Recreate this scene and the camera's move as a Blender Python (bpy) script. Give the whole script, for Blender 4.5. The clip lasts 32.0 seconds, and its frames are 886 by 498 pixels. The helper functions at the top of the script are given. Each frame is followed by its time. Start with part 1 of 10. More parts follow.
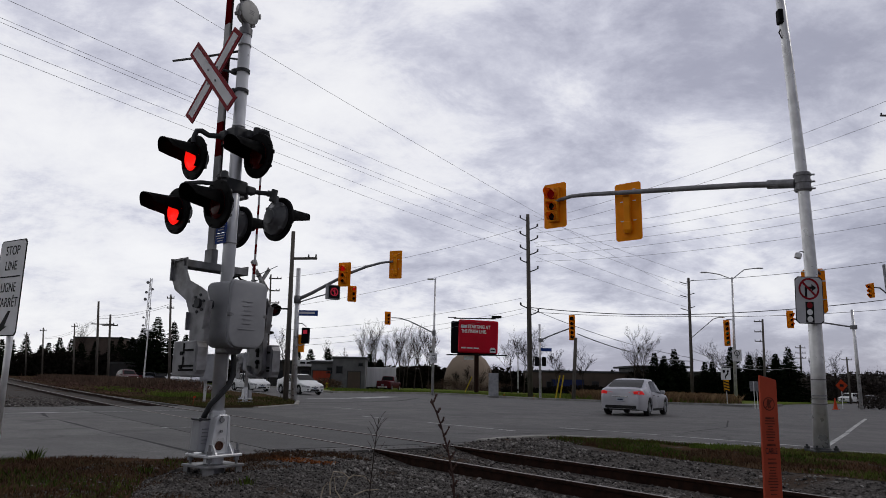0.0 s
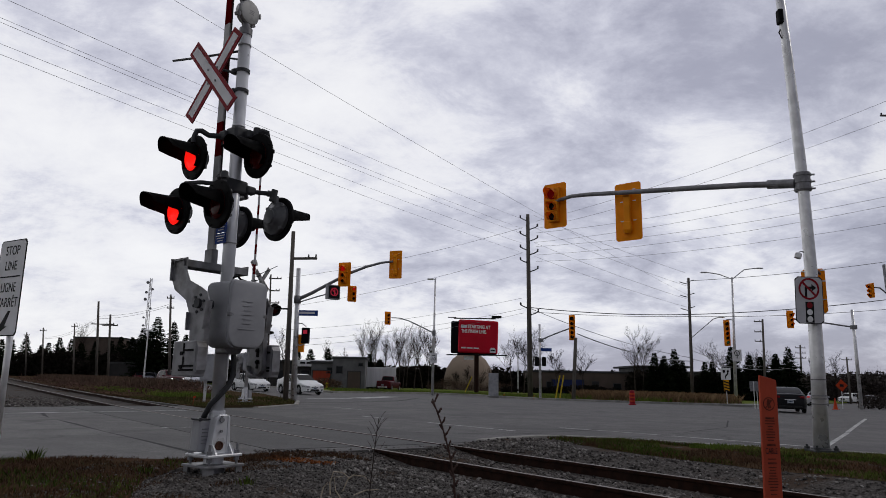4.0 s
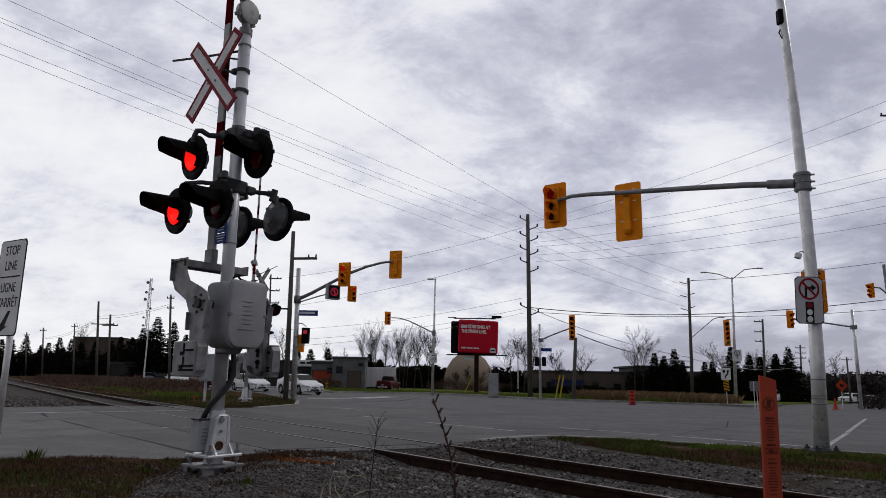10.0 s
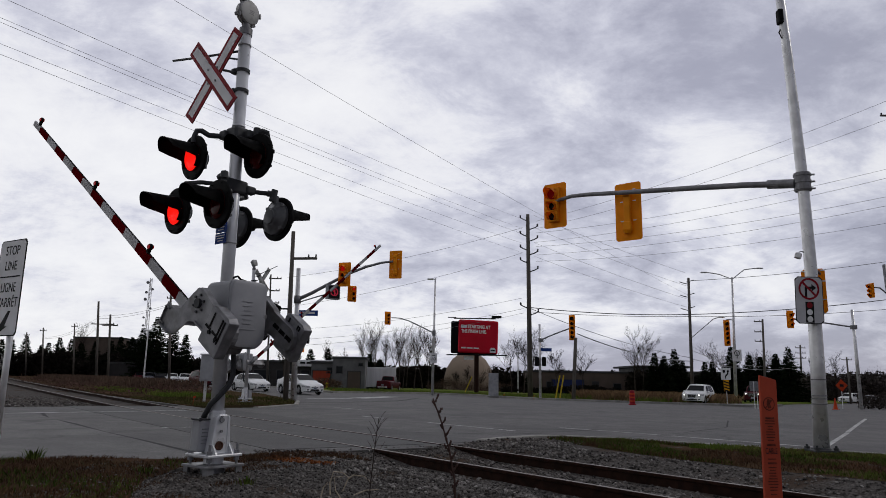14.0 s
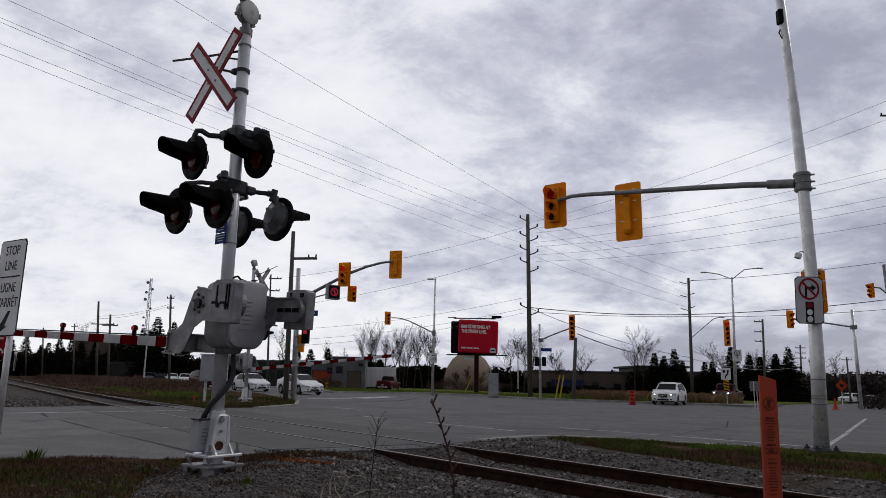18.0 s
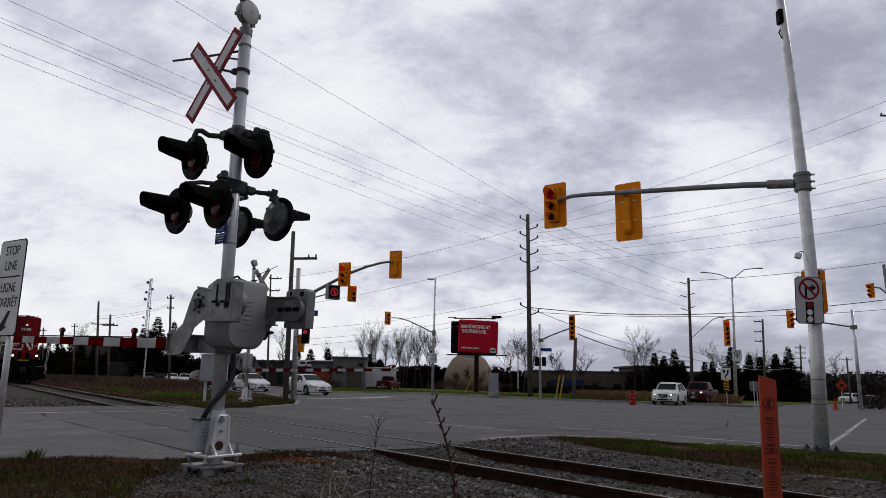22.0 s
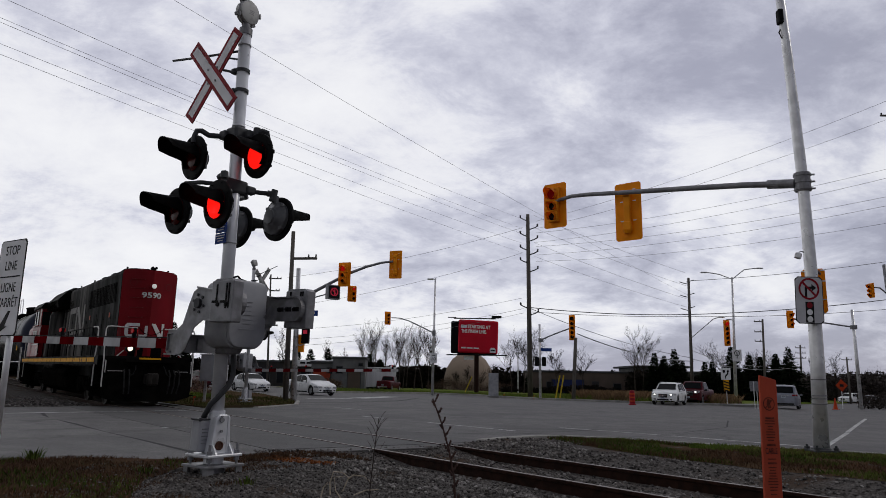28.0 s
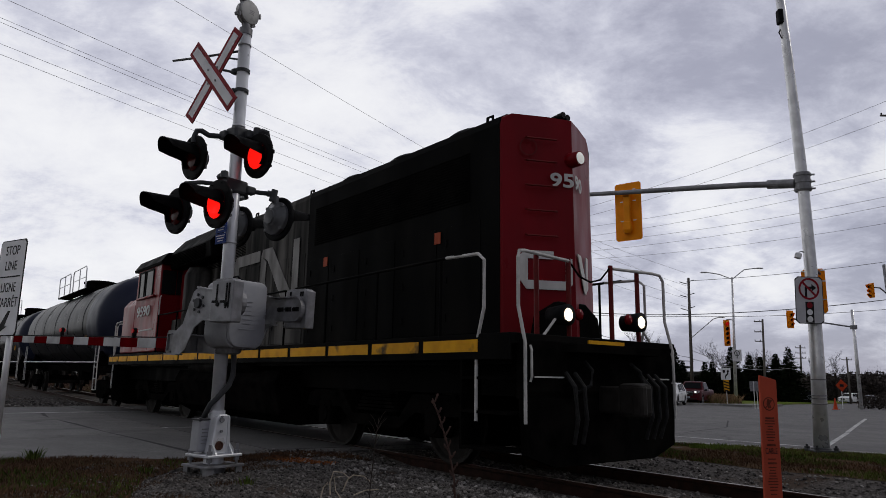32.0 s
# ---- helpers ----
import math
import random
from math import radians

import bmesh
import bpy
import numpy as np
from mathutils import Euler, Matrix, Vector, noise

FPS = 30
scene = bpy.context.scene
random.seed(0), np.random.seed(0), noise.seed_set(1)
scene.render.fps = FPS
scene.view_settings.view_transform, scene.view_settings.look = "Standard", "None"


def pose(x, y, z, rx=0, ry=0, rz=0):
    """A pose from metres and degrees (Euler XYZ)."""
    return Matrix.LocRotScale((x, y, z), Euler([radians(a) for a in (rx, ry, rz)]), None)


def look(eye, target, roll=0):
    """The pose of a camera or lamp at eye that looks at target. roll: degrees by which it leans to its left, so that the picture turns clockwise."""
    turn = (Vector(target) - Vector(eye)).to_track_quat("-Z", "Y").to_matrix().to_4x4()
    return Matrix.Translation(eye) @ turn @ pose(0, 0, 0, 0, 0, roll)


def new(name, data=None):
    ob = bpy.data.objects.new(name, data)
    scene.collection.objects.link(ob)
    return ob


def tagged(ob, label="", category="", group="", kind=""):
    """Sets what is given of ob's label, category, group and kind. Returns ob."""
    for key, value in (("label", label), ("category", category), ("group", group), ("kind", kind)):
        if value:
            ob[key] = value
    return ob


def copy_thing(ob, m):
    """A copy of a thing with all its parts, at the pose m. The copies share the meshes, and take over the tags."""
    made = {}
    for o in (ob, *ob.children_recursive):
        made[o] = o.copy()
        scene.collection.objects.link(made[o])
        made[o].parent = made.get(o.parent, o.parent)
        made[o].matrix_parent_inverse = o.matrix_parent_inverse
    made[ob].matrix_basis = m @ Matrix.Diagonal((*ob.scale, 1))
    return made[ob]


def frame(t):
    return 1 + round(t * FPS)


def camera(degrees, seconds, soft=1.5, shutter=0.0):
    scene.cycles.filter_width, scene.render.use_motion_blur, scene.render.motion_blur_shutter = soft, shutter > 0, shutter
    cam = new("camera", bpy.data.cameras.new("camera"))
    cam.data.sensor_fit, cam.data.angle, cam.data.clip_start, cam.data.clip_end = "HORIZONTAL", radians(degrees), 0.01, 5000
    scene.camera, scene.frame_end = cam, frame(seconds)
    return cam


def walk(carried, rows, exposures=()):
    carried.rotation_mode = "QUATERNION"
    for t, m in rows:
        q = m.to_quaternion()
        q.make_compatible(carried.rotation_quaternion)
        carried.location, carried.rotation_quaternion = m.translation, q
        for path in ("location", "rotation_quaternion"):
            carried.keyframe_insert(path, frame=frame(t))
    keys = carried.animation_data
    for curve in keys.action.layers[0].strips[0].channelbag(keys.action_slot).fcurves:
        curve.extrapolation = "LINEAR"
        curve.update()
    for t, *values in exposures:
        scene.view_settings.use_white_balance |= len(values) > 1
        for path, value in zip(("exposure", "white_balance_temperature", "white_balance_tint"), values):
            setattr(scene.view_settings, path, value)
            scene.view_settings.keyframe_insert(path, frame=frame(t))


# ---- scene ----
# The camera stands still, low beside the crossing.
EYE = (0.0, 0.0, 0.967)
cam = camera(66.23, 32.0, soft=0.85)
POSE = look(EYE, (0.0, 0.98219, 0.967 + 0.18793), 0.90)
walk(cam, [(0.0, POSE), (32.0, POSE)])

# ---- world and light ----
world = bpy.data.worlds.new("overcast_sky")
scene.world = world
world.use_nodes = True
wn, wl = world.node_tree.nodes, world.node_tree.links
wn.clear()
SUN_ELEVATION, SUN_AZIMUTH = radians(38), radians(80)   # azimuth clockwise from +Y


def wnode(kind, **values):
    nd = wn.new(kind)
    for k, v in values.items():
        nd.inputs[k].default_value = v
    return nd


def wmath(op, a, b=None, clamp=False):
    nd = wn.new("ShaderNodeMath")
    nd.operation, nd.use_clamp = op, clamp
    for i, v in enumerate((a, b)):
        if v is None:
            continue
        if isinstance(v, (int, float)):
            nd.inputs[i].default_value = v
        else:
            wl.new(v, nd.inputs[i])
    return nd.outputs[0]


w_out = wn.new("ShaderNodeOutputWorld")
w_bg = wn.new("ShaderNodeBackground")
w_sky = wn.new("ShaderNodeTexSky")
w_sky.sky_type, w_sky.sun_disc = "NISHITA", False
w_sky.sun_elevation, w_sky.sun_rotation = SUN_ELEVATION, SUN_AZIMUTH
w_co = wn.new("ShaderNodeTexCoord")
w_sep = wn.new("ShaderNodeSeparateXYZ")
wl.new(w_co.outputs["Generated"], w_sep.inputs[0])
# the cloud deck is a plane overhead, so clouds flatten towards the horizon
w_h = wmath("ADD", wmath("MAXIMUM", w_sep.outputs[2], 0.0), 0.32)
w_vec = wn.new("ShaderNodeCombineXYZ")
wl.new(wmath("DIVIDE", w_sep.outputs[0], w_h), w_vec.inputs[0])
wl.new(wmath("DIVIDE", w_sep.outputs[1], w_h), w_vec.inputs[1])


def cloud_noise(scale, detail, distortion, offset, rough=0.6, stretch=(1, 1, 1)):
    mp = wn.new("ShaderNodeMapping")
    mp.inputs["Location"].default_value = offset
    mp.inputs["Rotation"].default_value = (0, 0, radians(-25))
    mp.inputs["Scale"].default_value = stretch
    wl.new(w_vec.outputs[0], mp.inputs[0])
    nz = wnode("ShaderNodeTexNoise", Scale=scale, Detail=detail, Distortion=distortion, Roughness=rough)
    wl.new(mp.outputs[0], nz.inputs["Vector"])
    return nz.outputs["Fac"]


def w_ramp(fac, stops):
    rp = wn.new("ShaderNodeValToRGB")
    rp.color_ramp.interpolation = "B_SPLINE"
    while len(rp.color_ramp.elements) < len(stops):
        rp.color_ramp.elements.new(0.5)
    for el, (pos, col) in zip(rp.color_ramp.elements, stops):
        el.position, el.color = pos, (*col, 1)
    wl.new(fac, rp.inputs[0])
    return rp.outputs[0]


c_big = cloud_noise(1.15, 10, 0.25, (3.16, 1.53, 0), 0.63, (1.0, 1.1, 1))
c_fine = cloud_noise(3.0, 9, 0.3, (0.366, 7.84, 0), 0.68, (1.0, 1.2, 1))
c_mix = wmath("ADD", wmath("MULTIPLY", c_big, 0.58), wmath("MULTIPLY", c_fine, 0.42))
# a thicker bank to the right and higher up
c_mix = wmath("ADD", c_mix, wmath("MULTIPLY", w_sep.outputs[0], 0.105))
c_mix = wmath("ADD", c_mix, wmath("MULTIPLY", wmath("SUBTRACT", w_sep.outputs[2], 0.30), 0.07))
c_mix = wmath("ADD", c_mix, wmath("MULTIPLY", wmath("MAXIMUM", wmath("SUBTRACT", 0.24, w_sep.outputs[2]), 0.0), 0.17))
# banks low over the horizon, denser to the right
c_low = wmath("MULTIPLY", wmath("MAXIMUM", wmath("SUBTRACT", 0.27, w_sep.outputs[2]), 0.0), wmath("ADD", w_sep.outputs[0], 0.22))
c_mix = wmath("ADD", c_mix, wmath("MULTIPLY", c_low, 0.62))
w_map = wn.new("ShaderNodeMapping")
w_map.inputs["Scale"].default_value = (1.0, 1.0, 2.1)
w_map.inputs["Location"].default_value = (0.4, 0.0, 1.3)
wl.new(w_co.outputs["Generated"], w_map.inputs[0])
w_puff = wnode("ShaderNodeTexNoise", Scale=5.2, Detail=8.0, Roughness=0.55, Distortion=0.35)
wl.new(w_map.outputs[0], w_puff.inputs["Vector"])
w_low = wn.new("ShaderNodeMapRange")
w_low.interpolation_type = "SMOOTHSTEP"
for _k, _v in zip(("From Min", "From Max", "To Min", "To Max"), (0.10, 0.46, 0.48, 0.10)):
    w_low.inputs[_k].default_value = _v
wl.new(w_sep.outputs[2], w_low.inputs["Value"])
c_mix = wmath("ADD", c_mix, wmath("MULTIPLY", wmath("SUBTRACT", w_puff.outputs["Fac"], 0.525), w_low.outputs[0]))
deck = w_ramp(c_mix, [(0.34, (0.97, 0.97, 0.99)), (0.46, (0.89, 0.89, 0.93)), (0.53, (0.66, 0.67, 0.78)), (0.64, (0.35, 0.355, 0.45))])
# the light side of the overcast lies ahead, low over the horizon; the deck thickens overhead and behind
w_dot = wn.new("ShaderNodeVectorMath")
w_dot.operation = "DOT_PRODUCT"
wl.new(w_co.outputs["Generated"], w_dot.inputs[0])
w_dot.inputs[1].default_value = (-0.26, 0.955, 0.14)
w_glow = wn.new("ShaderNodeMapRange")
w_glow.interpolation_type = "SMOOTHSTEP"
w_glow.inputs["From Min"].default_value, w_glow.inputs["From Max"].default_value = 0.05, 0.86
w_glow.inputs["To Min"].default_value, w_glow.inputs["To Max"].default_value = 0.49, 1.0
wl.new(w_dot.outputs["Value"], w_glow.inputs["Value"])
w_shade = wn.new("ShaderNodeVectorMath")
w_shade.operation = "SCALE"
wl.new(deck, w_shade.inputs[0])
wl.new(w_glow.outputs[0], w_shade.inputs["Scale"])
deck = w_shade.outputs[0]
w_mul = wn.new("ShaderNodeVectorMath")
w_mul.operation = "SCALE"
w_mul.inputs["Scale"].default_value = 0.09
wl.new(w_sky.outputs[0], w_mul.inputs[0])
w_mix = wn.new("ShaderNodeMix")
w_mix.data_type = "RGBA"
w_mix.inputs["Factor"].default_value = 0.93
wl.new(w_mul.outputs[0], w_mix.inputs["A"])
wl.new(deck, w_mix.inputs["B"])
wl.new(w_mix.outputs["Result"], w_bg.inputs["Color"])
w_bg.inputs["Strength"].default_value = 1.0
wl.new(w_bg.outputs[0], w_out.inputs[0])

sun_data = bpy.data.lights.new("sun", "SUN")
sun_data.energy, sun_data.angle, sun_data.color = 0.60, radians(24), (1.0, 0.96, 0.90)
sun = new("sun", sun_data)
sun.rotation_euler = (radians(90) - SUN_ELEVATION, 0, math.pi - SUN_AZIMUTH)
scene.view_settings.exposure = 0.0

# ---- materials ----


def mat(name, base, other=None, scale=6.0, rough=0.6, metal=0.0, bump=0.0, bscale=40.0, detail=5.0, lo=0.38, hi=0.62,
        third=None, tscale=1.0, tlo=0.5, thi=0.7, vary=0.0, island=0.0, glow=0.0, stretch=(1, 1, 1), spec=0.12, wear=0.0, space="Object"):
    """A surface of two colours mixed by noise, a third in larger stains, with bump and roughness variation."""
    m = bpy.data.materials.new(name)
    m.use_nodes = True
    nt = m.node_tree
    nodes, links = nt.nodes, nt.links
    bs = nodes["Principled BSDF"]
    bs.inputs["Roughness"].default_value = rough
    bs.inputs["Metallic"].default_value = metal
    bs.inputs["Specular IOR Level"].default_value = spec
    tc = nodes.new("ShaderNodeTexCoord")
    mp = nodes.new("ShaderNodeMapping")
    mp.inputs["Scale"].default_value = stretch
    links.new(tc.outputs[space], mp.inputs[0])

    def nz(sc, dt):
        n_ = nodes.new("ShaderNodeTexNoise")
        n_.inputs["Scale"].default_value, n_.inputs["Detail"].default_value = sc, dt
        links.new(mp.outputs[0], n_.inputs["Vector"])
        return n_.outputs["Fac"]

    def remap(fac, a, b):
        r_ = nodes.new("ShaderNodeMapRange")
        r_.inputs["From Min"].default_value, r_.inputs["From Max"].default_value = a, b
        links.new(fac, r_.inputs["Value"])
        return r_.outputs[0]

    def mix(fac, a, b, how="MIX"):
        x_ = nodes.new("ShaderNodeMix")
        x_.data_type, x_.blend_type = "RGBA", how
        for key, v in (("Factor", fac), ("A", a), ("B", b)):
            if isinstance(v, tuple):
                x_.inputs[key].default_value = (*v, 1)
            elif isinstance(v, (int, float)):
                x_.inputs[key].default_value = v
            else:
                links.new(v, x_.inputs[key])
        return x_.outputs["Result"]

    col = base
    if other:
        col = mix(remap(nz(scale, detail), lo, hi), base, other)
    if third:
        col = mix(remap(nz(tscale, 4.0), tlo, thi), col, third)
    if vary or island:
        if island:
            src = nodes.new("ShaderNodeNewGeometry").outputs["Random Per Island"]
        else:
            src = nodes.new("ShaderNodeObjectInfo").outputs["Random"]
        r_ = nodes.new("ShaderNodeMapRange")
        k = vary or island
        r_.inputs["To Min"].default_value, r_.inputs["To Max"].default_value = 1 - k, 1 + k
        links.new(src, r_.inputs["Value"])
        sc_ = nodes.new("ShaderNodeVectorMath")
        sc_.operation = "SCALE"
        if isinstance(col, tuple):
            sc_.inputs[0].default_value = col
        else:
            links.new(col, sc_.inputs[0])
        links.new(r_.outputs[0], sc_.inputs["Scale"])
        col = sc_.outputs[0]
    if isinstance(col, tuple):
        bs.inputs["Base Color"].default_value = (*col, 1)
    else:
        links.new(col, bs.inputs["Base Color"])
    if wear:
        rr = nodes.new("ShaderNodeMapRange")
        rr.inputs["From Min"].default_value, rr.inputs["From Max"].default_value = 0.3, 0.7
        rr.inputs["To Min"].default_value, rr.inputs["To Max"].default_value = max(rough - wear, 0.05), min(rough + wear, 1)
        links.new(nz(scale * 0.7 + 1, 6), rr.inputs["Value"])
        links.new(rr.outputs[0], bs.inputs["Roughness"])
    if bump:
        bp = nodes.new("ShaderNodeBump")
        bp.inputs["Strength"].default_value = min(bump, 1)
        bp.inputs["Distance"].default_value = 0.02
        links.new(nz(bscale, 6), bp.inputs["Height"])
        links.new(bp.outputs[0], bs.inputs["Normal"])
    if glow:
        bs.inputs["Emission Color"].default_value = (*base, 1)
        bs.inputs["Emission Strength"].default_value = glow
    return m


def glass(name, tint, rough=0.05, metal=0.0):
    m = mat(name, tint, rough=rough, spec=0.11)
    m.node_tree.nodes["Principled BSDF"].inputs["Coat Weight"].default_value = 0.0
    return m


M = {}


def paving(name, dark, light, stain, crack, crack_scale=0.32, wide=0.02, amount=0.5):
    """Worn asphalt: fine chippings, patches at two scales, and a wandering net of cracks."""
    m = mat(name, dark, light, 1.7, 0.76, spec=0.5, detail=9.0, third=stain, tscale=0.33, tlo=0.50, thi=0.66)
    nt = m.node_tree
    nodes, links = nt.nodes, nt.links
    bs = nodes["Principled BSDF"]
    col = bs.inputs["Base Color"].links[0].from_socket
    tc = nodes.new("ShaderNodeTexCoord")

    def tex(kind, scale, **more):
        n_ = nodes.new(kind)
        n_.inputs["Scale"].default_value = scale
        for k, v in more.items():
            n_.inputs[k].default_value = v
        links.new(tc.outputs["Object"], n_.inputs["Vector"])
        return n_

    def span_(fac, a_, b_, c_, d_):
        r_ = nodes.new("ShaderNodeMapRange")
        for k, v in zip(("From Min", "From Max", "To Min", "To Max"), (a_, b_, c_, d_)):
            r_.inputs[k].default_value = v
        links.new(fac, r_.inputs["Value"])
        return r_.outputs[0]

    def calc(op, p, q):
        n_ = nodes.new("ShaderNodeMath")
        n_.operation = op
        for i, v in enumerate((p, q)):
            if isinstance(v, float):
                n_.inputs[i].default_value = v
            else:
                links.new(v, n_.inputs[i])
        return n_.outputs[0]

    chips = tex("ShaderNodeTexNoise", 75.0, Detail=3.0)
    mott = tex("ShaderNodeTexNoise", 16.0, Detail=7.0)
    gain = calc("MULTIPLY", span_(chips.outputs["Fac"], 0.3, 0.7, 0.50, 1.50), span_(mott.outputs["Fac"], 0.3, 0.7, 0.74, 1.26))
    sc = nodes.new("ShaderNodeVectorMath")
    sc.operation = "SCALE"
    links.new(col, sc.inputs[0])
    links.new(gain, sc.inputs["Scale"])
    warp = tex("ShaderNodeTexNoise", 1.1, Detail=4.0)
    off = nodes.new("ShaderNodeVectorMath")
    off.operation = "MULTIPLY_ADD"
    links.new(warp.outputs["Color"], off.inputs[0])
    off.inputs[1].default_value = (1.6, 1.6, 0.0)
    links.new(tc.outputs["Object"], off.inputs[2])
    vor = nodes.new("ShaderNodeTexVoronoi")
    vor.feature = "DISTANCE_TO_EDGE"
    vor.inputs["Scale"].default_value = crack_scale
    links.new(off.outputs[0], vor.inputs["Vector"])
    where = tex("ShaderNodeTexNoise", 0.22, Detail=3.0)
    line = calc("MULTIPLY", span_(vor.outputs["Distance"], wide * 0.25, wide, 1.0, 0.0), span_(where.outputs["Fac"], 0.62 - amount * 0.3, 0.74 - amount * 0.3, 0.0, 0.9))
    mx = nodes.new("ShaderNodeMix")
    mx.data_type = "RGBA"
    links.new(line, mx.inputs["Factor"])
    links.new(sc.outputs[0], mx.inputs["A"])
    mx.inputs["B"].default_value = (*crack, 1)
    links.new(mx.outputs["Result"], bs.inputs["Base Color"])
    bp = nodes.new("ShaderNodeBump")
    bp.inputs["Strength"].default_value, bp.inputs["Distance"].default_value = 0.5, 0.006
    links.new(calc("SUBTRACT", chips.outputs["Fac"], line), bp.inputs["Height"])
    links.new(bp.outputs[0], bs.inputs["Normal"])
    return m


M["asphalt"] = paving("asphalt", (0.047, 0.044, 0.043), (0.076, 0.071, 0.069), (0.036, 0.0345, 0.0345), (0.018, 0.017, 0.017), 0.30, 0.018, 0.55)
M["asphalt_new"] = paving("asphalt_new", (0.030, 0.0285, 0.028), (0.044, 0.0415, 0.041), (0.026, 0.025, 0.025), (0.014, 0.014, 0.014), 0.25, 0.012, 0.2)
M["concrete"] = mat("concrete", (0.155, 0.152, 0.146), (0.20, 0.197, 0.188), 1.2, 0.9, bump=0.25, bscale=60, third=(0.13, 0.125, 0.12), tscale=0.8)
M["kerb"] = mat("kerb_concrete", (0.30, 0.29, 0.27), (0.22, 0.215, 0.2), 2.0, 0.9, bump=0.3, bscale=50)
M["paint"] = mat("road_paint", (0.46, 0.46, 0.45), (0.20, 0.20, 0.20), 3.0, 0.75, bump=0.2, bscale=80, lo=0.42, hi=0.66)
M["grass"] = mat("grass_soil", (0.036, 0.034, 0.016), (0.060, 0.036, 0.024), 0.9, 0.95, bump=0.5, bscale=30, third=(0.085, 0.055, 0.036), tscale=0.25, tlo=0.45, thi=0.65, spec=0.0)
M["lawn"] = mat("lawn", (0.085, 0.13, 0.022), (0.12, 0.14, 0.038), 0.5, 0.95, bump=0.5, bscale=20, third=(0.13, 0.115, 0.06), tscale=0.12, tlo=0.5, thi=0.7, spec=0.0)
M["gravel"] = mat("gravel_bed", (0.040, 0.035, 0.032), (0.125, 0.116, 0.11), 38, 0.95, bump=1.0, bscale=55, third=(0.060, 0.042, 0.031), tscale=0.9, tlo=0.52, thi=0.66, spec=0.02)
M["stone"] = mat("ballast_stone", (0.066, 0.060, 0.056), (0.145, 0.134, 0.126), 6, 0.88, bump=0.4, bscale=50, island=0.75, spec=0.08)
M["stone_pale"] = mat("pale_stone", (0.17, 0.158, 0.15), (0.27, 0.255, 0.24), 8, 0.88, bump=0.4, bscale=50, island=0.4, spec=0.08)
M["rail_rust"] = mat("rail_rust", (0.015, 0.007, 0.005), (0.030, 0.013, 0.009), 9, 0.8, metal=0.2, bump=0.3, bscale=70)
M["rail_head"] = mat("rail_head_steel", (0.15, 0.115, 0.09), (0.09, 0.066, 0.05), 20, 0.42, metal=0.4, spec=0.5)
M["tie"] = mat("tie_timber", (0.055, 0.045, 0.036), (0.09, 0.075, 0.06), 5, 0.92, bump=0.6, bscale=30, stretch=(1, 8, 8), vary=0.3)
M["galv"] = mat("galvanised_steel", (0.74, 0.74, 0.75), (0.58, 0.58, 0.59), 5, 0.34, metal=0.55, spec=0.3, bump=0.05, wear=0.12, third=(0.44, 0.44, 0.45), tscale=1.6)
M["silver"] = mat("silver_paint", (0.66, 0.67, 0.70), (0.54, 0.55, 0.58), 4, 0.36, metal=0.35, spec=0.4, wear=0.1, third=(0.30, 0.30, 0.32), tscale=2.4, tlo=0.58, thi=0.75)
M["grey_box"] = mat("grey_cast_paint", (0.34, 0.345, 0.365), (0.28, 0.285, 0.305), 3, 0.5, metal=0.1, bump=0.05, wear=0.1, third=(0.20, 0.20, 0.215), tscale=1.5)
# mast and signal arms: a darker grey than the galvanised poles
M["arm_steel"] = mat("dark_arm_steel", (0.24, 0.24, 0.25), (0.17, 0.17, 0.18), 4, 0.5, metal=0.3, wear=0.12)
M["plate"] = mat("grey_steel_plate", (0.26, 0.26, 0.275), (0.185, 0.185, 0.197), 9, 0.48, metal=0.35, bump=0.08, wear=0.15, third=(0.125, 0.12, 0.115), tscale=4)
M["black"] = mat("black_paint", (0.006, 0.006, 0.0065), (0.011, 0.011, 0.012), 8, 0.62, spec=0.05, wear=0.12)
M["rubber"] = mat("rubber", (0.014, 0.014, 0.014), (0.024, 0.024, 0.024), 12, 0.8)
M["sign_white"] = mat("sign_white", (0.76, 0.76, 0.78), (0.66, 0.66, 0.68), 5, 0.55)
M["sign_red"] = mat("sign_red", (0.26, 0.010, 0.02), (0.20, 0.009, 0.016), 5, 0.5)
M["sign_blue"] = mat("sign_blue", (0.02, 0.05, 0.22), (0.03, 0.07, 0.27), 5, 0.5)
M["sign_black"] = mat("sign_black", (0.015, 0.015, 0.016), None, rough=0.6)
M["amber"] = mat("signal_yellow", (0.92, 0.29, 0.004), (0.80, 0.245, 0.004), 3, 0.45, wear=0.1)
M["amber_dark"] = mat("signal_yellow_inner", (0.90, 0.31, 0.008), (0.78, 0.26, 0.008), 3, 0.5)
M["lens_off"] = mat("red_lens_unlit", (0.075, 0.004, 0.004), (0.05, 0.003, 0.003), 60, 0.2)
M["lens_dark"] = mat("dark_lens", (0.012, 0.012, 0.012), None, rough=0.25)
M["lamp_red"] = mat("red_lamp_lit", (1.0, 0.010, 0.006), None, rough=0.4, glow=0.95)
M["signal_red_dim"] = mat("red_signal_aside", (0.30, 0.006, 0.006), None, rough=0.4, glow=0.06)
M["signal_amber"] = mat("amber_signal_lit", (1.0, 0.22, 0.03), None, rough=0.4, glow=0.8)
M["signal_red"] = mat("red_signal_lit", (0.60, 0.010, 0.008), None, rough=0.4, glow=0.3)
M["lamp_white"] = mat("white_lamp_lit", (1.0, 0.84, 0.60), None, rough=0.3, glow=1.8)
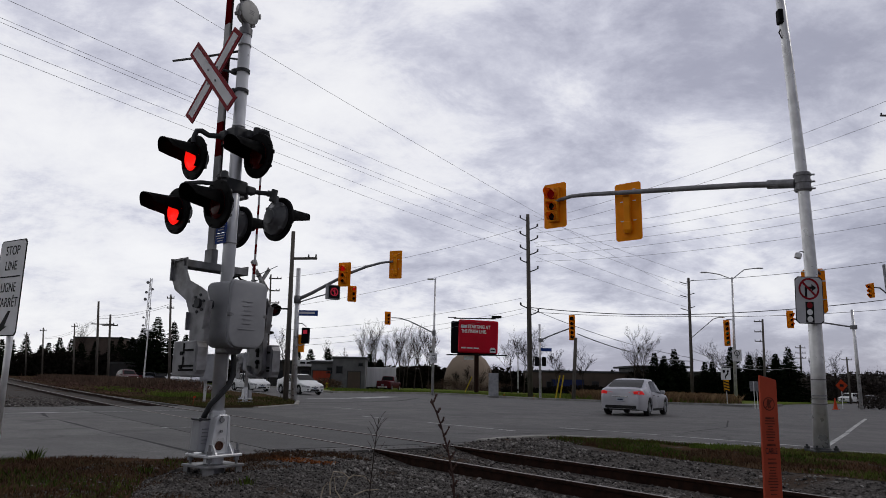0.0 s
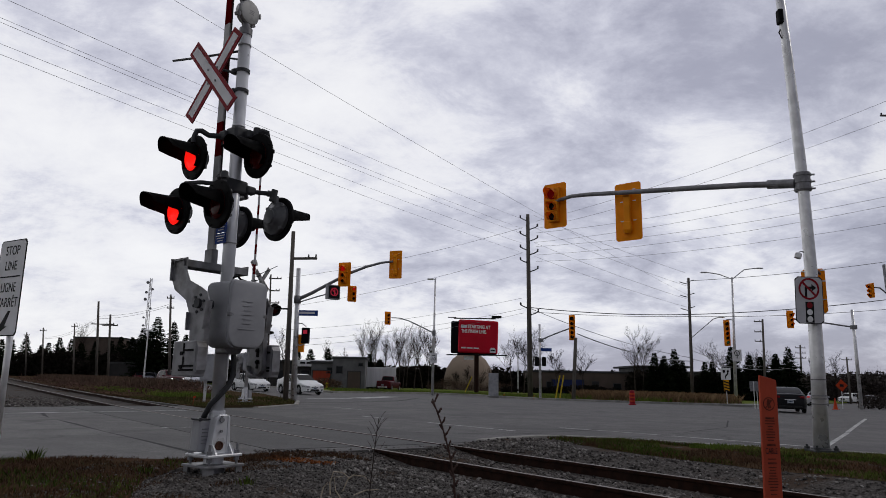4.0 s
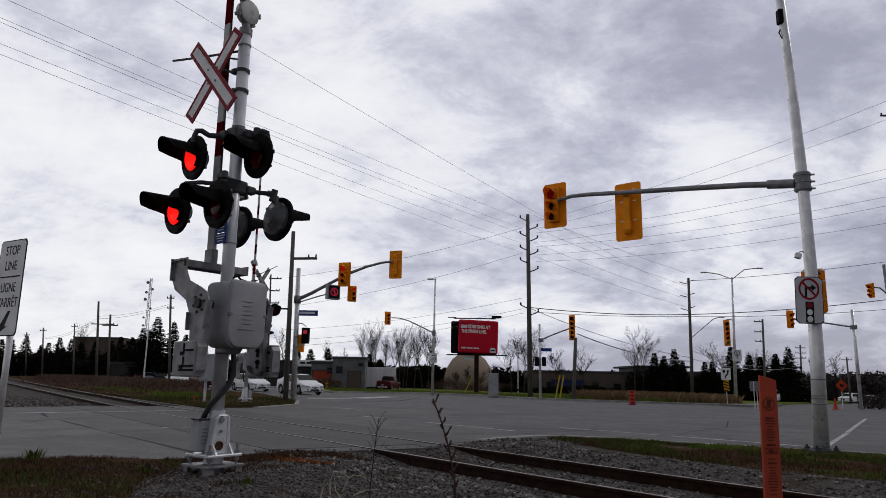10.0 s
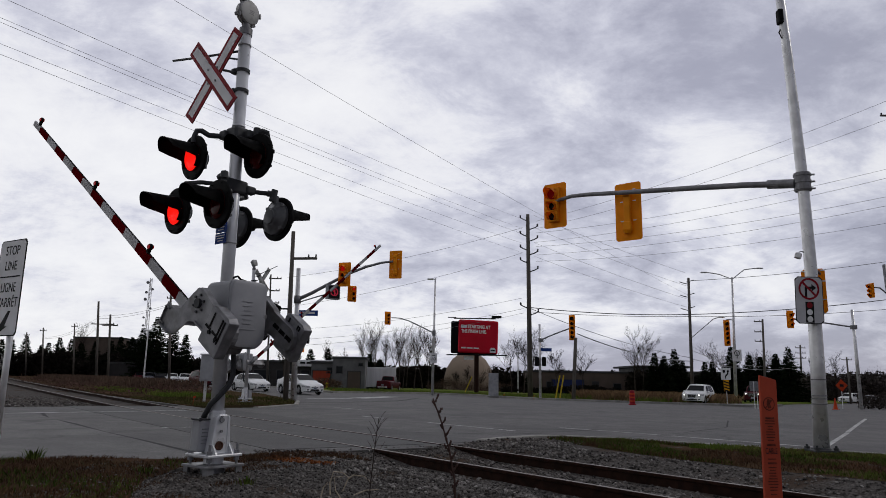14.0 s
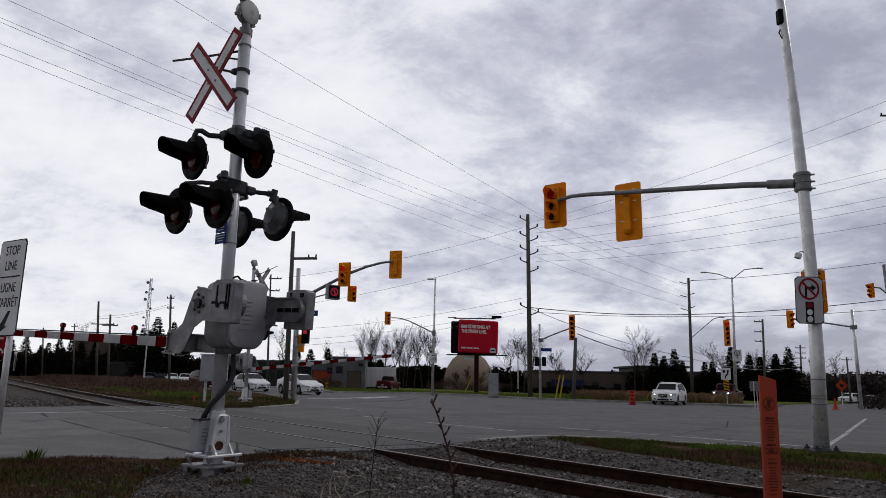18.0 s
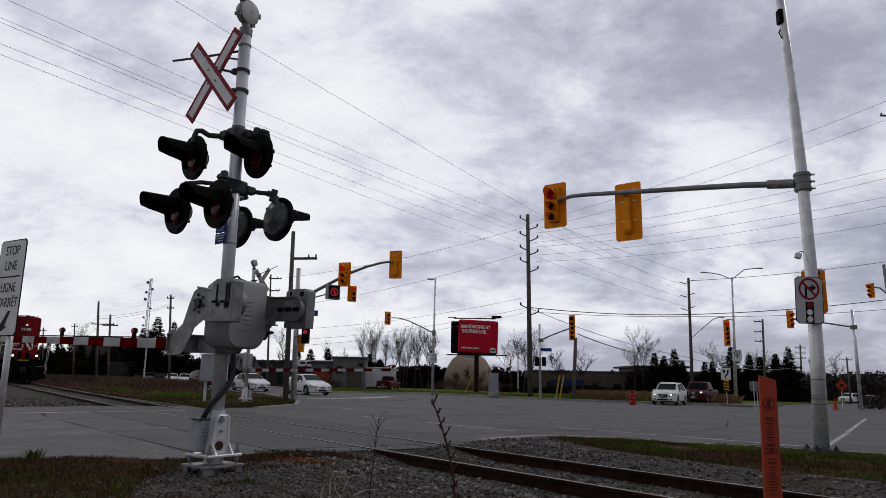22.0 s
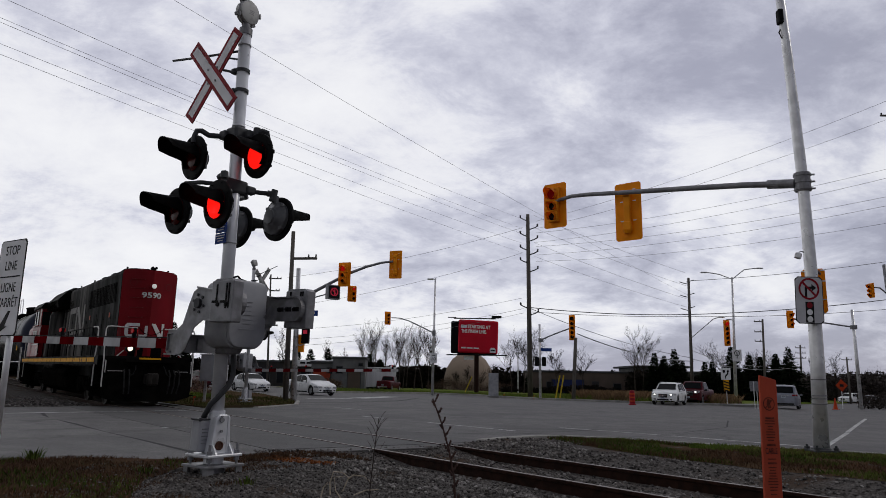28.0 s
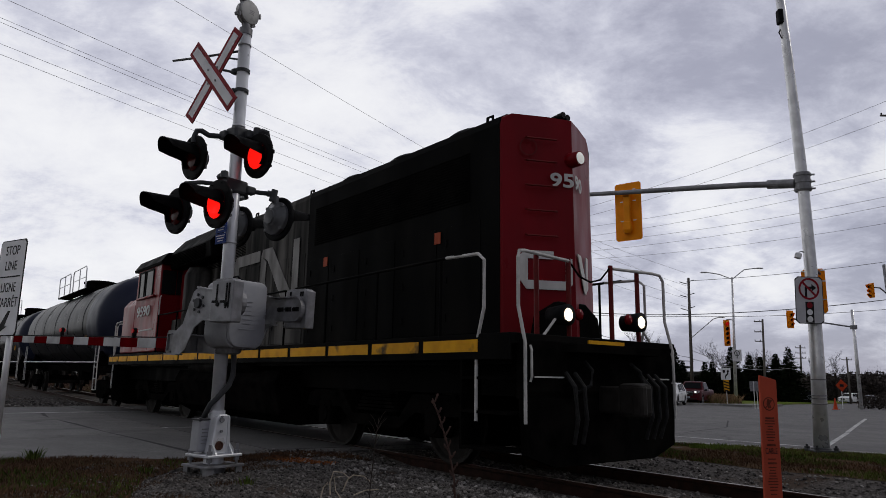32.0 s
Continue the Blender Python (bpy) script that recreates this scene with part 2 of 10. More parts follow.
M["bell_grey"] = mat("bell_grey", (0.46, 0.46, 0.455), (0.37, 0.37, 0.365), 6, 0.5, metal=0.2, wear=0.12, third=(0.18, 0.18, 0.17), tscale=5)
M["conduit"] = mat("conduit_grey", (0.055, 0.056, 0.060), (0.040, 0.041, 0.044), 9, 0.55)
M["rust_stain"] = mat("rust_stain", (0.10, 0.048, 0.034), (0.05, 0.026, 0.020), 25, 0.85)
M["bark"] = mat("bark", (0.036, 0.030, 0.026), (0.060, 0.050, 0.043), 9, 0.95, spec=0.02, bump=0.5, bscale=20, stretch=(1, 1, 0.25))
M["pole_wood"] = mat("pole_timber", (0.085, 0.077, 0.068), (0.13, 0.118, 0.106), 5, 0.95, bump=0.4, bscale=20, stretch=(4, 4, 0.3))
M["conifer"] = mat("conifer_needles", (0.006, 0.010, 0.005), (0.012, 0.017, 0.009), 2, 0.95, island=0.5, spec=0.0)
M["twig"] = mat("bare_twigs", (0.020, 0.016, 0.014), (0.028, 0.023, 0.019), 4, 0.95, spec=0.0)
M["wire"] = mat("wire", (0.22, 0.22, 0.23), (0.16, 0.16, 0.165), 2, 0.5, metal=0.3)

# ---- mesh helpers ----


def obj(name, bm, material, smooth=False):
    me = bpy.data.meshes.new(name)
    bm.to_mesh(me)
    bm.free()
    for m in material if isinstance(material, (list, tuple)) else [material]:
        me.materials.append(m)
    if smooth:
        me.shade_smooth()
    return new(name, me)


def part(name, bm, material, parent, label="", smooth=False, at=None):
    ob = obj(name, bm, material, smooth)
    ob.parent = parent
    if at is not None:
        ob.matrix_basis = at
    if label:
        ob["label"] = label
    return ob


def thing(name, m, label, category, group="", kind=""):
    ob = new(name)
    ob.empty_display_size = 0.1
    ob.matrix_basis = m
    return tagged(ob, label, category, group, kind)


def B():
    return bmesh.new()


def box(bm, cx, cy, cz, sx, sy, sz, bevel=0.0, m=None, seg=2):
    r = bmesh.ops.create_cube(bm, size=1.0, matrix=Matrix.Translation((cx, cy, cz)) @ Matrix.Diagonal((sx, sy, sz, 1)))
    vs = r["verts"]
    if bevel:
        es = list({e for v in vs for e in v.link_edges})
        rb = bmesh.ops.bevel(bm, geom=es, offset=bevel, segments=seg, affect="EDGES", profile=0.5)
        vs = list({v for f in rb["faces"] for v in f.verts} | {v for v in vs if v.is_valid})
    if m is not None:
        bmesh.ops.transform(bm, matrix=m, verts=vs)
    return vs


def cyl(bm, a, b, r1, r2=None, seg=14, caps=True):
    a, b = Vector(a), Vector(b)
    v = b - a
    m = Matrix.Translation((a + b) / 2) @ v.to_track_quat("Z", "Y").to_matrix().to_4x4()
    r = bmesh.ops.create_cone(bm, cap_ends=caps, segments=seg, radius1=r1, radius2=r1 if r2 is None else r2, depth=v.length, matrix=m)
    return r["verts"]


def lathe(bm, profile, m=None, seg=20):
    """Turn (radius, height) pairs about z."""
    rings = []
    for r, z in profile:
        if r < 1e-5:
            rings.append([bm.verts.new((0, 0, z))])
        else:
            rings.append([bm.verts.new((r * math.cos(2 * math.pi * i / seg), r * math.sin(2 * math.pi * i / seg), z)) for i in range(seg)])
    for p, q in zip(rings, rings[1:]):
        for i in range(seg):
            j = (i + 1) % seg
            if len(p) == 1 and len(q) > 1:
                bm.faces.new((p[0], q[j], q[i]))
            elif len(q) == 1 and len(p) > 1:
                bm.faces.new((p[i], p[j], q[0]))
            elif len(p) > 1:
                bm.faces.new((p[i], p[j], q[j], q[i]))
    vs = [v for ring in rings for v in ring]
    if m is not None:
        bmesh.ops.transform(bm, matrix=m, verts=vs)
    bmesh.ops.recalc_face_normals(bm, faces=list({f for v in vs for f in v.link_faces}))
    return vs


def tube(bm, pts, r, seg=8, taper=None):
    """A round tube along points."""
    pts = [Vector(p) for p in pts]
    rings = []
    up = Vector((0.13, 0.31, 0.94)).normalized()
    for i, p in enumerate(pts):
        t = (pts[min(i + 1, len(pts) - 1)] - pts[max(i - 1, 0)]).normalized()
        side = t.cross(up)
        side = side.normalized() if side.length > 1e-4 else t.orthogonal().normalized()
        u2 = side.cross(t)
        rr = r if taper is None else r + (taper - r) * i / max(len(pts) - 1, 1)
        rings.append([bm.verts.new(p + (side * math.cos(2 * math.pi * k / seg) + u2 * math.sin(2 * math.pi * k / seg)) * rr) for k in range(seg)])
    for a, b in zip(rings, rings[1:]):
        for k in range(seg):
            bm.faces.new((a[k], a[(k + 1) % seg], b[(k + 1) % seg], b[k]))
    bm.faces.new(rings[0][::-1])
    bm.faces.new(rings[-1])


def prism(bm, outline, lo, hi, axis="z", bevel=0.0):
    """Extrude a 2D outline between lo and hi along an axis: z -> (u, v, w), x -> (w, u, v), y -> (u, w, v)."""
    def p3(u, v, w):
        return {"z": (u, v, w), "x": (w, u, v), "y": (u, w, v)}[axis]
    a = [bm.verts.new(p3(u, v, lo)) for u, v in outline]
    b = [bm.verts.new(p3(u, v, hi)) for u, v in outline]
    k = len(outline)
    fs = [bm.faces.new(a), bm.faces.new(b)]
    for i in range(k):
        fs.append(bm.faces.new((a[i], a[(i + 1) % k], b[(i + 1) % k], b[i])))
    bmesh.ops.recalc_face_normals(bm, faces=fs)
    if bevel:
        bmesh.ops.bevel(bm, geom=list({e for f in fs for e in f.edges}), offset=bevel, segments=2, affect="EDGES", profile=0.5)
    return a + b


def letters(name, text, size, parent, material, m, depth=0.004, width=None, spacing=1.0, bold=0.0):
    """Raised lettering in the built-in font, centred on the pose m."""
    cu = bpy.data.curves.new(name, "FONT")
    cu.body, cu.size, cu.align_x, cu.align_y, cu.extrude = text, size, "CENTER", "CENTER", depth
    cu.space_character = spacing
    cu.offset = bold
    tmp = bpy.data.objects.new(name, cu)
    me = bpy.data.meshes.new_from_object(tmp)
    bpy.data.objects.remove(tmp)
    if width:
        xs = [v.co.x for v in me.vertices]
        k = width / (max(xs) - min(xs))
        for v in me.vertices:
            v.co.x *= k
    me.materials.clear()
    me.materials.append(material)
    ob = new(name, me)
    ob.parent = parent
    ob.matrix_basis = m
    return ob


# ---- plan ----
GA, GB = -0.0147, -0.0085            # fall of the ground towards +X and +Y
TN, TD = Vector((0.77878, 0.62730, 0)), Vector((0.62730, -0.77878, 0))   # across and along the track
TRACK = 6.555
ROAD_AZ = radians(52.5)
RD = Vector((math.cos(ROAD_AZ), math.sin(ROAD_AZ), 0))    # the way of the road over the crossing


def g(x, y):
    """Height of the paved plane, levelling off far away."""
    return GA * max(-70, min(90, x)) + GB * max(-30, min(120, y))


def gp(x, y, dz=0.0):
    return Vector((x, y, g(x, y) + dz))


def track_mid(s):
    return TRACK + (0.0004 * (s + 15) ** 2 if s < -15 else 0.0)


def rise(s):
    """The line climbs a little away from the crossing."""
    return 0.0 if s > -22 else 0.008 * min(-22 - s, 60)


def on_track(s, o=0.0, z=0.0):
    """A point s along the track, o to its far side."""
    q = TD * s + TN * (track_mid(s) + o)
    return Vector((q.x, q.y, g(q.x, q.y) + z + rise(s)))


def gframe(x, y, az=0.0, dz=0.0):
    """An upright pose on the ground, turned to az degrees."""
    return pose(x, y, g(x, y) + dz, 0, 0, az)

# ---- ground, road, verges ----


def sheet(name, outline, dz, material, thick=0.0, cell=0.0, relief=None, kind="structure", label="", category=""):
    """A polygon lying on the plane, cut into cells where it has relief."""
    bm = B()
    vs = [bm.verts.new((x, y, 0)) for x, y in outline]
    f = bm.faces.new(vs)
    if f.normal.z < 0:
        bmesh.ops.reverse_faces(bm, faces=[f])
    if cell:
        xs, ys = [x for x, y in outline], [y for x, y in outline]
        for ax, lo, hi in ((0, min(xs), max(xs)), (1, min(ys), max(ys))):
            k = int((hi - lo) / cell)
            for i in range(1, k + 1):
                co, no = [0, 0, 0], [0, 0, 0]
                co[ax], no[ax] = lo + i * cell, 1
                bmesh.ops.bisect_plane(bm, geom=bm.verts[:] + bm.edges[:] + bm.faces[:], plane_co=co, plane_no=no)
    edge = {v for e in bm.edges if len(e.link_faces) == 1 for v in e.verts}
    for v in bm.verts:
        v.co.z = g(v.co.x, v.co.y) + dz + (relief(v.co.x, v.co.y) if relief else 0)
    if thick:
        be = [e for e in bm.edges if len(e.link_faces) == 1]
        r = bmesh.ops.extrude_edge_only(bm, edges=be)
        for v in r["geom"]:
            if isinstance(v, bmesh.types.BMVert):
                v.co.z -= thick
    bmesh.ops.recalc_face_normals(bm, faces=bm.faces[:])
    ob = obj(name, bm, material)
    if sum(p.normal.z for p in ob.data.polygons) < 0:
        ob.data.flip_normals()
    return tagged(ob, label, category, "", kind)


# the ground sheet to the horizon
bm = B()
ticks = [-1800, -900, -450, -220, -120, -90, -70, -50, -30, -15, 0, 15, 30, 50, 70, 90, 120, 160, 220, 450, 900, 1800]
gridv = [[bm.verts.new((x, y, g(x, y) - 0.30)) for y in ticks] for x in ticks]
for i in range(len(ticks) - 1):
    for j in range(len(ticks) - 1):
        bm.faces.new((gridv[i][j], gridv[i + 1][j], gridv[i + 1][j + 1], gridv[i][j + 1]))
tagged(obj("ground", bm, M["grass"]), "rough grass and bare soil reaching to the horizon", "ground", kind="structure")

def from_track(s, o):
    q = on_track(s, o)
    return (q.x, q.y)


NEAR_EDGE = [(-60, -8), (-14, 4.6), (-4.9, 7.9), (-4.1, 8.15), (-3.0, 8.4), (-2.4, 9.2), (-1.8, 9.8), (-1.1, 10.3),
             (-0.3, 10.9), (0.3, 11.7), (0.8, 12.5), (1.3, 13.2), (1.9, 13.85), (2.5, 14.05), (3.6, 13.75), (4.9, 13.05),
             (6.5, 12.35), (7.8, 11.9), (14, 6.5), (40, -22)]


ROAD_OUT = NEAR_EDGE + [(90, -60), (90, 118), (60, 118), (22, 72), (2, 80), (-60, 118), (-74, 112)] + [from_track(s, 1.5) for s in (-95, -75, -60, -48, -38, -30, -23.6)] + [(-10.8, 21.2), (-12.0, 19.6), (-13.6, 17.6)] + [from_track(s, -9) for s in (-36, -45, -60, -95)] + [(-90, -16)]
sheet("road", ROAD_OUT, 0.0, M["asphalt"], thick=0.25, label="worn grey asphalt of a wide road junction", category="road")


def verge_relief(x, y):
    o = x * TN.x + y * TN.y - TRACK
    s = x * TD.x + y * TD.y
    z = 0.03 * noise.noise((x * 0.9, y * 0.9, 0)) + 0.012 * noise.noise((x * 5, y * 5, 3))
    dip = 1 - min(max((abs(o) - 1.2) / 0.9, 0), 1)
    dip *= min(max((s + 9.1) / 1.3, 0), 1)
    return z * (1 - dip * 0.6) - 0.150 * dip


VERGE_IN = [(-7, 3.2), (-4.9, 7.9), (-4.1, 8.15), (-3.0, 8.4), (-2.4, 9.2), (-1.8, 9.8), (-1.1, 10.3), (-0.3, 10.9), (0.3, 11.7), (0.8, 12.5),
            (1.3, 13.2), (1.9, 13.85), (2.5, 14.05), (3.6, 13.75), (4.9, 13.05), (6.5, 12.35), (7.8, 11.9), (14, 6.5), (14, 2.4), (-7, 2.4)]
sheet("verge", VERGE_IN, 0.02, M["gravel"], thick=0.3, cell=0.18, relief=verge_relief, label="gravel and trampled soil verge beside the railway track", category="verge")
sheet("verge_behind", [(-60, -8), (-14, 4.6), (-7, 7.14), (-7, 2.4), (14, 2.4), (14, 6.5), (40, -22), (40, -40), (-60, -40)], 0.0, M["grass"], thick=0.3,
      label="grass and gravel verge behind the crossing", category="verge")

# beds on both sides of the line beyond the road
far_bed = [from_track(s, 1.7) for s in (-24.5, -30, -38, -48, -60, -75, -95)] + [(-74, 112), (-67, 128), (-35.6, 82.4), (-20, 54.5), (-11, 42.5), (-8.6, 37), (-6.9, 33), (-6.0, 28.5), (-6.5, 24.2), (-7.7, 22.6)]


def bed_relief(x, y):
    return -0.02 + 0.6 * rise(x * TD.x + y * TD.y) + 0.10 * noise.noise((x * 0.35, y * 0.35, 1)) + 0.05 * noise.noise((x * 1.7, y * 1.7, 5))


sheet("grass_bed", far_bed, 0.05, M["grass"], thick=0.5, cell=1.6, relief=bed_relief, label="rough dry grass bank beside the railway", category="grass verge")
near_bed = [from_track(s, 1.7) for s in (-23.5, -30, -38, -48, -60, -75, -95)] + [from_track(s, -9) for s in (-95, -60, -45, -36)] + [(-13.6, 17.6), (-12.0, 19.6), (-10.8, 21.2)]


def line_relief(x, y):
    s = x * TD.x + y * TD.y
    return rise(s) + 0.02 * noise.noise((x * 1.3, y * 1.3, 2))


sheet("ballast_bed", near_bed, -0.10, M["gravel"], thick=0.5, cell=2.0, relief=line_relief, label="dark ballast shoulder of the railway line", category="ballast bed")
LAWN = [(-60, 122), (-24, 94), (-9.3, 60), (-6.5, 66), (-1.2, 73), (3.5, 69.5), (6.0, 62), (8.2, 58.2), (11.2, 57.2), (14.6, 56.4), (19.2, 56.2), (23.5, 57.2), (27, 61), (36, 74), (62, 107), (95, 160), (0, 160)]
sheet("lawn", LAWN, 0.10, M["lawn"], thick=0.4, label="patchy green grass along the far side of the junction", category="lawn")
RIGHT_LAWN = [(31.5, 45.8), (33, 49.5), (44, 64.5), (62, 88), (90, 124), (200, 160), (200, -40), (60, 16)]
sheet("lawn_right", RIGHT_LAWN, 0.08, M["grass"], thick=0.4, label="rough grass beside the far road", category="verge")

# ---- railway track ----
def rail(off, name):
    ss = [-140 + 5 * i for i in range(22)] + [-30, -28, -26, -24, -22, -20, -18, -14, -10, -6, -2, 2, 8, 16, 30]
    ss = sorted(set(ss))
    prof = [(-0.075, -0.172), (-0.075, -0.158), (-0.010, -0.142), (-0.010, -0.045), (-0.036, -0.034), (-0.036, -0.006), (-0.028, 0.0),
            (0.028, 0.0), (0.036, -0.006), (0.036, -0.034), (0.010, -0.045), (0.010, -0.142), (0.075, -0.158), (0.075, -0.172)]
    bm = B()
    rings = [[bm.verts.new(on_track(s, off + u, 0.012 + w)) for u, w in prof] for s in ss]
    for a, b in zip(rings, rings[1:]):
        for k in range(len(prof) - 1):
            f = bm.faces.new((a[k], a[k + 1], b[k + 1], b[k]))
            f.material_index = 1 if k in (6,) else 0
    bmesh.ops.recalc_face_normals(bm, faces=bm.faces[:])
    return obj(name, bm, [M["rail_rust"], M["rail_head"]])


track = thing("railway_track", pose(0, 0, 0), "rusty single railway track with worn shiny rail heads", "railway track", kind="structure")
for off_ in (-0.752, 0.752):
    r_ = rail(off_, "rail")
    r_.parent = track
bm = B()
box(bm, 0, 0, 0, 0.22, 2.6, 0.16, 0.012)
tie_me = bpy.data.meshes.new("tie")
bm.to_mesh(tie_me)
bm.free()
tie_me.materials.append(M["tie"])
AZ_T = math.degrees(math.atan2(TD.y, TD.x))
s_ = -60.0
rnd = random.Random(4)
while s_ < 12:
    if not -23.5 < s_ < -8.5:
        q = on_track(s_, 0, -0.245)
        t_ = new("tie", tie_me)
        t_.parent = track
        t_.matrix_basis = pose(q.x, q.y, q.z + rnd.uniform(-.01, .01), 0, 0, AZ_T + rnd.uniform(-1.5, 1.5))
    s_ += 0.56
# crossing surface between and beside the rails
for o0, o1 in ((-2.2, -0.80), (-0.67, 0.67), (0.80, 2.0)):
    outl = [from_track(-23.6, o0), from_track(-9.2, o0), from_track(-9.2, o1), from_track(-23.6, o1)]
    sheet("crossing_panel", outl, 0.006, M["asphalt_new"], thick=0.1, label="dark asphalt strip along the rails in the crossing", category="crossing surface")

# ---- crossing signals with their gates ----
def facing(x, y, z, nx, ny, tilt=0.0):
    """A pose whose +Z looks along (nx, ny) level, +Y up, +X to the looker's right hand seen from the front."""
    n_ = Vector((nx, ny, 0)).normalized()
    up = Vector((0, 0, 1))
    xx = up.cross(n_)
    m = Matrix((xx, up, n_)).transposed().to_4x4()
    return Matrix.Translation((x, y, z)) @ m @ pose(0, 0, 0, tilt)


M["grey_lamp"] = mat("grey_lamp_housing", (0.15, 0.152, 0.158), (0.10, 0.102, 0.108), 6, 0.42, metal=0.3, wear=0.12)


def flasher(parent, m, glows=None, key=None):
    """A red flashing light unit: dish, housing, visor, lens and the light behind it. +Z looks out of the lens, +Y is up."""
    bm = B()
    lathe(bm, [(0.0, -0.012), (0.15, -0.010), (0.235, -0.024), (0.248, -0.014), (0.248, 0.012), (0.238, 0.017), (0.16, 0.004), (0.0, 0.004)], seg=40)
    for k in range(8):
        a = radians(22 + 45 * k)
        cyl(bm, (0.222 * math.cos(a), 0.222 * math.sin(a), 0.0), (0.222 * math.cos(a), 0.222 * math.sin(a), 0.024), 0.008, seg=6)
    box(bm, 0.252, 0.0, -0.004, 0.03, 0.045, 0.03, 0.008)
    bg = part("background", bm, M["black"], parent, "matt black round background of a flashing light", True, at=m)
    bm = B()
    lathe(bm, [(0.190, -0.015), (0.186, -0.055), (0.178, -0.062), (0.150, -0.075), (0.112, -0.102), (0.108, -0.110), (0.085, -0.122), (0.08, -0.136), (0.055, -0.140), (0.0, -0.142)], seg=32)
    for k in range(4):
        a = radians(45 + 90 * k)
        box(bm, 0.175 * math.cos(a), 0.175 * math.sin(a), -0.05, 0.045, 0.03, 0.05, 0.006)
    cyl(bm, (0, 0.15, -0.05), (0, 0.25, -0.05), 0.03, seg=12)
    part("housing", bm, M["grey_lamp"], bg, "grey cast housing", True).data.set_sharp_from_angle(angle=radians(30))
    bm = B()
    # hood: a blunt tube open below
    seg, rings = 26, []
    for j in range(7):
        ring = []
        for i in range(seg + 1):
            a = radians(-52 + 284 * i / seg)
            up_ = math.sin(a)
            full = min(1.0, max(0.0, (up_ + 0.16) / 0.34))
            ln = (0.05 + full * (0.25 + 0.075 * max(up_, 0.0))) * j / 6
            r_ = 0.150 + 0.002 * j / 6
            ring.append(bm.verts.new((r_ * math.cos(a), r_ * up_ + 0.02 * ln, 0.008 + ln)))
        rings.append(ring)
    for p, q in zip(rings, rings[1:]):
        for i in range(seg):
            bm.faces.new((p[i], p[i + 1], q[i + 1], q[i]))
    bmesh.ops.solidify(bm, geom=bm.faces[:], thickness=0.006)
    part("visor", bm, M["black"], bg, "black visor", True)
    bm = B()
    lathe(bm, [(0.152, 0.012), (0.148, 0.020), (0.10, 0.030), (0.05, 0.035), (0.0, 0.036)], seg=28)
    part("lens", bm, M["lens_off"], bg, "dark red unlit lens", True)
    bm = B()
    lathe(bm, [(0.150, 0.019), (0.146, 0.024), (0.10, 0.032), (0.05, 0.036), (0.0, 0.037)], seg=28)
    gl = part("light_disc", bm, M["lamp_red"], bg, "glowing red light disc", True)
    if glows is not None:
        glows.setdefault(key, []).append(gl)
    else:
        gl.matrix_basis = pose(0, 0, -0.05)
    return bg


M["grey_dark"] = mat("dark_grey_cast", (0.060, 0.062, 0.066), (0.045, 0.046, 0.050), 6, 0.5, metal=0.2, wear=0.1)
M["gate_white"] = mat("gate_white", (0.46, 0.46, 0.47), (0.36, 0.36, 0.37), 4, 0.55, third=(0.26, 0.25, 0.25), tscale=2)
M["gate_red"] = mat("gate_red", (0.12, 0.0025, 0.005), (0.085, 0.002, 0.004), 4, 0.6, spec=0.0)
M["arm_lamp"] = mat("gate_lamp_red", (0.36, 0.010, 0.012), (0.26, 0.008, 0.01), 10, 0.3, glow=0.25)


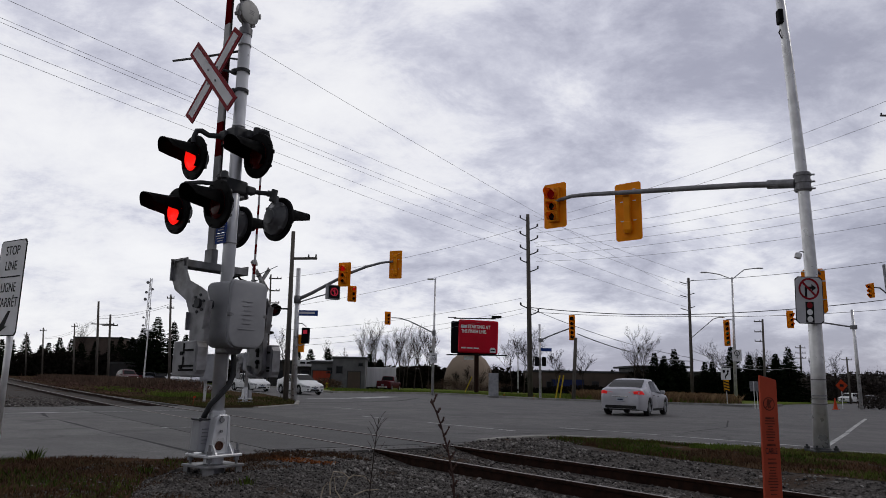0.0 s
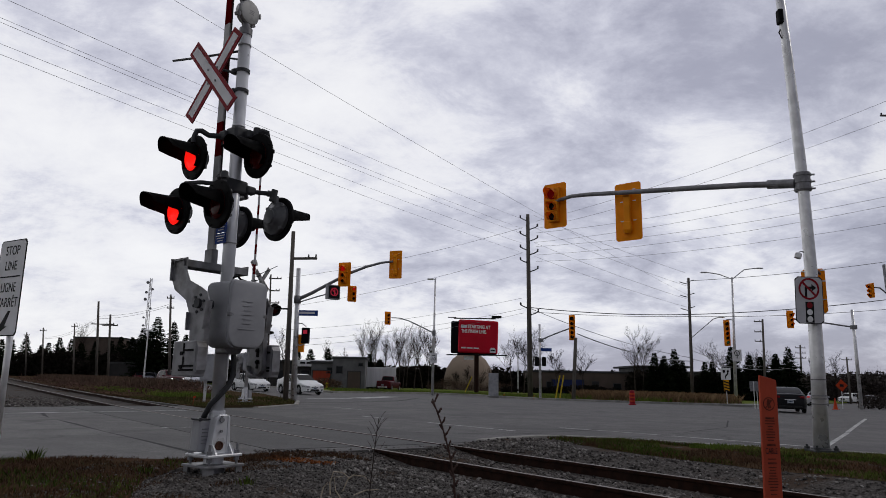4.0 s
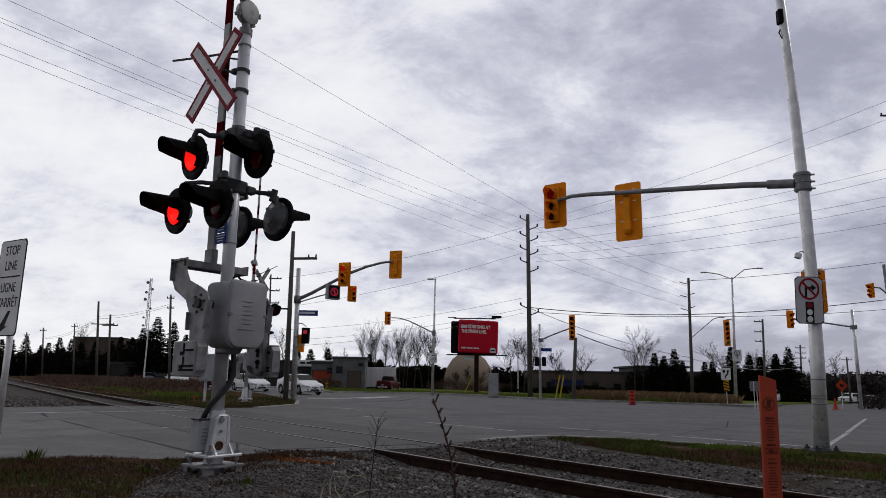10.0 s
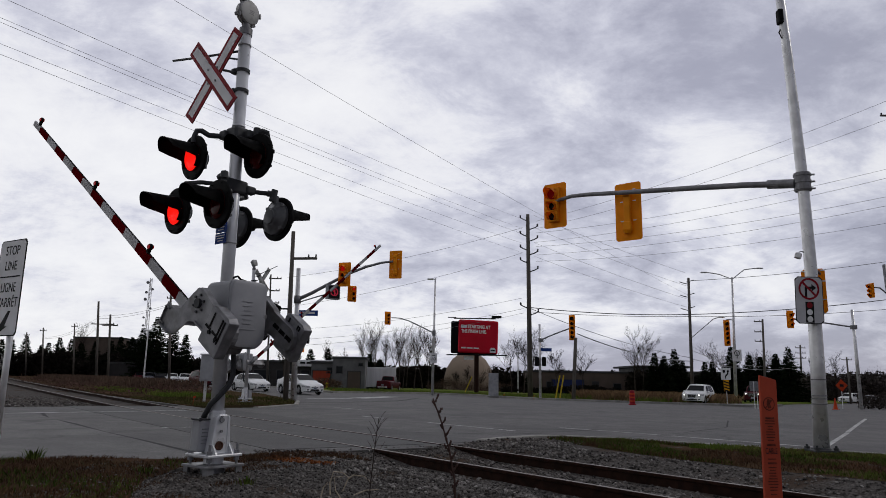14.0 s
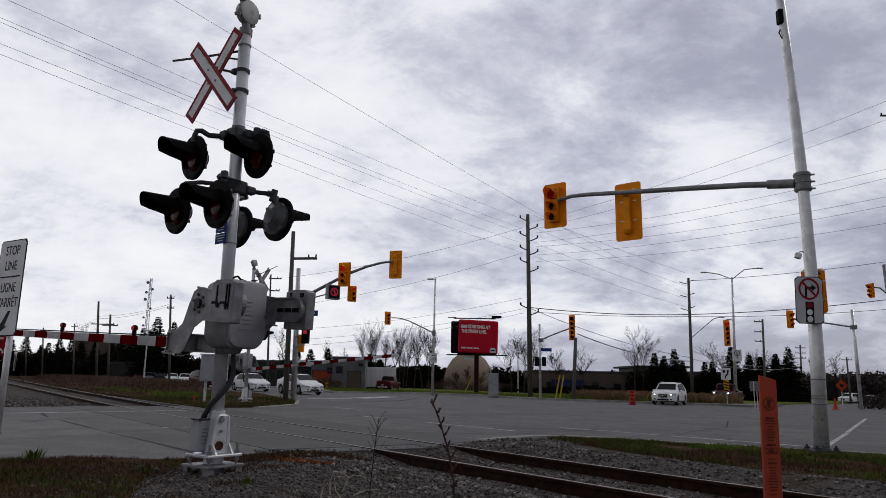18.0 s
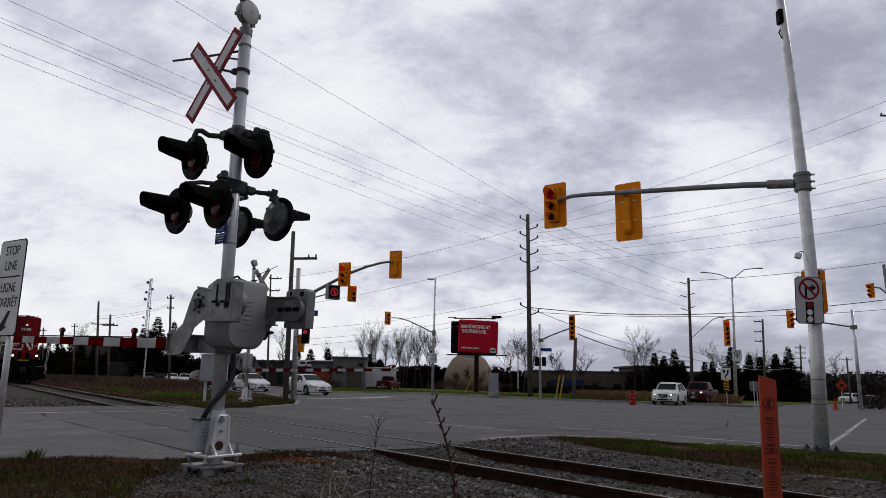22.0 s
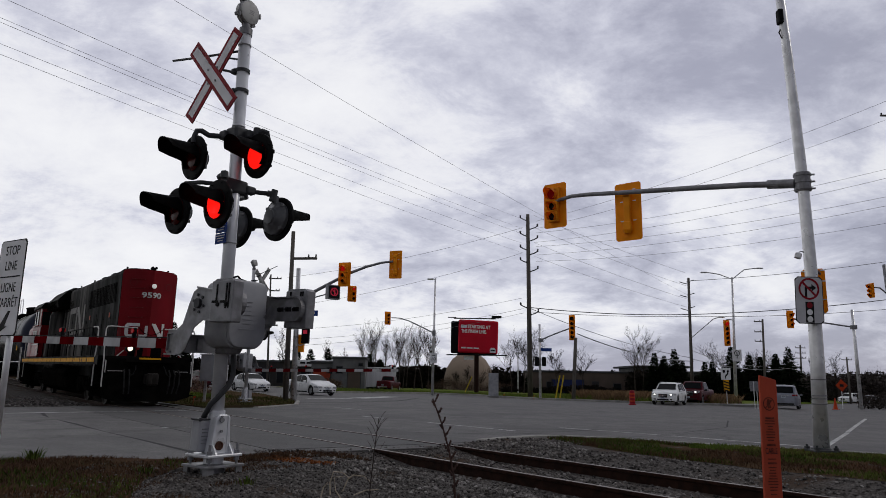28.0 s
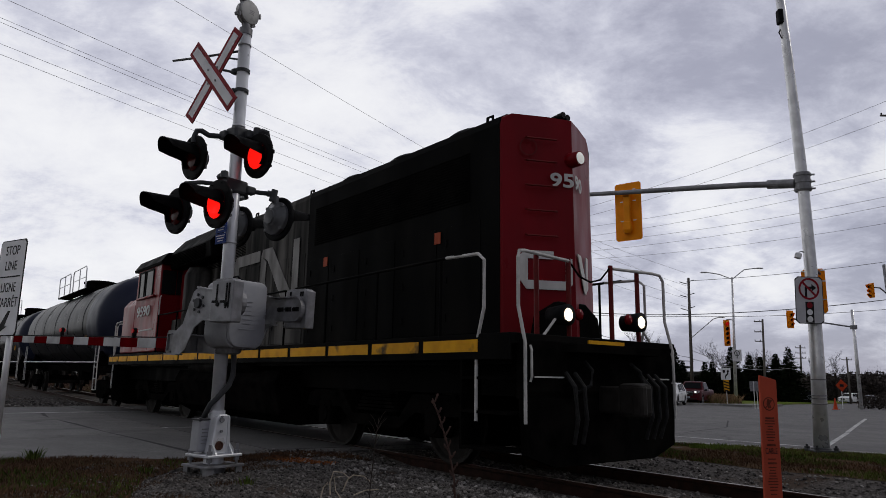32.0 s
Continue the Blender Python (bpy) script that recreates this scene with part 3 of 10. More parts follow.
def crossing_signal(m, label, arm_len, arm_x, up=0.0):
    """Mast, bell, crossbuck, two tiers of flashing lights, gate mechanism. Local X runs with the road, Y along the lowered gate."""
    top = thing("crossing_signal", m, label, "crossing signal", "crossing signals")
    glows = {}
    bm = B()
    cyl(bm, (0, 0, 0.10), (0, 0, 4.84 + up), 0.070, 0.066, seg=24)
    for z in (4.70, 3.72, 2.40):
        cyl(bm, (0, 0, z - 0.012), (0, 0, z + 0.012), 0.074, seg=24)
    part("mast", bm, M["silver"], top, "silver-painted steel mast", True)
    bm = B()
    cyl(bm, (0, 0, 4.82 + up), (0, 0, 4.90 + up), 0.074, seg=20)
    cyl(bm, (0, 0, 4.90 + up), (0, 0, 4.97 + up), 0.055, 0.04, seg=14)
    box(bm, 0, 0.02, 4.98 + up, 0.07, 0.06, 0.06, 0.01)
    part("bell_bracket", bm, M["plate"], top, smooth=True).data.set_sharp_from_angle(angle=radians(35))
    bm = B()
    bx = facing(0, -0.01, 5.10 + up, 0.10, -1.0, 6)
    lathe(bm, [(0.0, -0.080), (0.09, -0.078), (0.128, -0.055), (0.138, -0.02), (0.138, 0.035), (0.130, 0.048), (0.118, 0.052), (0.06, 0.056), (0.0, 0.057)], seg=36, m=bx)
    bell = part("bell", bm, M["bell_grey"], top, "round grey electronic bell", True)
    bell.data.set_sharp_from_angle(angle=radians(28))
    bm = B()
    lathe(bm, [(0.139, 0.008), (0.146, 0.010), (0.146, 0.026), (0.139, 0.028)], seg=36, m=bx)
    part("bell_rim", bm, M["plate"], bell)
    for a_ in (8, 128, 205, 300):
        bm = B()
        mm = bx @ pose(0, 0, 0, 0, 0, a_)
        box(bm, 0.150, 0, 0.0, 0.032, 0.040, 0.085, 0.008, m=mm)
        cyl(bm, mm @ Vector((0.155, -0.028, 0.03)), mm @ Vector((0.155, 0.028, 0.03)), 0.012, seg=8)
        part("clip", bm, M["plate"], bell)
    bm = B()
    for i, (w_, y_) in enumerate(((0.07, 0.02), (0.05, 0.0), (0.06, -0.018))):
        box(bm, 0.01, y_, 0.0575, w_, 0.008, 0.002, m=bx)
    part("cast_print", bm, M["plate"], bell)
    # crossbuck with red borders
    cb = facing(-0.15, 0.360, 4.375 + up, -1.0, -0.04)
    for sign, dz in ((-1, 0.0), (1, -0.012)):
        tilt = 48.0 * sign
        bm = B()
        box(bm, 0, 0, 0, 1.20, 0.200, 0.010, 0.002)
        bl = part("crossbuck_blade", bm, M["sign_red"], top, "white crossbuck blade with a dark red border", at=cb @ pose(0, 0, dz, 0, 0, tilt))
        bm = B()
        box(bm, 0, 0, 0.0065, 1.10, 0.108, 0.005)
        part("white_face", bm, M["sign_white"], bl)
        bm = B()
        box(bm, 0, 0, -0.0065, 1.198, 0.198, 0.004)
        part("bare_back", bm, M["bell_grey"], bl, "bare metal back")
        for u in (-0.11, 0.11):
            bm = B()
            cyl(bm, (u, 0, 0.008), (u, 0, 0.016), 0.016, seg=6)
            part("bolt", bm, M["plate"], bl)
    for z in (4.38 + up, 4.14 + up):
        bm = B()
        tube(bm, [(-0.02, 0.02, z), (-0.07, 0.12, z + 0.005), (-0.115, 0.25, z + 0.05)], 0.015, 8)
        box(bm, -0.05, 0.075, z, 0.07, 0.07, 0.06, 0.012)
        cyl(bm, (-0.09, 0.075, z), (-0.03, 0.075, z), 0.018, seg=6)
        lathe(bm, [(0.072, -0.02), (0.080, -0.018), (0.080, 0.018), (0.072, 0.02)], seg=24, m=Matrix.Translation((0, 0, z)))
        part("crossbuck_bracket", bm, M["grey_dark"], top, "dark clamp on the mast")
    bm = B()
    tube(bm, [(0.02, -0.02, 4.65 + up), (-0.09, 0.35, 4.655 + up), (-0.085, 0.90, 4.77 + up), (-0.08, 1.36, 4.87 + up)], 0.014, 8)
    tube(bm, [(0.0, 0.0, 4.52 + up), (-0.10, 0.18, 4.56 + up), (-0.115, 0.30, 4.63 + up)], 0.011, 8)
    part("crossbuck_brace", bm, M["grey_dark"], top)
    # upper crossarm and lights
    pos_ul, pos_ur = Vector((-0.31, 0.33)), Vector((0.08, -0.28))
    bm = B()
    box(bm, 0, 0, 3.61, 0.20, 0.20, 0.17, 0.03)
    box(bm, -0.09, 0.10, 3.61, 0.10, 0.12, 0.10, 0.02)
    box(bm, 0.05, -0.13, 3.61, 0.09, 0.10, 0.10, 0.02)
    tube(bm, [(0, 0, 3.61), (-0.12, 0.13, 3.60), (-0.22, 0.22, 3.60), (-0.28, 0.27, 3.645), (-0.32, 0.30, 3.64), (-0.335, 0.315, 3.58), (-0.335, 0.315, 3.50)], 0.030, 10)
    tube(bm, [(0, 0, 3.61), (0.05, -0.13, 3.61), (0.10, -0.20, 3.635), (0.14, -0.25, 3.66), (0.18, -0.28, 3.645), (0.19, -0.285, 3.58), (0.19, -0.285, 3.50)], 0.030, 10)
    cyl(bm, (0.10, -0.20, 3.58), (0.10, -0.20, 3.69), 0.038, seg=12)
    part("upper_crossarm", bm, M["grey_dark"], top)
    flasher(top, facing(pos_ul.x, pos_ul.y, 3.34, -1, 0.06, 4), glows, "L")
    flasher(top, facing(pos_ur.x, pos_ur.y, 3.35, -1, 0.02, 4), glows, "R")
    # lower crossarm, lights to the front and to the back
    bm = B()
    box(bm, -0.02, 0, 3.02, 0.30, 0.17, 0.16, 0.03)
    tube(bm, [(-0.12, 0, 3.02), (-0.30, 0.15, 3.03), (-0.36, 0.36, 3.04), (-0.36, 0.385, 2.94)], 0.024)
    tube(bm, [(-0.12, 0, 3.02), (-0.32, -0.18, 3.03), (-0.36, -0.34, 3.04), (-0.36, -0.35, 2.94)], 0.024)
    tube(bm, [(0.12, 0, 3.02), (0.30, 0.18, 3.00), (0.34, 0.43, 3.02), (0.34, 0.445, 2.94)], 0.026)
    box(bm, 0.16, -0.06, 3.01, 0.12, 0.09, 0.09, 0.02)
    tube(bm, [(0.12, 0, 3.02), (0.24, -0.11, 3.00), (0.33, -0.235, 2.985), (0.35, -0.26, 2.975), (0.35, -0.262, 2.88)], 0.026, 10)
    cyl(bm, (0.335, -0.245, 2.90), (0.35, -0.26, 3.03), 0.042, 0.036, seg=12)
    cyl(bm, (0.30, -0.20, 2.99), (0.35, -0.265, 2.975), 0.036, seg=12)
    for z in (3.04,):
        cyl(bm, (-0.36, -0.34, z - 0.06), (-0.36, -0.34, z + 0.01), 0.045, 0.036, seg=12)
    part("lower_crossarm", bm, M["grey_dark"], top)
    flasher(top, facing(-0.42, 0.385, 2.72, -1, 0.05, 4), glows, "L")
    flasher(top, facing(-0.42, -0.35, 2.69, -1, 0.05, 4), glows, "R")
    flasher(top, facing(0.42, 0.45, 2.71, 1, 0.0, 2))
    flasher(top, facing(0.42, -0.26, 2.71, 1, 0.0, 2))
    # small blue notice plates
    for k, z in enumerate((2.56, 2.44)):
        bm = B()
        box(bm, -0.085, 0.05, z, 0.006, 0.19, 0.115, 0.003)
        pl = part("notice_plate", bm, M["sign_blue"], top, "small blue notice plate with white print")
        bm = B()
        for i in range(3):
            box(bm, -0.0895, 0.05, z + 0.03 - 0.028 * i, 0.003, 0.15 - 0.03 * i, 0.010)
        part("print_bars", bm, M["sign_white"], pl)
    # gate mechanism
    def shell(k, lo_z=1.27, hi_z=1.95):
        """Outline of the mechanism case: rounded above, cut away at the lower corners."""
        w_ = 0.222 * k
        out_ = []
        for cx_, cz_, ra_, rb_, t0 in ((w_ - 0.13, lo_z + 0.15, 0.13, 0.15, -90), (w_ - 0.07, hi_z - 0.07, 0.07, 0.07, 0), (-w_ + 0.07, hi_z - 0.07, 0.07, 0.07, 90), (-w_ + 0.13, lo_z + 0.15, 0.13, 0.15, 180)):
            out_ += [(cx_ + ra_ * math.cos(radians(t0 + 18 * i)), cz_ + rb_ * math.sin(radians(t0 + 18 * i))) for i in range(6)]
        return out_
    bm = B()
    prism(bm, shell(1.0), -0.415, 0.02, "y", 0.022)
    bx_ = part("mechanism_box", bm, M["grey_box"], top, "grey cast gate mechanism case with cut-away lower corners", True)
    bx_.data.set_sharp_from_angle(angle=radians(40))
    bm = B()
    prism(bm, shell(1.03, 1.262, 1.957), -0.375, -0.355, "y", 0.004)
    part("cover_seam", bm, M["grey_box"], bx_)
    bm = B()
    for i in range(6):
        box(bm, -0.02, -0.422, 1.74 - 0.045 * i, 0.13 - 0.02 * (i % 3), 0.003, 0.008)
    box(bm, -0.02, -0.422, 1.46, 0.20, 0.003, 0.012)
    part("cast_print", bm, M["grey_box"], bx_)
    for xx in (-0.20, 0.20):
        bm = B()
        box(bm, xx, -0.39, 1.60, 0.06, 0.05, 0.05, 0.01)
        part("cover_latch", bm, M["plate"], bx_)
    bm = B()
    cyl(bm, (0, -0.2, 1.30), (0, -0.2, 1.22), 0.11, 0.07, seg=16)
    box(bm, 0, -0.10, 1.25, 0.16, 0.22, 0.08, 0.02)
    part("mast_clamp", bm, M["plate"], top)
    bm = B()
    box(bm, 0, -0.10, 1.93, 0.16, 0.22, 0.06, 0.02)
    part("mast_clamp", bm, M["plate"], top)
    bm = B()
    tube(bm, [(-0.14, -0.30, 1.93), (-0.13, -0.30, 1.985), (-0.09, -0.31, 2.0), (-0.05, -0.31, 1.97), (0.02, -0.32, 1.955), (0.10, -0.32, 1.955)], 0.011)
    tube(bm, [(-0.08, -0.22, 1.95), (0.0, -0.25, 1.975), (0.12, -0.27, 1.96)], 0.010)
    part("cable_loop", bm, M["black"], top)
    # base: junction box, casting, plate and legs
    bm = B()
    prism(bm, [(-0.12, 0.22), (0.11, 0.22), (0.09, 0.58), (0.05, 0.605), (-0.04, 0.605), (-0.07, 0.58)], -0.115, 0.05, "y", 0.012)
    cyl(bm, (0, 0, 0.12), (0, 0, 0.64), 0.10, 0.082, seg=24)
    for yy in (-0.10, 0.09):
        prism(bm, [(0.07, 0.22), (0.185, 0.22), (0.175, 0.24), (0.11, 0.32), (0.07, 0.33)], yy - 0.006, yy + 0.006, "y")
    for xx in (-0.10, 0.09):
        prism(bm, [(-0.08, 0.22), (-0.185, 0.22), (-0.175, 0.24), (-0.12, 0.31), (-0.08, 0.32)], xx - 0.006, xx + 0.006, "x")
    base_c = part("base_casting", bm, M["silver"], top, "silver-painted base casting with rust streaks")
    bm = B()
    box(bm, 0.062, -0.033, 0.41, 0.012, 0.180, 0.37, 0.003)
    part("flange_seam", bm, M["silver"], base_c)
    for yy, zz, rr_ in ((-0.118, 0.55, 0.026), (-0.118, 0.44, 0.014), (-0.118, 0.585, 0.010)):
        bm = B()
        cyl(bm, (-0.02 + yy * 0, yy + 0.01, zz), (-0.02, yy - 0.018, zz), rr_, seg=8)
        part("plug_bolt", bm, M["plate"], base_c)
    bm = B()
    lathe(bm, [(0.0, 0.0), (0.045, 0.0), (0.045, 0.012), (0.034, 0.016), (0.030, 0.004), (0.0, 0.004)], seg=18, m=facing(-0.03, -0.116, 0.30, 0.0, -1))
    part("drain_port", bm, M["rust_stain"], base_c, "rust-stained round port")
    bm = B()
    prism(bm, [(-0.205, 0.24), (-0.07, 0.24), (-0.06, 0.55), (-0.195, 0.55)], -0.01, 0.13, "y", 0.014)
    jb = part("junction_box", bm, M["grey_box"], top, "grey junction box with a dark rim")
    bm = B()
    box(bm, -0.128, 0.06, 0.556, 0.155, 0.158, 0.020, 0.006)
    for xx in (-0.20, -0.06):
        box(bm, xx, -0.02, 0.555, 0.02, 0.02, 0.035, 0.004)
    part("lid", bm, M["grey_dark"], jb)
    bm = B()
    for k in range(5):
        box(bm, -0.130, -0.0115, 0.46 - 0.035 * k, 0.075 - 0.012 * (k % 2), 0.003, 0.010)
    part("print_bars", bm, M["plate"], jb)
    bm = B()
    box(bm, 0, 0, 0.205, 0.40, 0.40, 0.03, 0.008)
    part("base_plate", bm, M["silver"], top, "silver-painted bolted base plate")
    for sx in (-1, 1):
        for sy in (-1, 1):
            bm = B()
            cyl(bm, (sx * 0.16, sy * 0.16, 0.08), (sx * 0.16, sy * 0.16, 0.315), 0.014, seg=8)
            cyl(bm, (sx * 0.16, sy * 0.16, 0.22), (sx * 0.16, sy * 0.16, 0.255), 0.028, seg=6)
            cyl(bm, (sx * 0.16, sy * 0.16, 0.15), (sx * 0.16, sy * 0.16, 0.19), 0.028, seg=6)
            part("anchor_bolt", bm, M["plate"], top)
    bm = B()
    box(bm, 0, 0, 0.105, 0.44, 0.44, 0.022, 0.003)
    for sx in (-1, 1):
        for sy in (-1, 1):
            prism(bm, [(sx * 0.205, sy * 0.205), (sx * 0.205, sy * 0.13), (sx * 0.19, sy * 0.13), (sx * 0.19, sy * 0.19), (sx * 0.13, sy * 0.19), (sx * 0.13, sy * 0.205)], -0.25, 0.10, "z")
    cyl(bm, (0, 0, -0.2), (0, 0, 0.1), 0.12, seg=12)
    part("foundation_frame", bm, M["plate"], top, "galvanised steel foundation frame")
    bm = B()
    pts = [Vector((0.06, -0.10, 1.32)), Vector((0.10, -0.085, 1.15)), Vector((0.10, -0.085, 1.0)), Vector((0.05, -0.10, 0.90)), Vector((-0.04, -0.09, 0.80)), Vector((-0.10, -0.02, 0.70)), Vector((-0.12, 0.05, 0.57))]
    tube(bm, pts, 0.029, 12)
    part("conduit", bm, M["conduit"], top, "dark grey flexible conduit", True)
    # the gate turns about X at the pivot
    gate = None
    out = [(-0.26, 0.13), (0.02, 0.17), (0.11, 0.12), (0.17, 0.0), (0.25, -0.20), (0.36, -0.27), (0.50, -0.27), (0.50, -0.52), (0.27, -0.52), (0.17, -0.46), (0.05, -0.24), (-0.08, -0.17), (-0.26, -0.17)]
    bm = B()
    SIDE = {-1: 0.355, 1: 0.40}
    for sx in (-1, 1):
        px_ = sx * SIDE[sx]
        prism(bm, out if sx < 0 else [(-0.26, 0.13), (0.02, 0.17), (0.12, 0.10), (0.12, -0.28), (0.02, -0.36), (-0.09, -0.30), (-0.15, -0.20), (-0.26, -0.15)], px_ - 0.006, px_ + 0.006, "x")
        prism(bm, [(-0.26, 0.13), (0.02, 0.17), (0.02, 0.155), (-0.26, 0.115)], px_ - 0.035, px_ + 0.035, "x")
        prism(bm, [(-0.26, -0.17), (-0.08, -0.17), (-0.08, -0.155), (-0.26, -0.155)], px_ - 0.035, px_ + 0.035, "x")
        if sx < 0:
            prism(bm, [(0.27, -0.52), (0.50, -0.52), (0.50, -0.505), (0.27, -0.505)], px_ - 0.04, px_ + 0.04, "x")
    gate = part("gate_frame", bm, M["plate"], top, "grey steel gate support plates")
    for sx in (-1, 1):
        px_ = sx * SIDE[sx]
        bm = B()
        cyl(bm, (sx * 0.22, 0, 0), (px_ + sx * 0.035, 0, 0), 0.05, seg=18)
        for k in range(6):
            a = 2 * math.pi * k / 6 + 0.3
            cyl(bm, (px_ - sx * 0.01, 0.088 * math.cos(a), 0.088 * math.sin(a)), (px_ + sx * 0.020, 0.088 * math.cos(a), 0.088 * math.sin(a)), 0.015, seg=6)
        part("pivot_hub", bm, M["grey_dark"], gate, "dark pivot hub ringed by bolts")
    bm = B()
    for zz in (-0.305, -0.485):
        box(bm, 0.02, 0.447, zz, 0.80, 0.075, 0.012, 0.002)
    box(bm, 0.02, 0.480, -0.395, 0.80, 0.012, 0.18)
    box(bm, 0.415, 0.457, -0.395, 0.012, 0.10, 0.20)
    for xx in (-0.20, -0.10, 0.10, 0.22, 0.34):
        cyl(bm, (xx, 0.472, -0.395), (xx, 0.494, -0.395), 0.015, seg=6)
    part("crossbeam", bm, M["plate"], gate, "bolted steel channel crossbeam")
    for sx in (-1, 1):
        px_ = sx * SIDE[sx]
        tip = -0.70
        arm_o = [(-0.24, -0.125), (tip + 0.10, -0.125)] + [(tip + 0.10 - 0.10 * math.sin(radians(t)), -0.125 * math.cos(radians(t))) for t in (25, 50, 75, 90, 105, 130, 155)] + [(tip + 0.10, 0.125), (-0.24, 0.125)]
        bm = B()
        prism(bm, arm_o, px_ - 0.008, px_ + 0.008, "x")
        for p0, p1 in zip(arm_o[1:], arm_o[2:]):
            mid_ = ((p0[0] + p1[0]) / 2, (p0[1] + p1[1]) / 2)
            ln_ = math.hypot(p1[0] - p0[0], p1[1] - p0[1])
            box(bm, 0, 0, 0, 0.055, ln_ + 0.006, 0.012, m=Matrix.Translation((px_ - sx * 0.02, *mid_)) @ pose(0, 0, 0, math.degrees(math.atan2(p1[1] - p0[1], p1[0] - p0[0]))))
        wa = part("weight_arm", bm, M["plate"], gate, "flanged round-ended counterweight arm")
        for yy in (-0.34, -0.46, -0.58):
            bm = B()
            box(bm, px_ - sx * 0.0095, yy, 0.0, 0.004, 0.095, 0.045, 0.001)
            cyl(bm, (px_ - sx * 0.006, yy + 0.02, 0.0), (px_ - sx * 0.030, yy + 0.02, 0.0), 0.018, seg=6)
            part("slot", bm, M["black"], wa)
        bm = B()
        wx_ = -0.425 if sx < 0 else 0.470
        box(bm, wx_, -0.55, 0.0, 0.115, 0.34, 0.39, 0.010)
        prism(bm, [(-0.40, 0.15), (-0.40, 0.195), (-0.44, 0.215), (-0.66, 0.215), (-0.70, 0.195), (-0.70, 0.15)], wx_ - 0.05, wx_ + 0.05, "x")
        wt = part("counterweight", bm, M["plate"], gate, "grey slotted counterweight block")
        fx = wx_ - 0.060
        for yy, z0, z1 in (((-0.47, 0.0, 0.16), (-0.62, -0.07, 0.17), (-0.66, -0.07, 0.17)) if sx < 0 else ((-0.46, 0.135, 0.185), (-0.62, 0.135, 0.185), (-0.65, 0.135, 0.185))):
            bm = B()
            box(bm, fx, yy, (z0 + z1) / 2, 0.006, 0.020, z1 - z0)
            part("slot", bm, M["black"], wt)
        if sx < 0:
            for yy in (-0.45, -0.58):
                bm = B()
                box(bm, fx, yy, -0.005, 0.006, 0.10, 0.024)
                cyl(bm, (fx, yy - 0.05, -0.03), (fx - 0.012, yy - 0.05, -0.03), 0.022, seg=6)
                part("slot", bm, M["black"], wt)
    # striped arm
    bm = B()
    box(bm, arm_x, 0.55, -0.40, 0.08, 0.20, 0.14, 0.01)
    part("arm_bracket", bm, M["plate"], gate)
    y0, k = 0.50, 0
    while y0 < arm_len - 0.02:
        ln = min(0.406, arm_len - y0)
        f = 1 - 0.30 * (y0 - 0.6) / arm_len
        bm = B()
        box(bm, arm_x, y0 + ln / 2, -0.40 + 0.0, 0.045 * f, ln, 0.115 * f, 0.004)
        part("red_stripe" if k % 2 else "white_stripe", bm, M["gate_red"] if k % 2 else M["gate_white"], gate)
        y0 += ln
        k += 1
    for yy in (1.85, 3.75, arm_len - 0.22):
        z0 = -0.40 + 0.05
        bm = B()
        box(bm, arm_x, yy, z0 + 0.03, 0.04, 0.05, 0.06, 0.008)
        box(bm, arm_x, yy, z0 + 0.09, 0.05, 0.065, 0.075, 0.02)
        lamp = part("arm_lamp", bm, M["black"], gate, "small red gate arm lamp")
        for sx in (-1, 1):
            bm = B()
            cyl(bm, (arm_x, yy, z0 + 0.09), (arm_x + sx * 0.031, yy, z0 + 0.09), 0.027, seg=12)
            part("lens", bm, M["arm_lamp"], lamp)
    bm = B()
    tube(bm, [(arm_x, 0.7, -0.33), (arm_x, arm_len - 0.22, -0.345)], 0.008, 6)
    part("lamp_cable", bm, M["rubber"], gate)
    return top, gate, glows


GATE_PIVOT = (-0.04, -0.14, 1.70)
near_signal, near_gate, near_glows = crossing_signal(gframe(-2.30, 7.19, math.degrees(ROAD_AZ)), "silver railway crossing signal with red flashing lights, crossbuck and striped gate", 6.50, 0.0)
far_signal, far_gate, far_glows = crossing_signal(gframe(-7.58, 26.98, math.degrees(ROAD_AZ) + 180), "silver railway crossing signal with a crossbuck and striped gate", 8.1, 0.22, 0.45)
# a longer side arm of the far signal, with lights along the side street
bm = B()
tube(bm, [(0, 0, 3.72), (-0.45, 0.57, 3.72), (-0.90, 1.15, 3.73)], 0.032, 10)
tube(bm, [(0, 0, 3.05), (-0.30, 0.37, 3.05)], 0.032, 10)
part("side_arm", bm, M["grey_dark"], far_signal)
flasher(far_signal, facing(-0.58, 0.72, 3.68, 0.27, 0.96, 2))
flasher(far_signal, facing(-0.30, 0.37, 2.95, -0.61, 0.79, 2))

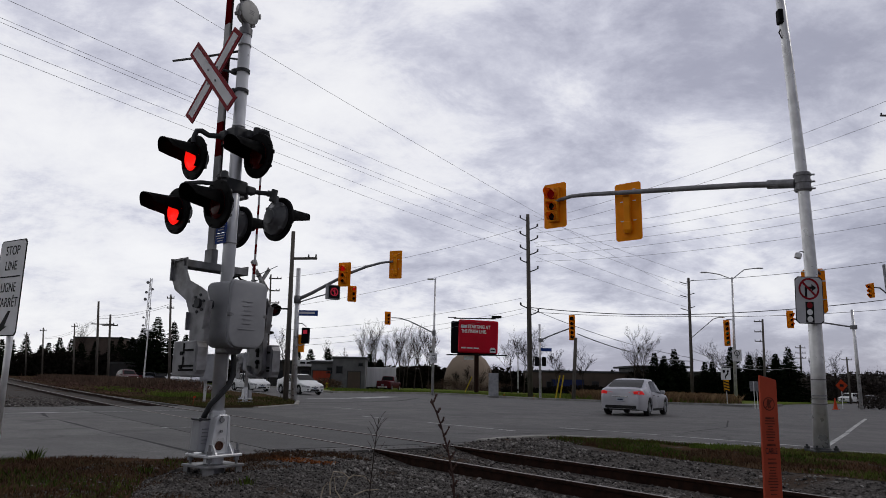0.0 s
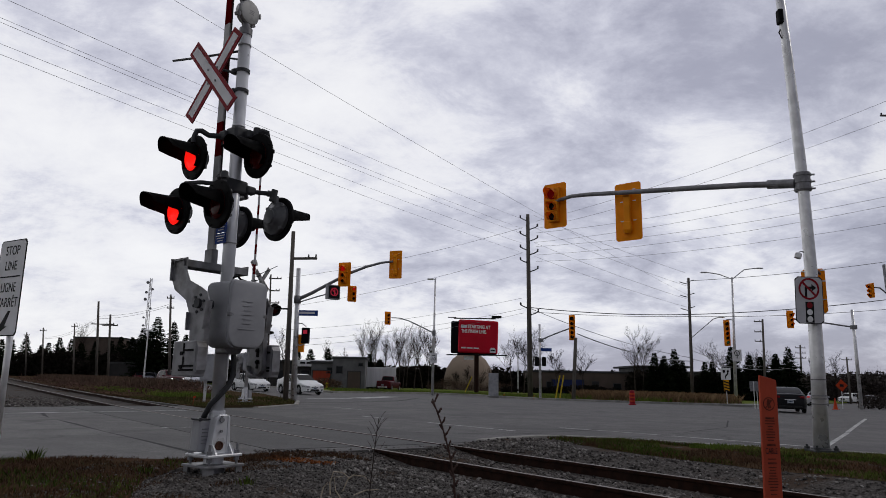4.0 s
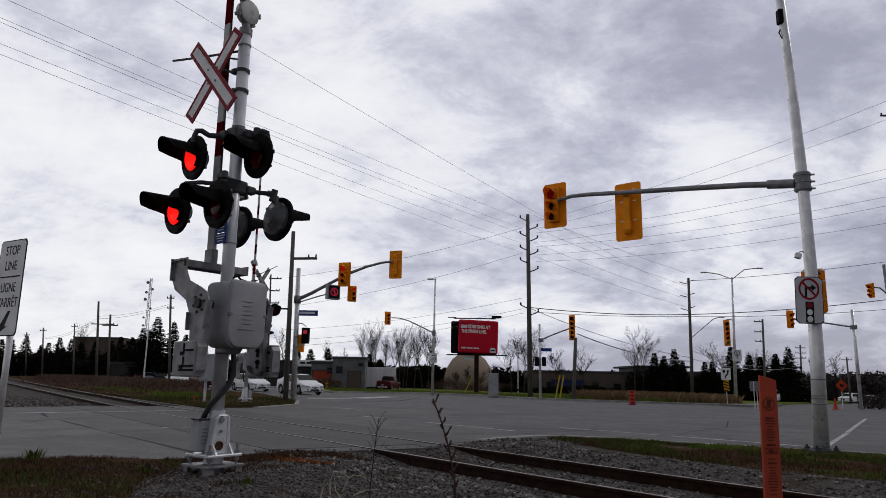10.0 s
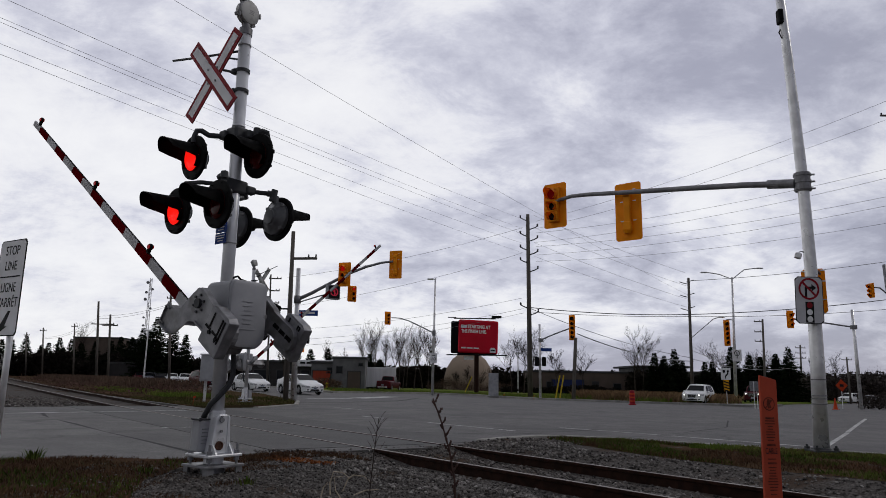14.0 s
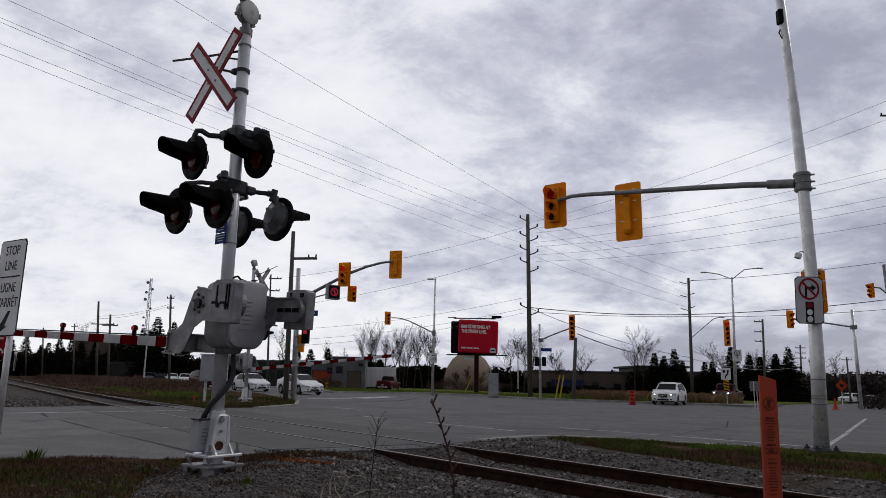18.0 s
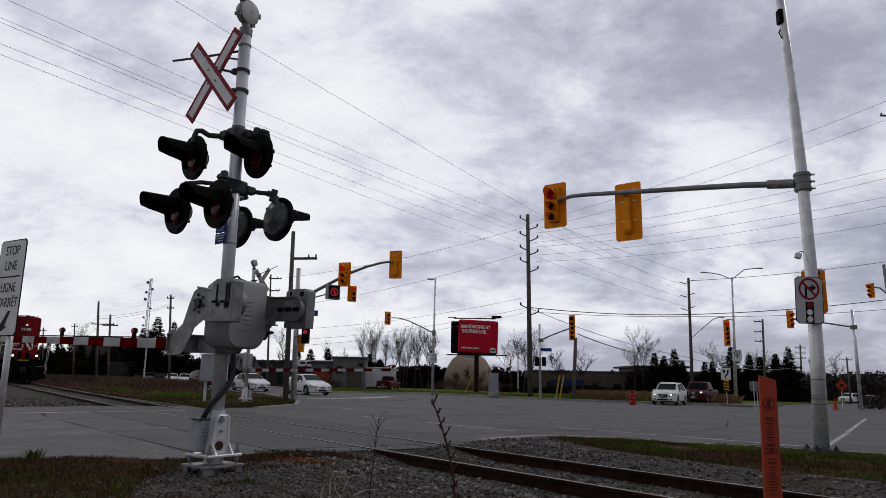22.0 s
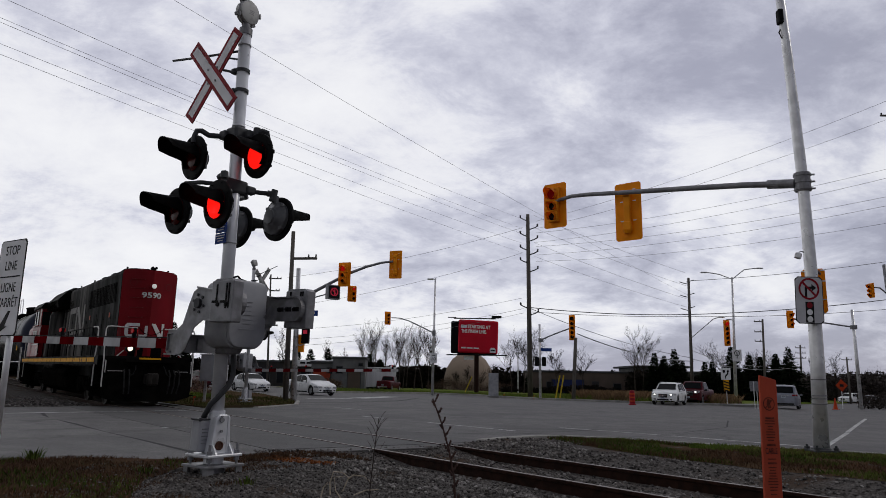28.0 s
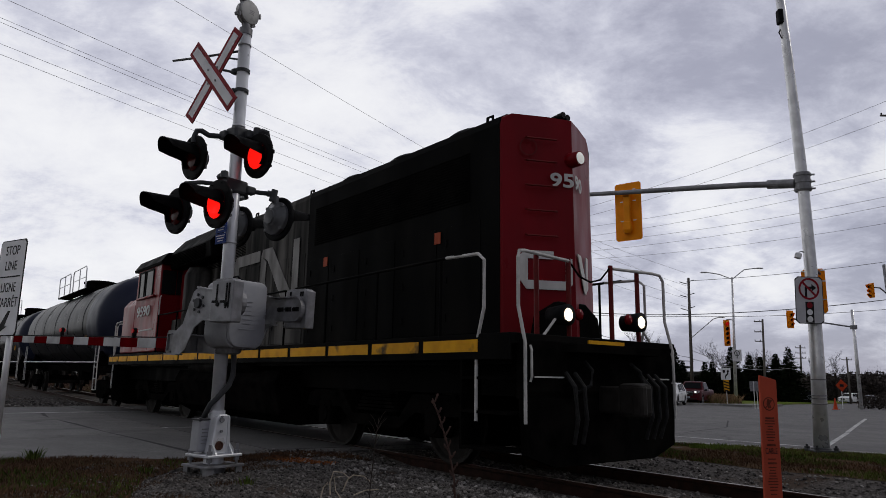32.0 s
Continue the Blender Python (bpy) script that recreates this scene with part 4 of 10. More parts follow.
# ---- traffic signals and street poles ----
def signal_head(parent, m, lit=0, sections=(0.36, 0.26, 0.26), name="signal_head", board=0.26, glow="signal_red", lamps=None):
    """A yellow signal head on a yellow backboard; +Z looks to the traffic, +Y up, the origin at its middle."""
    tall = sum(sections)
    w, h = 0.36 + board, tall + board
    bm = B()
    prism(bm, [(-w / 2 + 0.04, -h / 2), (w / 2 - 0.04, -h / 2), (w / 2, -h / 2 + 0.04), (w / 2, h / 2 - 0.04), (w / 2 - 0.04, h / 2), (-w / 2 + 0.04, h / 2), (-w / 2, h / 2 - 0.04), (-w / 2, -h / 2 + 0.04)], -0.006, 0.006, "z")
    hd = part(name, bm, M["amber"], parent, "yellow backboard", at=m)
    y = tall / 2
    for i, s in enumerate(sections):
        yc = y - s / 2
        r = s * 0.37
        bm = B()
        box(bm, 0, yc, 0.075, s * 0.98, s * 0.985, 0.14, 0.02)
        part("section", bm, M["amber_dark"], hd)
        bm = B()
        lathe(bm, [(r, 0.148), (r * 0.7, 0.160), (0.0, 0.166)], seg=20, m=Matrix.Translation((0, yc, 0)))
        part("lens", bm, M[glow] if (lit and i == lit - 1) else M["lens_dark"], hd, "lit red lens" if (lit and i == lit - 1) else "dark unlit lens", True)
        if lamps and i in lamps:
            bm = B()
            lathe(bm, [(r * 0.96, 0.140), (r * 0.7, 0.158), (0.0, 0.164)], seg=20, m=Matrix.Translation((0, yc, 0)))
            lamps[i] = part("light_disc", bm, M["signal_red" if i == 0 else "signal_amber"], hd, "glowing red light disc" if i == 0 else "glowing amber light disc", True)
        bm = B()
        seg, rings = 14, []
        for j in range(4):
            ring = []
            for k in range(seg + 1):
                a = radians(-55 + 290 * k / seg)
                ln = (0.13 + 0.17 * max(0, math.sin(a))) * s / 0.30 * j / 3
                ring.append(bm.verts.new((1.08 * r * math.cos(a), yc + 1.08 * r * math.sin(a) - 0.12 * ln, 0.145 + ln)))
            rings.append(ring)
        for p, q in zip(rings, rings[1:]):
            for k in range(seg):
                bm.faces.new((p[k], p[k + 1], q[k + 1], q[k]))
        bmesh.ops.solidify(bm, geom=bm.faces[:], thickness=0.005)
        part("visor", bm, [M["amber_dark"]], hd)
        y -= s
    bm = B()
    box(bm, 0, 0.0, -0.06, 0.15, tall * 0.86, 0.11, 0.02)
    box(bm, 0, -tall * 0.33, -0.08, 0.20, tall * 0.20, 0.15, 0.03)
    cyl(bm, (0, -tall * 0.42, -0.08), (0, -tall * 0.48, -0.08), 0.10, 0.075, seg=14)
    box(bm, 0, tall * 0.36, -0.07, 0.17, tall * 0.12, 0.13, 0.02)
    part("rear_housing", bm, M["amber_dark"], hd)
    for yy in (tall * 0.22, -tall * 0.20, tall * 0.47):
        for sx in (-1, 1):
            bm = B()
            box(bm, sx * 0.15, yy, -0.015, 0.07, 0.02, 0.015)
            part("fixing_strap", bm, M["galv"], hd)
    return hd


def bar_plate(parent, m, w, h, face, rows, ink, border=None, name="sign_face", label=""):
    """A flat sign with bars of print; +Z looks out."""
    bm = B()
    box(bm, 0, 0, 0, w, h, 0.006, 0.002)
    pl = part(name, bm, border or face, parent, label, at=m)
    if border:
        bm = B()
        box(bm, 0, 0, 0.004, w * 0.94, h - w * 0.06, 0.004)
        part("face", bm, face, pl)
    bm = B()
    for x, y, bw, bh in rows:
        box(bm, x, y, 0.0075, bw, bh, 0.003)
    if rows:
        part("print_bars", bm, ink, pl)
    else:
        bm.free()
    return pl


def ring_mesh(bm, r0, r1, z, seg=32):
    a = [bm.verts.new((r0 * math.cos(2 * math.pi * i / seg), r0 * math.sin(2 * math.pi * i / seg), z)) for i in range(seg)]
    b = [bm.verts.new((r1 * math.cos(2 * math.pi * i / seg), r1 * math.sin(2 * math.pi * i / seg), z)) for i in range(seg)]
    for i in range(seg):
        j = (i + 1) % seg
        bm.faces.new((a[i], b[i], b[j], a[j]))


FRONT = (-RD.x, -RD.y)
# the tall pole at the right-hand corner, its arm reaching out along the line
sp = thing("traffic_signal_pole", gframe(6.435, 11.86), "tall galvanised traffic signal pole with a long mast arm", "signal pole", "traffic signal poles")
bm = B()
tube(bm, [(0, 0, 0.08), (0.055, 0, 1.5), (0.085, 0, 3.0), (0.07, 0, 5.0), (0.0, 0, 7.2), (-0.13, 0, 10.2)], 0.124, 28, 0.075)
part("pole", bm, M["galv"], sp, "galvanised round steel pole", True)
bm = B()
box(bm, 0, 0, 0.075, 0.40, 0.40, 0.035, 0.006)
lathe(bm, [(0.165, 0.09), (0.15, 0.12), (0.128, 0.13)], seg=24)
part("base_plate", bm, M["grey_dark"], sp, "dark square base plate")
bm = B()
box(bm, 0, 0, -0.02, 0.62, 0.62, 0.10, 0.02)
part("footing", bm, M["concrete"], sp, "low concrete footing")
for sx in (-1, 1):
    for sy in (-1, 1):
        bm = B()
        cyl(bm, (sx * 0.16, sy * 0.16, 0.0), (sx * 0.16, sy * 0.16, 0.17), 0.020, seg=8)
        cyl(bm, (sx * 0.16, sy * 0.16, 0.09), (sx * 0.16, sy * 0.16, 0.135), 0.040, seg=6)
        part("anchor_bolt", bm, M["grey_dark"], sp)
bm = B()
for z in (0.84, 0.93, 0.98, 1.25):
    ox = 0.037 * z
    cyl(bm, (ox, 0, z - 0.010), (ox, 0, z + 0.010), 0.127 - 0.006 * z, seg=24)
part("steel_bands", bm, M["plate"], sp)
bm = B()
ad = Vector((-0.627, 0.779, 0))
def armp(L, z):
    return (ad.x * L, ad.y * L, z)
tube(bm, [armp(0.1, 4.76), armp(1.0, 4.93), armp(2.2, 5.12), armp(3.6, 5.33), armp(4.8, 5.52), armp(5.3, 5.58), armp(5.75, 5.56), armp(5.92, 5.53)], 0.062, 14, 0.04)
part("mast_arm", bm, M["arm_steel"], sp, "long curved dark grey steel mast arm", True)
bm = B()
cyl(bm, (0.07, 0, 4.60), (0.07, 0, 4.94), 0.135, seg=20)
tube(bm, [armp(0.06, 4.755), armp(0.55, 4.845)], 0.085, 14)
for z in (4.64, 4.77, 4.90):
    cyl(bm, (0.07, 0, z - 0.02), (0.07, 0, z + 0.02), 0.15, seg=20)
    cyl(bm, (0.20, -0.05, z), (0.26, -0.07, z), 0.018, seg=6)
part("arm_clamp", bm, M["plate"], sp, "dark bolted arm clamp")
h1 = armp(6.05, 5.47)
signal_head(sp, facing(h1[0] + 0.21 + FRONT[0] * 0.1, h1[1] + FRONT[1] * 0.1, h1[2], *FRONT), 1, glow="signal_red_dim")
h2 = armp(3.87, 4.96)
signal_head(sp, facing(h2[0] + 0.11 + RD.x * 0.13, h2[1] + RD.y * 0.13, h2[2], RD.x * 0.86 + 0.1, RD.y), 0, (0.36, 0.36, 0.36))
signal_head(sp, facing(0.20, 0.16, 2.80, RD.x, RD.y), 0, (0.26, 0.26, 0.26), board=0.02)
bm = B()
tube(bm, [(0.05, 0.0, 3.12), (0.22, 0.06, 3.16), (0.30, 0.1, 3.10)], 0.025)
tube(bm, [(0.05, 0.0, 2.40), (0.22, 0.06, 2.36), (0.30, 0.1, 2.42)], 0.025)
part("head_bracket", bm, M["plate"], sp)
# no right turn on red
# white sign face greyed in its colour for the shade of its backlit side
M["sign_grey"] = mat("backlit_sign_white", (0.50, 0.50, 0.53), (0.42, 0.42, 0.45), 4, 0.6)
nf = facing(-0.085, -0.17, 2.60, -0.18, -0.98)
bm = B()
prism(bm, [(x * 1.0, y) for x, y in [(-0.255, -0.36), (-0.20, -0.41), (0.20, -0.41), (0.255, -0.36), (0.255, 0.36), (0.20, 0.41), (-0.20, 0.41), (-0.255, 0.36)]], -0.004, 0.004, "z")
ns = part("turn_sign", bm, M["sign_black"], sp, "white no-right-turn sign with a signal symbol", at=nf @ pose(0, 0, 0, 0, 0, -2) @ Matrix.Diagonal((0.88, 1, 1, 1)))
bm = B()
prism(bm, [(x * 0.95, y * 0.965) for x, y in [(-0.255, -0.36), (-0.20, -0.41), (0.20, -0.41), (0.255, -0.36), (0.255, 0.36), (0.20, 0.41), (-0.20, 0.41), (-0.255, 0.36)]], 0.0045, 0.007, "z")
part("face", bm, M["sign_grey"], ns)
bm = B()
box(bm, -0.055, 0.13, 0.009, 0.042, 0.20, 0.003)
box(bm, 0.0, 0.215, 0.009, 0.13, 0.042, 0.003)
prism(bm, [(0.05, 0.28), (0.05, 0.15), (0.135, 0.215)], 0.0075, 0.0105, "z")
box(bm, 0.0, -0.21, 0.009, 0.15, 0.36, 0.003)
part("black_symbols", bm, M["sign_black"], ns)
bm = B()
ring_mesh(bm, 0.155, 0.190, 0.0125)
bmesh.ops.translate(bm, vec=(0, 0.195, 0), verts=bm.verts[:])
box(bm, 0, 0.195, 0.0125, 0.33, 0.034, 0.002, m=Matrix.Translation((0, 0.195, 0)) @ pose(0, 0, 0, 0, 0, -45) @ Matrix.Translation((0, -0.195, 0)))
part("red_ring", bm, M["sign_red"], ns)
for k, (yy, mm) in enumerate(((-0.09, "sign_red"), (-0.21, "sign_white"), (-0.33, "sign_white"))):
    bm = B()
    lathe(bm, [(0.052, 0.0), (0.052, 0.0125), (0.0, 0.0125)], seg=20, m=Matrix.Translation((0, yy, 0)))
    part("symbol_disc", bm, M[mm], ns)
bm = B()
box(bm, -0.15, -0.05, 3.40, 0.11, 0.09, 0.10, 0.015, m=Matrix.Translation((-0.15, -0.05, 3.40)) @ pose(0, 0, 0, 0, 18, -20) @ Matrix.Translation((0.15, 0.05, -3.40)))
tube(bm, [(0, 0, 3.47), (-0.08, -0.02, 3.49), (-0.14, -0.05, 3.45)], 0.012)
part("detector", bm, M["galv"], sp, "small grey box detector")
bm = B()
box(bm, -0.10, -0.02, 8.02, 0.10, 0.14, 0.30, 0.03)
tube(bm, [(-0.08, 0, 7.82), (-0.14, -0.02, 7.70), (-0.10, -0.03, 7.58), (-0.05, -0.02, 7.66)], 0.012)
part("camera_box", bm, M["black"], sp, "small black box strapped to the pole")

# stop-line sign by the approach
ss = thing("stop_line_sign", gframe(-3.97, 6.28), "white bilingual stop-line sign on a steel post", "road sign")
bm = B()
cyl(bm, (0, 0.02, -0.1), (0, 0.02, 2.1), 0.028, seg=12)
part("post", bm, M["galv"], ss, smooth=True)
sf = facing(-0.06, 0.0, 1.735, -0.50, -0.87)
bm = B()
prism(bm, [(-0.19, -0.45), (0.19, -0.45), (0.215, -0.42), (0.215, 0.42), (0.19, 0.45), (-0.19, 0.45), (-0.215, 0.42), (-0.215, -0.42)], -0.003, 0.003, "z")
pl = part("sign_face", bm, M["sign_black"], ss, "white sign face with black border", at=sf)
bm = B()
prism(bm, [(-0.18, -0.44), (0.18, -0.44), (0.205, -0.41), (0.205, 0.41), (0.18, 0.44), (-0.18, 0.44), (-0.205, 0.41), (-0.205, -0.41)], 0.0032, 0.005, "z")
part("face", bm, M["sign_white"], pl)
for txt, yy, wd in (("STOP", 0.345, 0.23), ("LINE", 0.20, 0.19), ("LIGNE", -0.005, 0.24), ("D'ARRÊT", -0.145, 0.36)):
    letters("lettering", txt, 0.125, pl, M["sign_black"], pose(0.0, yy, 0.006), 0.001, wd)
bm = B()
box(bm, 0, 0.10, 0.0062, 0.34, 0.012, 0.002)
part("divider_line", bm, M["sign_black"], pl)
bm = B()
prism(bm, [(0.05, -0.22), (0.09, -0.22), (0.02, -0.36), (0.06, -0.36), (-0.06, -0.42), (-0.09, -0.33), (-0.05, -0.34)], 0.0052, 0.0072, "z")
part("arrow", bm, M["sign_black"], pl)

# orange cable marker board
mk = thing("cable_marker", pose(2.455, 5.25, g(2.4, 5.2), 0, 0, 0), "weathered orange buried-cable marker board", "marker post")
bm = B()
prism(bm, [(-0.075, -0.1), (0.075, -0.1), (0.078, 1.08), (-0.062, 1.11)], -0.012, 0.012, "y", 0.004)
M["marker"] = mat("marker_orange", (0.40, 0.066, 0.034), (0.32, 0.052, 0.028), 4, 0.75, bump=0.1, third=(0.30, 0.06, 0.035), tscale=3, stretch=(1, 1, 0.4))
bd = part("board", bm, M["marker"], mk, at=pose(0, 0, 0, 0, 1.0, 12))
M["marker_ink"] = mat("marker_print", (0.085, 0.022, 0.015), (0.15, 0.036, 0.02), 30, 0.8)
mf = facing(0, -0.0135, 0, 0, -1)
bm = B()
ring_mesh(bm, 0.042, 0.050, 0.002)
box(bm, 0, 0, 0.002, 0.085, 0.007, 0.001, m=pose(0, 0, 0, 0, 0, 45))
prism(bm, [(-0.005, -0.035), (0.02, -0.03), (0.01, 0.0), (0.02, 0.03), (-0.01, 0.035), (-0.02, 0.0)], 0.001, 0.002, "z")
part("round_symbol", bm, M["marker_ink"], bd, at=mf @ pose(0, 0.90, 0))
rr = random.Random(2)
for yy in (0.775, 0.755, 0.735, 0.715, 0.695, 0.675, 0.655, 0.635, 0.605, 0.50, 0.44, 0.42, 0.40, 0.38, 0.36, 0.34, 0.32, 0.30, 0.28, 0.25):
    bm = B()
    box(bm, 0, yy, 0.0015, rr.uniform(0.04, 0.085), 0.008, 0.001)
    part("print_bar", bm, M["marker_ink"], bd, at=mf)
for yy in (0.795, 0.60, 0.47):
    bm = B()
    box(bm, 0, yy, 0.0015, 0.075, 0.014, 0.001)
    part("print_bar", bm, M["marker_ink"], bd, at=mf)
letters("lettering", "CABLE", 0.06, bd, M["sign_black"], mf @ pose(0, 0.555, 0.001), 0.0005, 0.10)

# ---- locomotive and tank cars ----
M["loco_black"] = mat("loco_black", (0.003, 0.003, 0.003), (0.006, 0.006, 0.006), 1.6, 0.5, spec=0.006, wear=0.15, third=(0.011, 0.010, 0.009), tscale=1.1, tlo=0.52, thi=0.72, stretch=(1, 1, 0.35))
M["loco_red"] = mat("loco_red", (0.185, 0.004, 0.009), (0.145, 0.0035, 0.007), 2.0, 0.38, spec=0.10, wear=0.12, third=(0.09, 0.005, 0.007), tscale=1.2, tlo=0.55, thi=0.75, stretch=(1, 1, 0.4))
M["loco_white"] = mat("loco_white", (0.66, 0.65, 0.63), (0.52, 0.51, 0.50), 3.0, 0.6, third=(0.25, 0.24, 0.23), tscale=2.0, tlo=0.56, thi=0.75, stretch=(1, 1, 0.3))
M["loco_grey"] = mat("loco_soot_stripes", (0.125, 0.118, 0.110), (0.007, 0.007, 0.007), 2.2, 0.65, spec=0.03, stretch=(1.3, 1, 0.16), lo=0.36, hi=0.60, third=(0.006, 0.006, 0.006), tscale=0.7, tlo=0.5, thi=0.66)
M["loco_yellow"] = mat("loco_yellow", (0.72, 0.36, 0.008), (0.60, 0.28, 0.008), 5, 0.6, third=(0.06, 0.04, 0.02), tscale=3, tlo=0.60, thi=0.72)
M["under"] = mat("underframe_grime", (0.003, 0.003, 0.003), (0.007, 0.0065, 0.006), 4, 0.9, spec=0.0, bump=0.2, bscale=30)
M["wheel_steel"] = mat("wheel_steel", (0.014, 0.012, 0.011), (0.022, 0.02, 0.018), 8, 0.7, metal=0.2)
M["rail_white"] = mat("handrail_white", (0.55, 0.54, 0.52), (0.42, 0.41, 0.40), 8, 0.5)
M["rail_red"] = mat("handrail_red", (0.14, 0.012, 0.012), (0.10, 0.01, 0.01), 8, 0.5)
M["cab_glass"] = mat("cab_glass", (0.010, 0.011, 0.012), None, rough=0.15, spec=0.05)
M["emblem"] = mat("worn_emblem", (0.30, 0.29, 0.28), (0.12, 0.115, 0.11), 2.2, 0.65, stretch=(1, 1, 0.4))
M["tank_black"] = mat("tank_black", (0.008, 0.009, 0.012), (0.006, 0.007, 0.009), 1.2, 0.30, spec=0.015, wear=0.04, third=(0.024, 0.023, 0.022), tscale=0.8, tlo=0.55, thi=0.75)
M["tank_navy"] = mat("tank_end_navy", (0.014, 0.017, 0.034), (0.019, 0.023, 0.042), 1.2, 0.40, spec=0.12, wear=0.1)
M["orange_plate"] = mat("orange_plate", (0.32, 0.055, 0.02), None, rough=0.6)


M["tail"] = mat("tail_lamp", (0.20, 0.008, 0.010), (0.12, 0.005, 0.007), 18, 0.15)


def wheelset(parent, x, r=0.508):
    bm = B()
    for y in (-0.752, 0.752):
        sg = 1 if y > 0 else -1
        lathe(bm, [(0.09, -0.09), (0.13, -0.05), (r - 0.07, -0.02), (r - 0.04, -0.06), (r, -0.065), (r, 0.05), (r + 0.025, 0.055), (r + 0.025, 0.075), (r - 0.06, 0.075), (0.12, 0.05), (0.09, 0.10)],
              seg=28, m=Matrix.Translation((x, y, r)) @ pose(0, 0, 0, 90 * sg))
    cyl(bm, (x, -0.9, r), (x, 0.9, r), 0.085, seg=14)
    return part("wheelset", bm, M["wheel_steel"], parent, smooth=False)


def loco_truck(parent, cx):
    bm = B()
    for y in (-1.02, 1.02):
        prism(bm, [(cx - 2.0, 0.62), (cx - 1.75, 0.86), (cx - 0.9, 0.86), (cx - 0.6, 0.55), (cx + 0.6, 0.55), (cx + 0.9, 0.86), (cx + 1.75, 0.86), (cx + 2.0, 0.62), (cx + 1.7, 0.60),
                   (cx + 0.95, 0.62), (cx + 0.6, 0.40), (cx - 0.6, 0.40), (cx - 0.95, 0.62), (cx - 1.7, 0.60)], y - 0.08, y + 0.08, "y")
        for k in range(5):
            box(bm, cx, y, 0.62 + 0.05 * k, 1.0 - 0.08 * k, 0.14, 0.035)
        for wx in (-1.37, 1.37):
            box(bm, cx + wx, y, 0.52, 0.34, 0.24, 0.36, 0.03)
            cyl(bm, (cx + wx, y - 0.14, 0.51), (cx + wx, y + 0.14, 0.51), 0.13, seg=14)
            for dx in (-0.28, 0.28):
                cyl(bm, (cx + wx + dx, y, 0.62), (cx + wx + dx, y, 0.86), 0.09, seg=10)
            cyl(bm, (cx + wx * 1.38, y - 0.05, 0.72), (cx + wx * 1.38, y + 0.18, 0.72), 0.11, seg=12)
    box(bm, cx, 0, 0.75, 0.7, 1.9, 0.25)
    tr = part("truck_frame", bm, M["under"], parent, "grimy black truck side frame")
    # motor-sized boxes also close the light gaps under the deck
    for wx in (-0.85, 0.85):
        bm = B()
        box(bm, cx + wx, 0, 0.60, 1.5, 1.1, 0.82, 0.12)
        part("traction_motor", bm, M["under"], tr)
    # plain dark plate added on the far side to stop light showing through
    bm = B()
    box(bm, cx, 0.95, 0.62, 4.4, 0.06, 0.75, 0.01)
    part("brake_rigging", bm, M["under"], tr)
    for wx in (-1.37, 1.37):
        wheelset(tr, cx + wx)


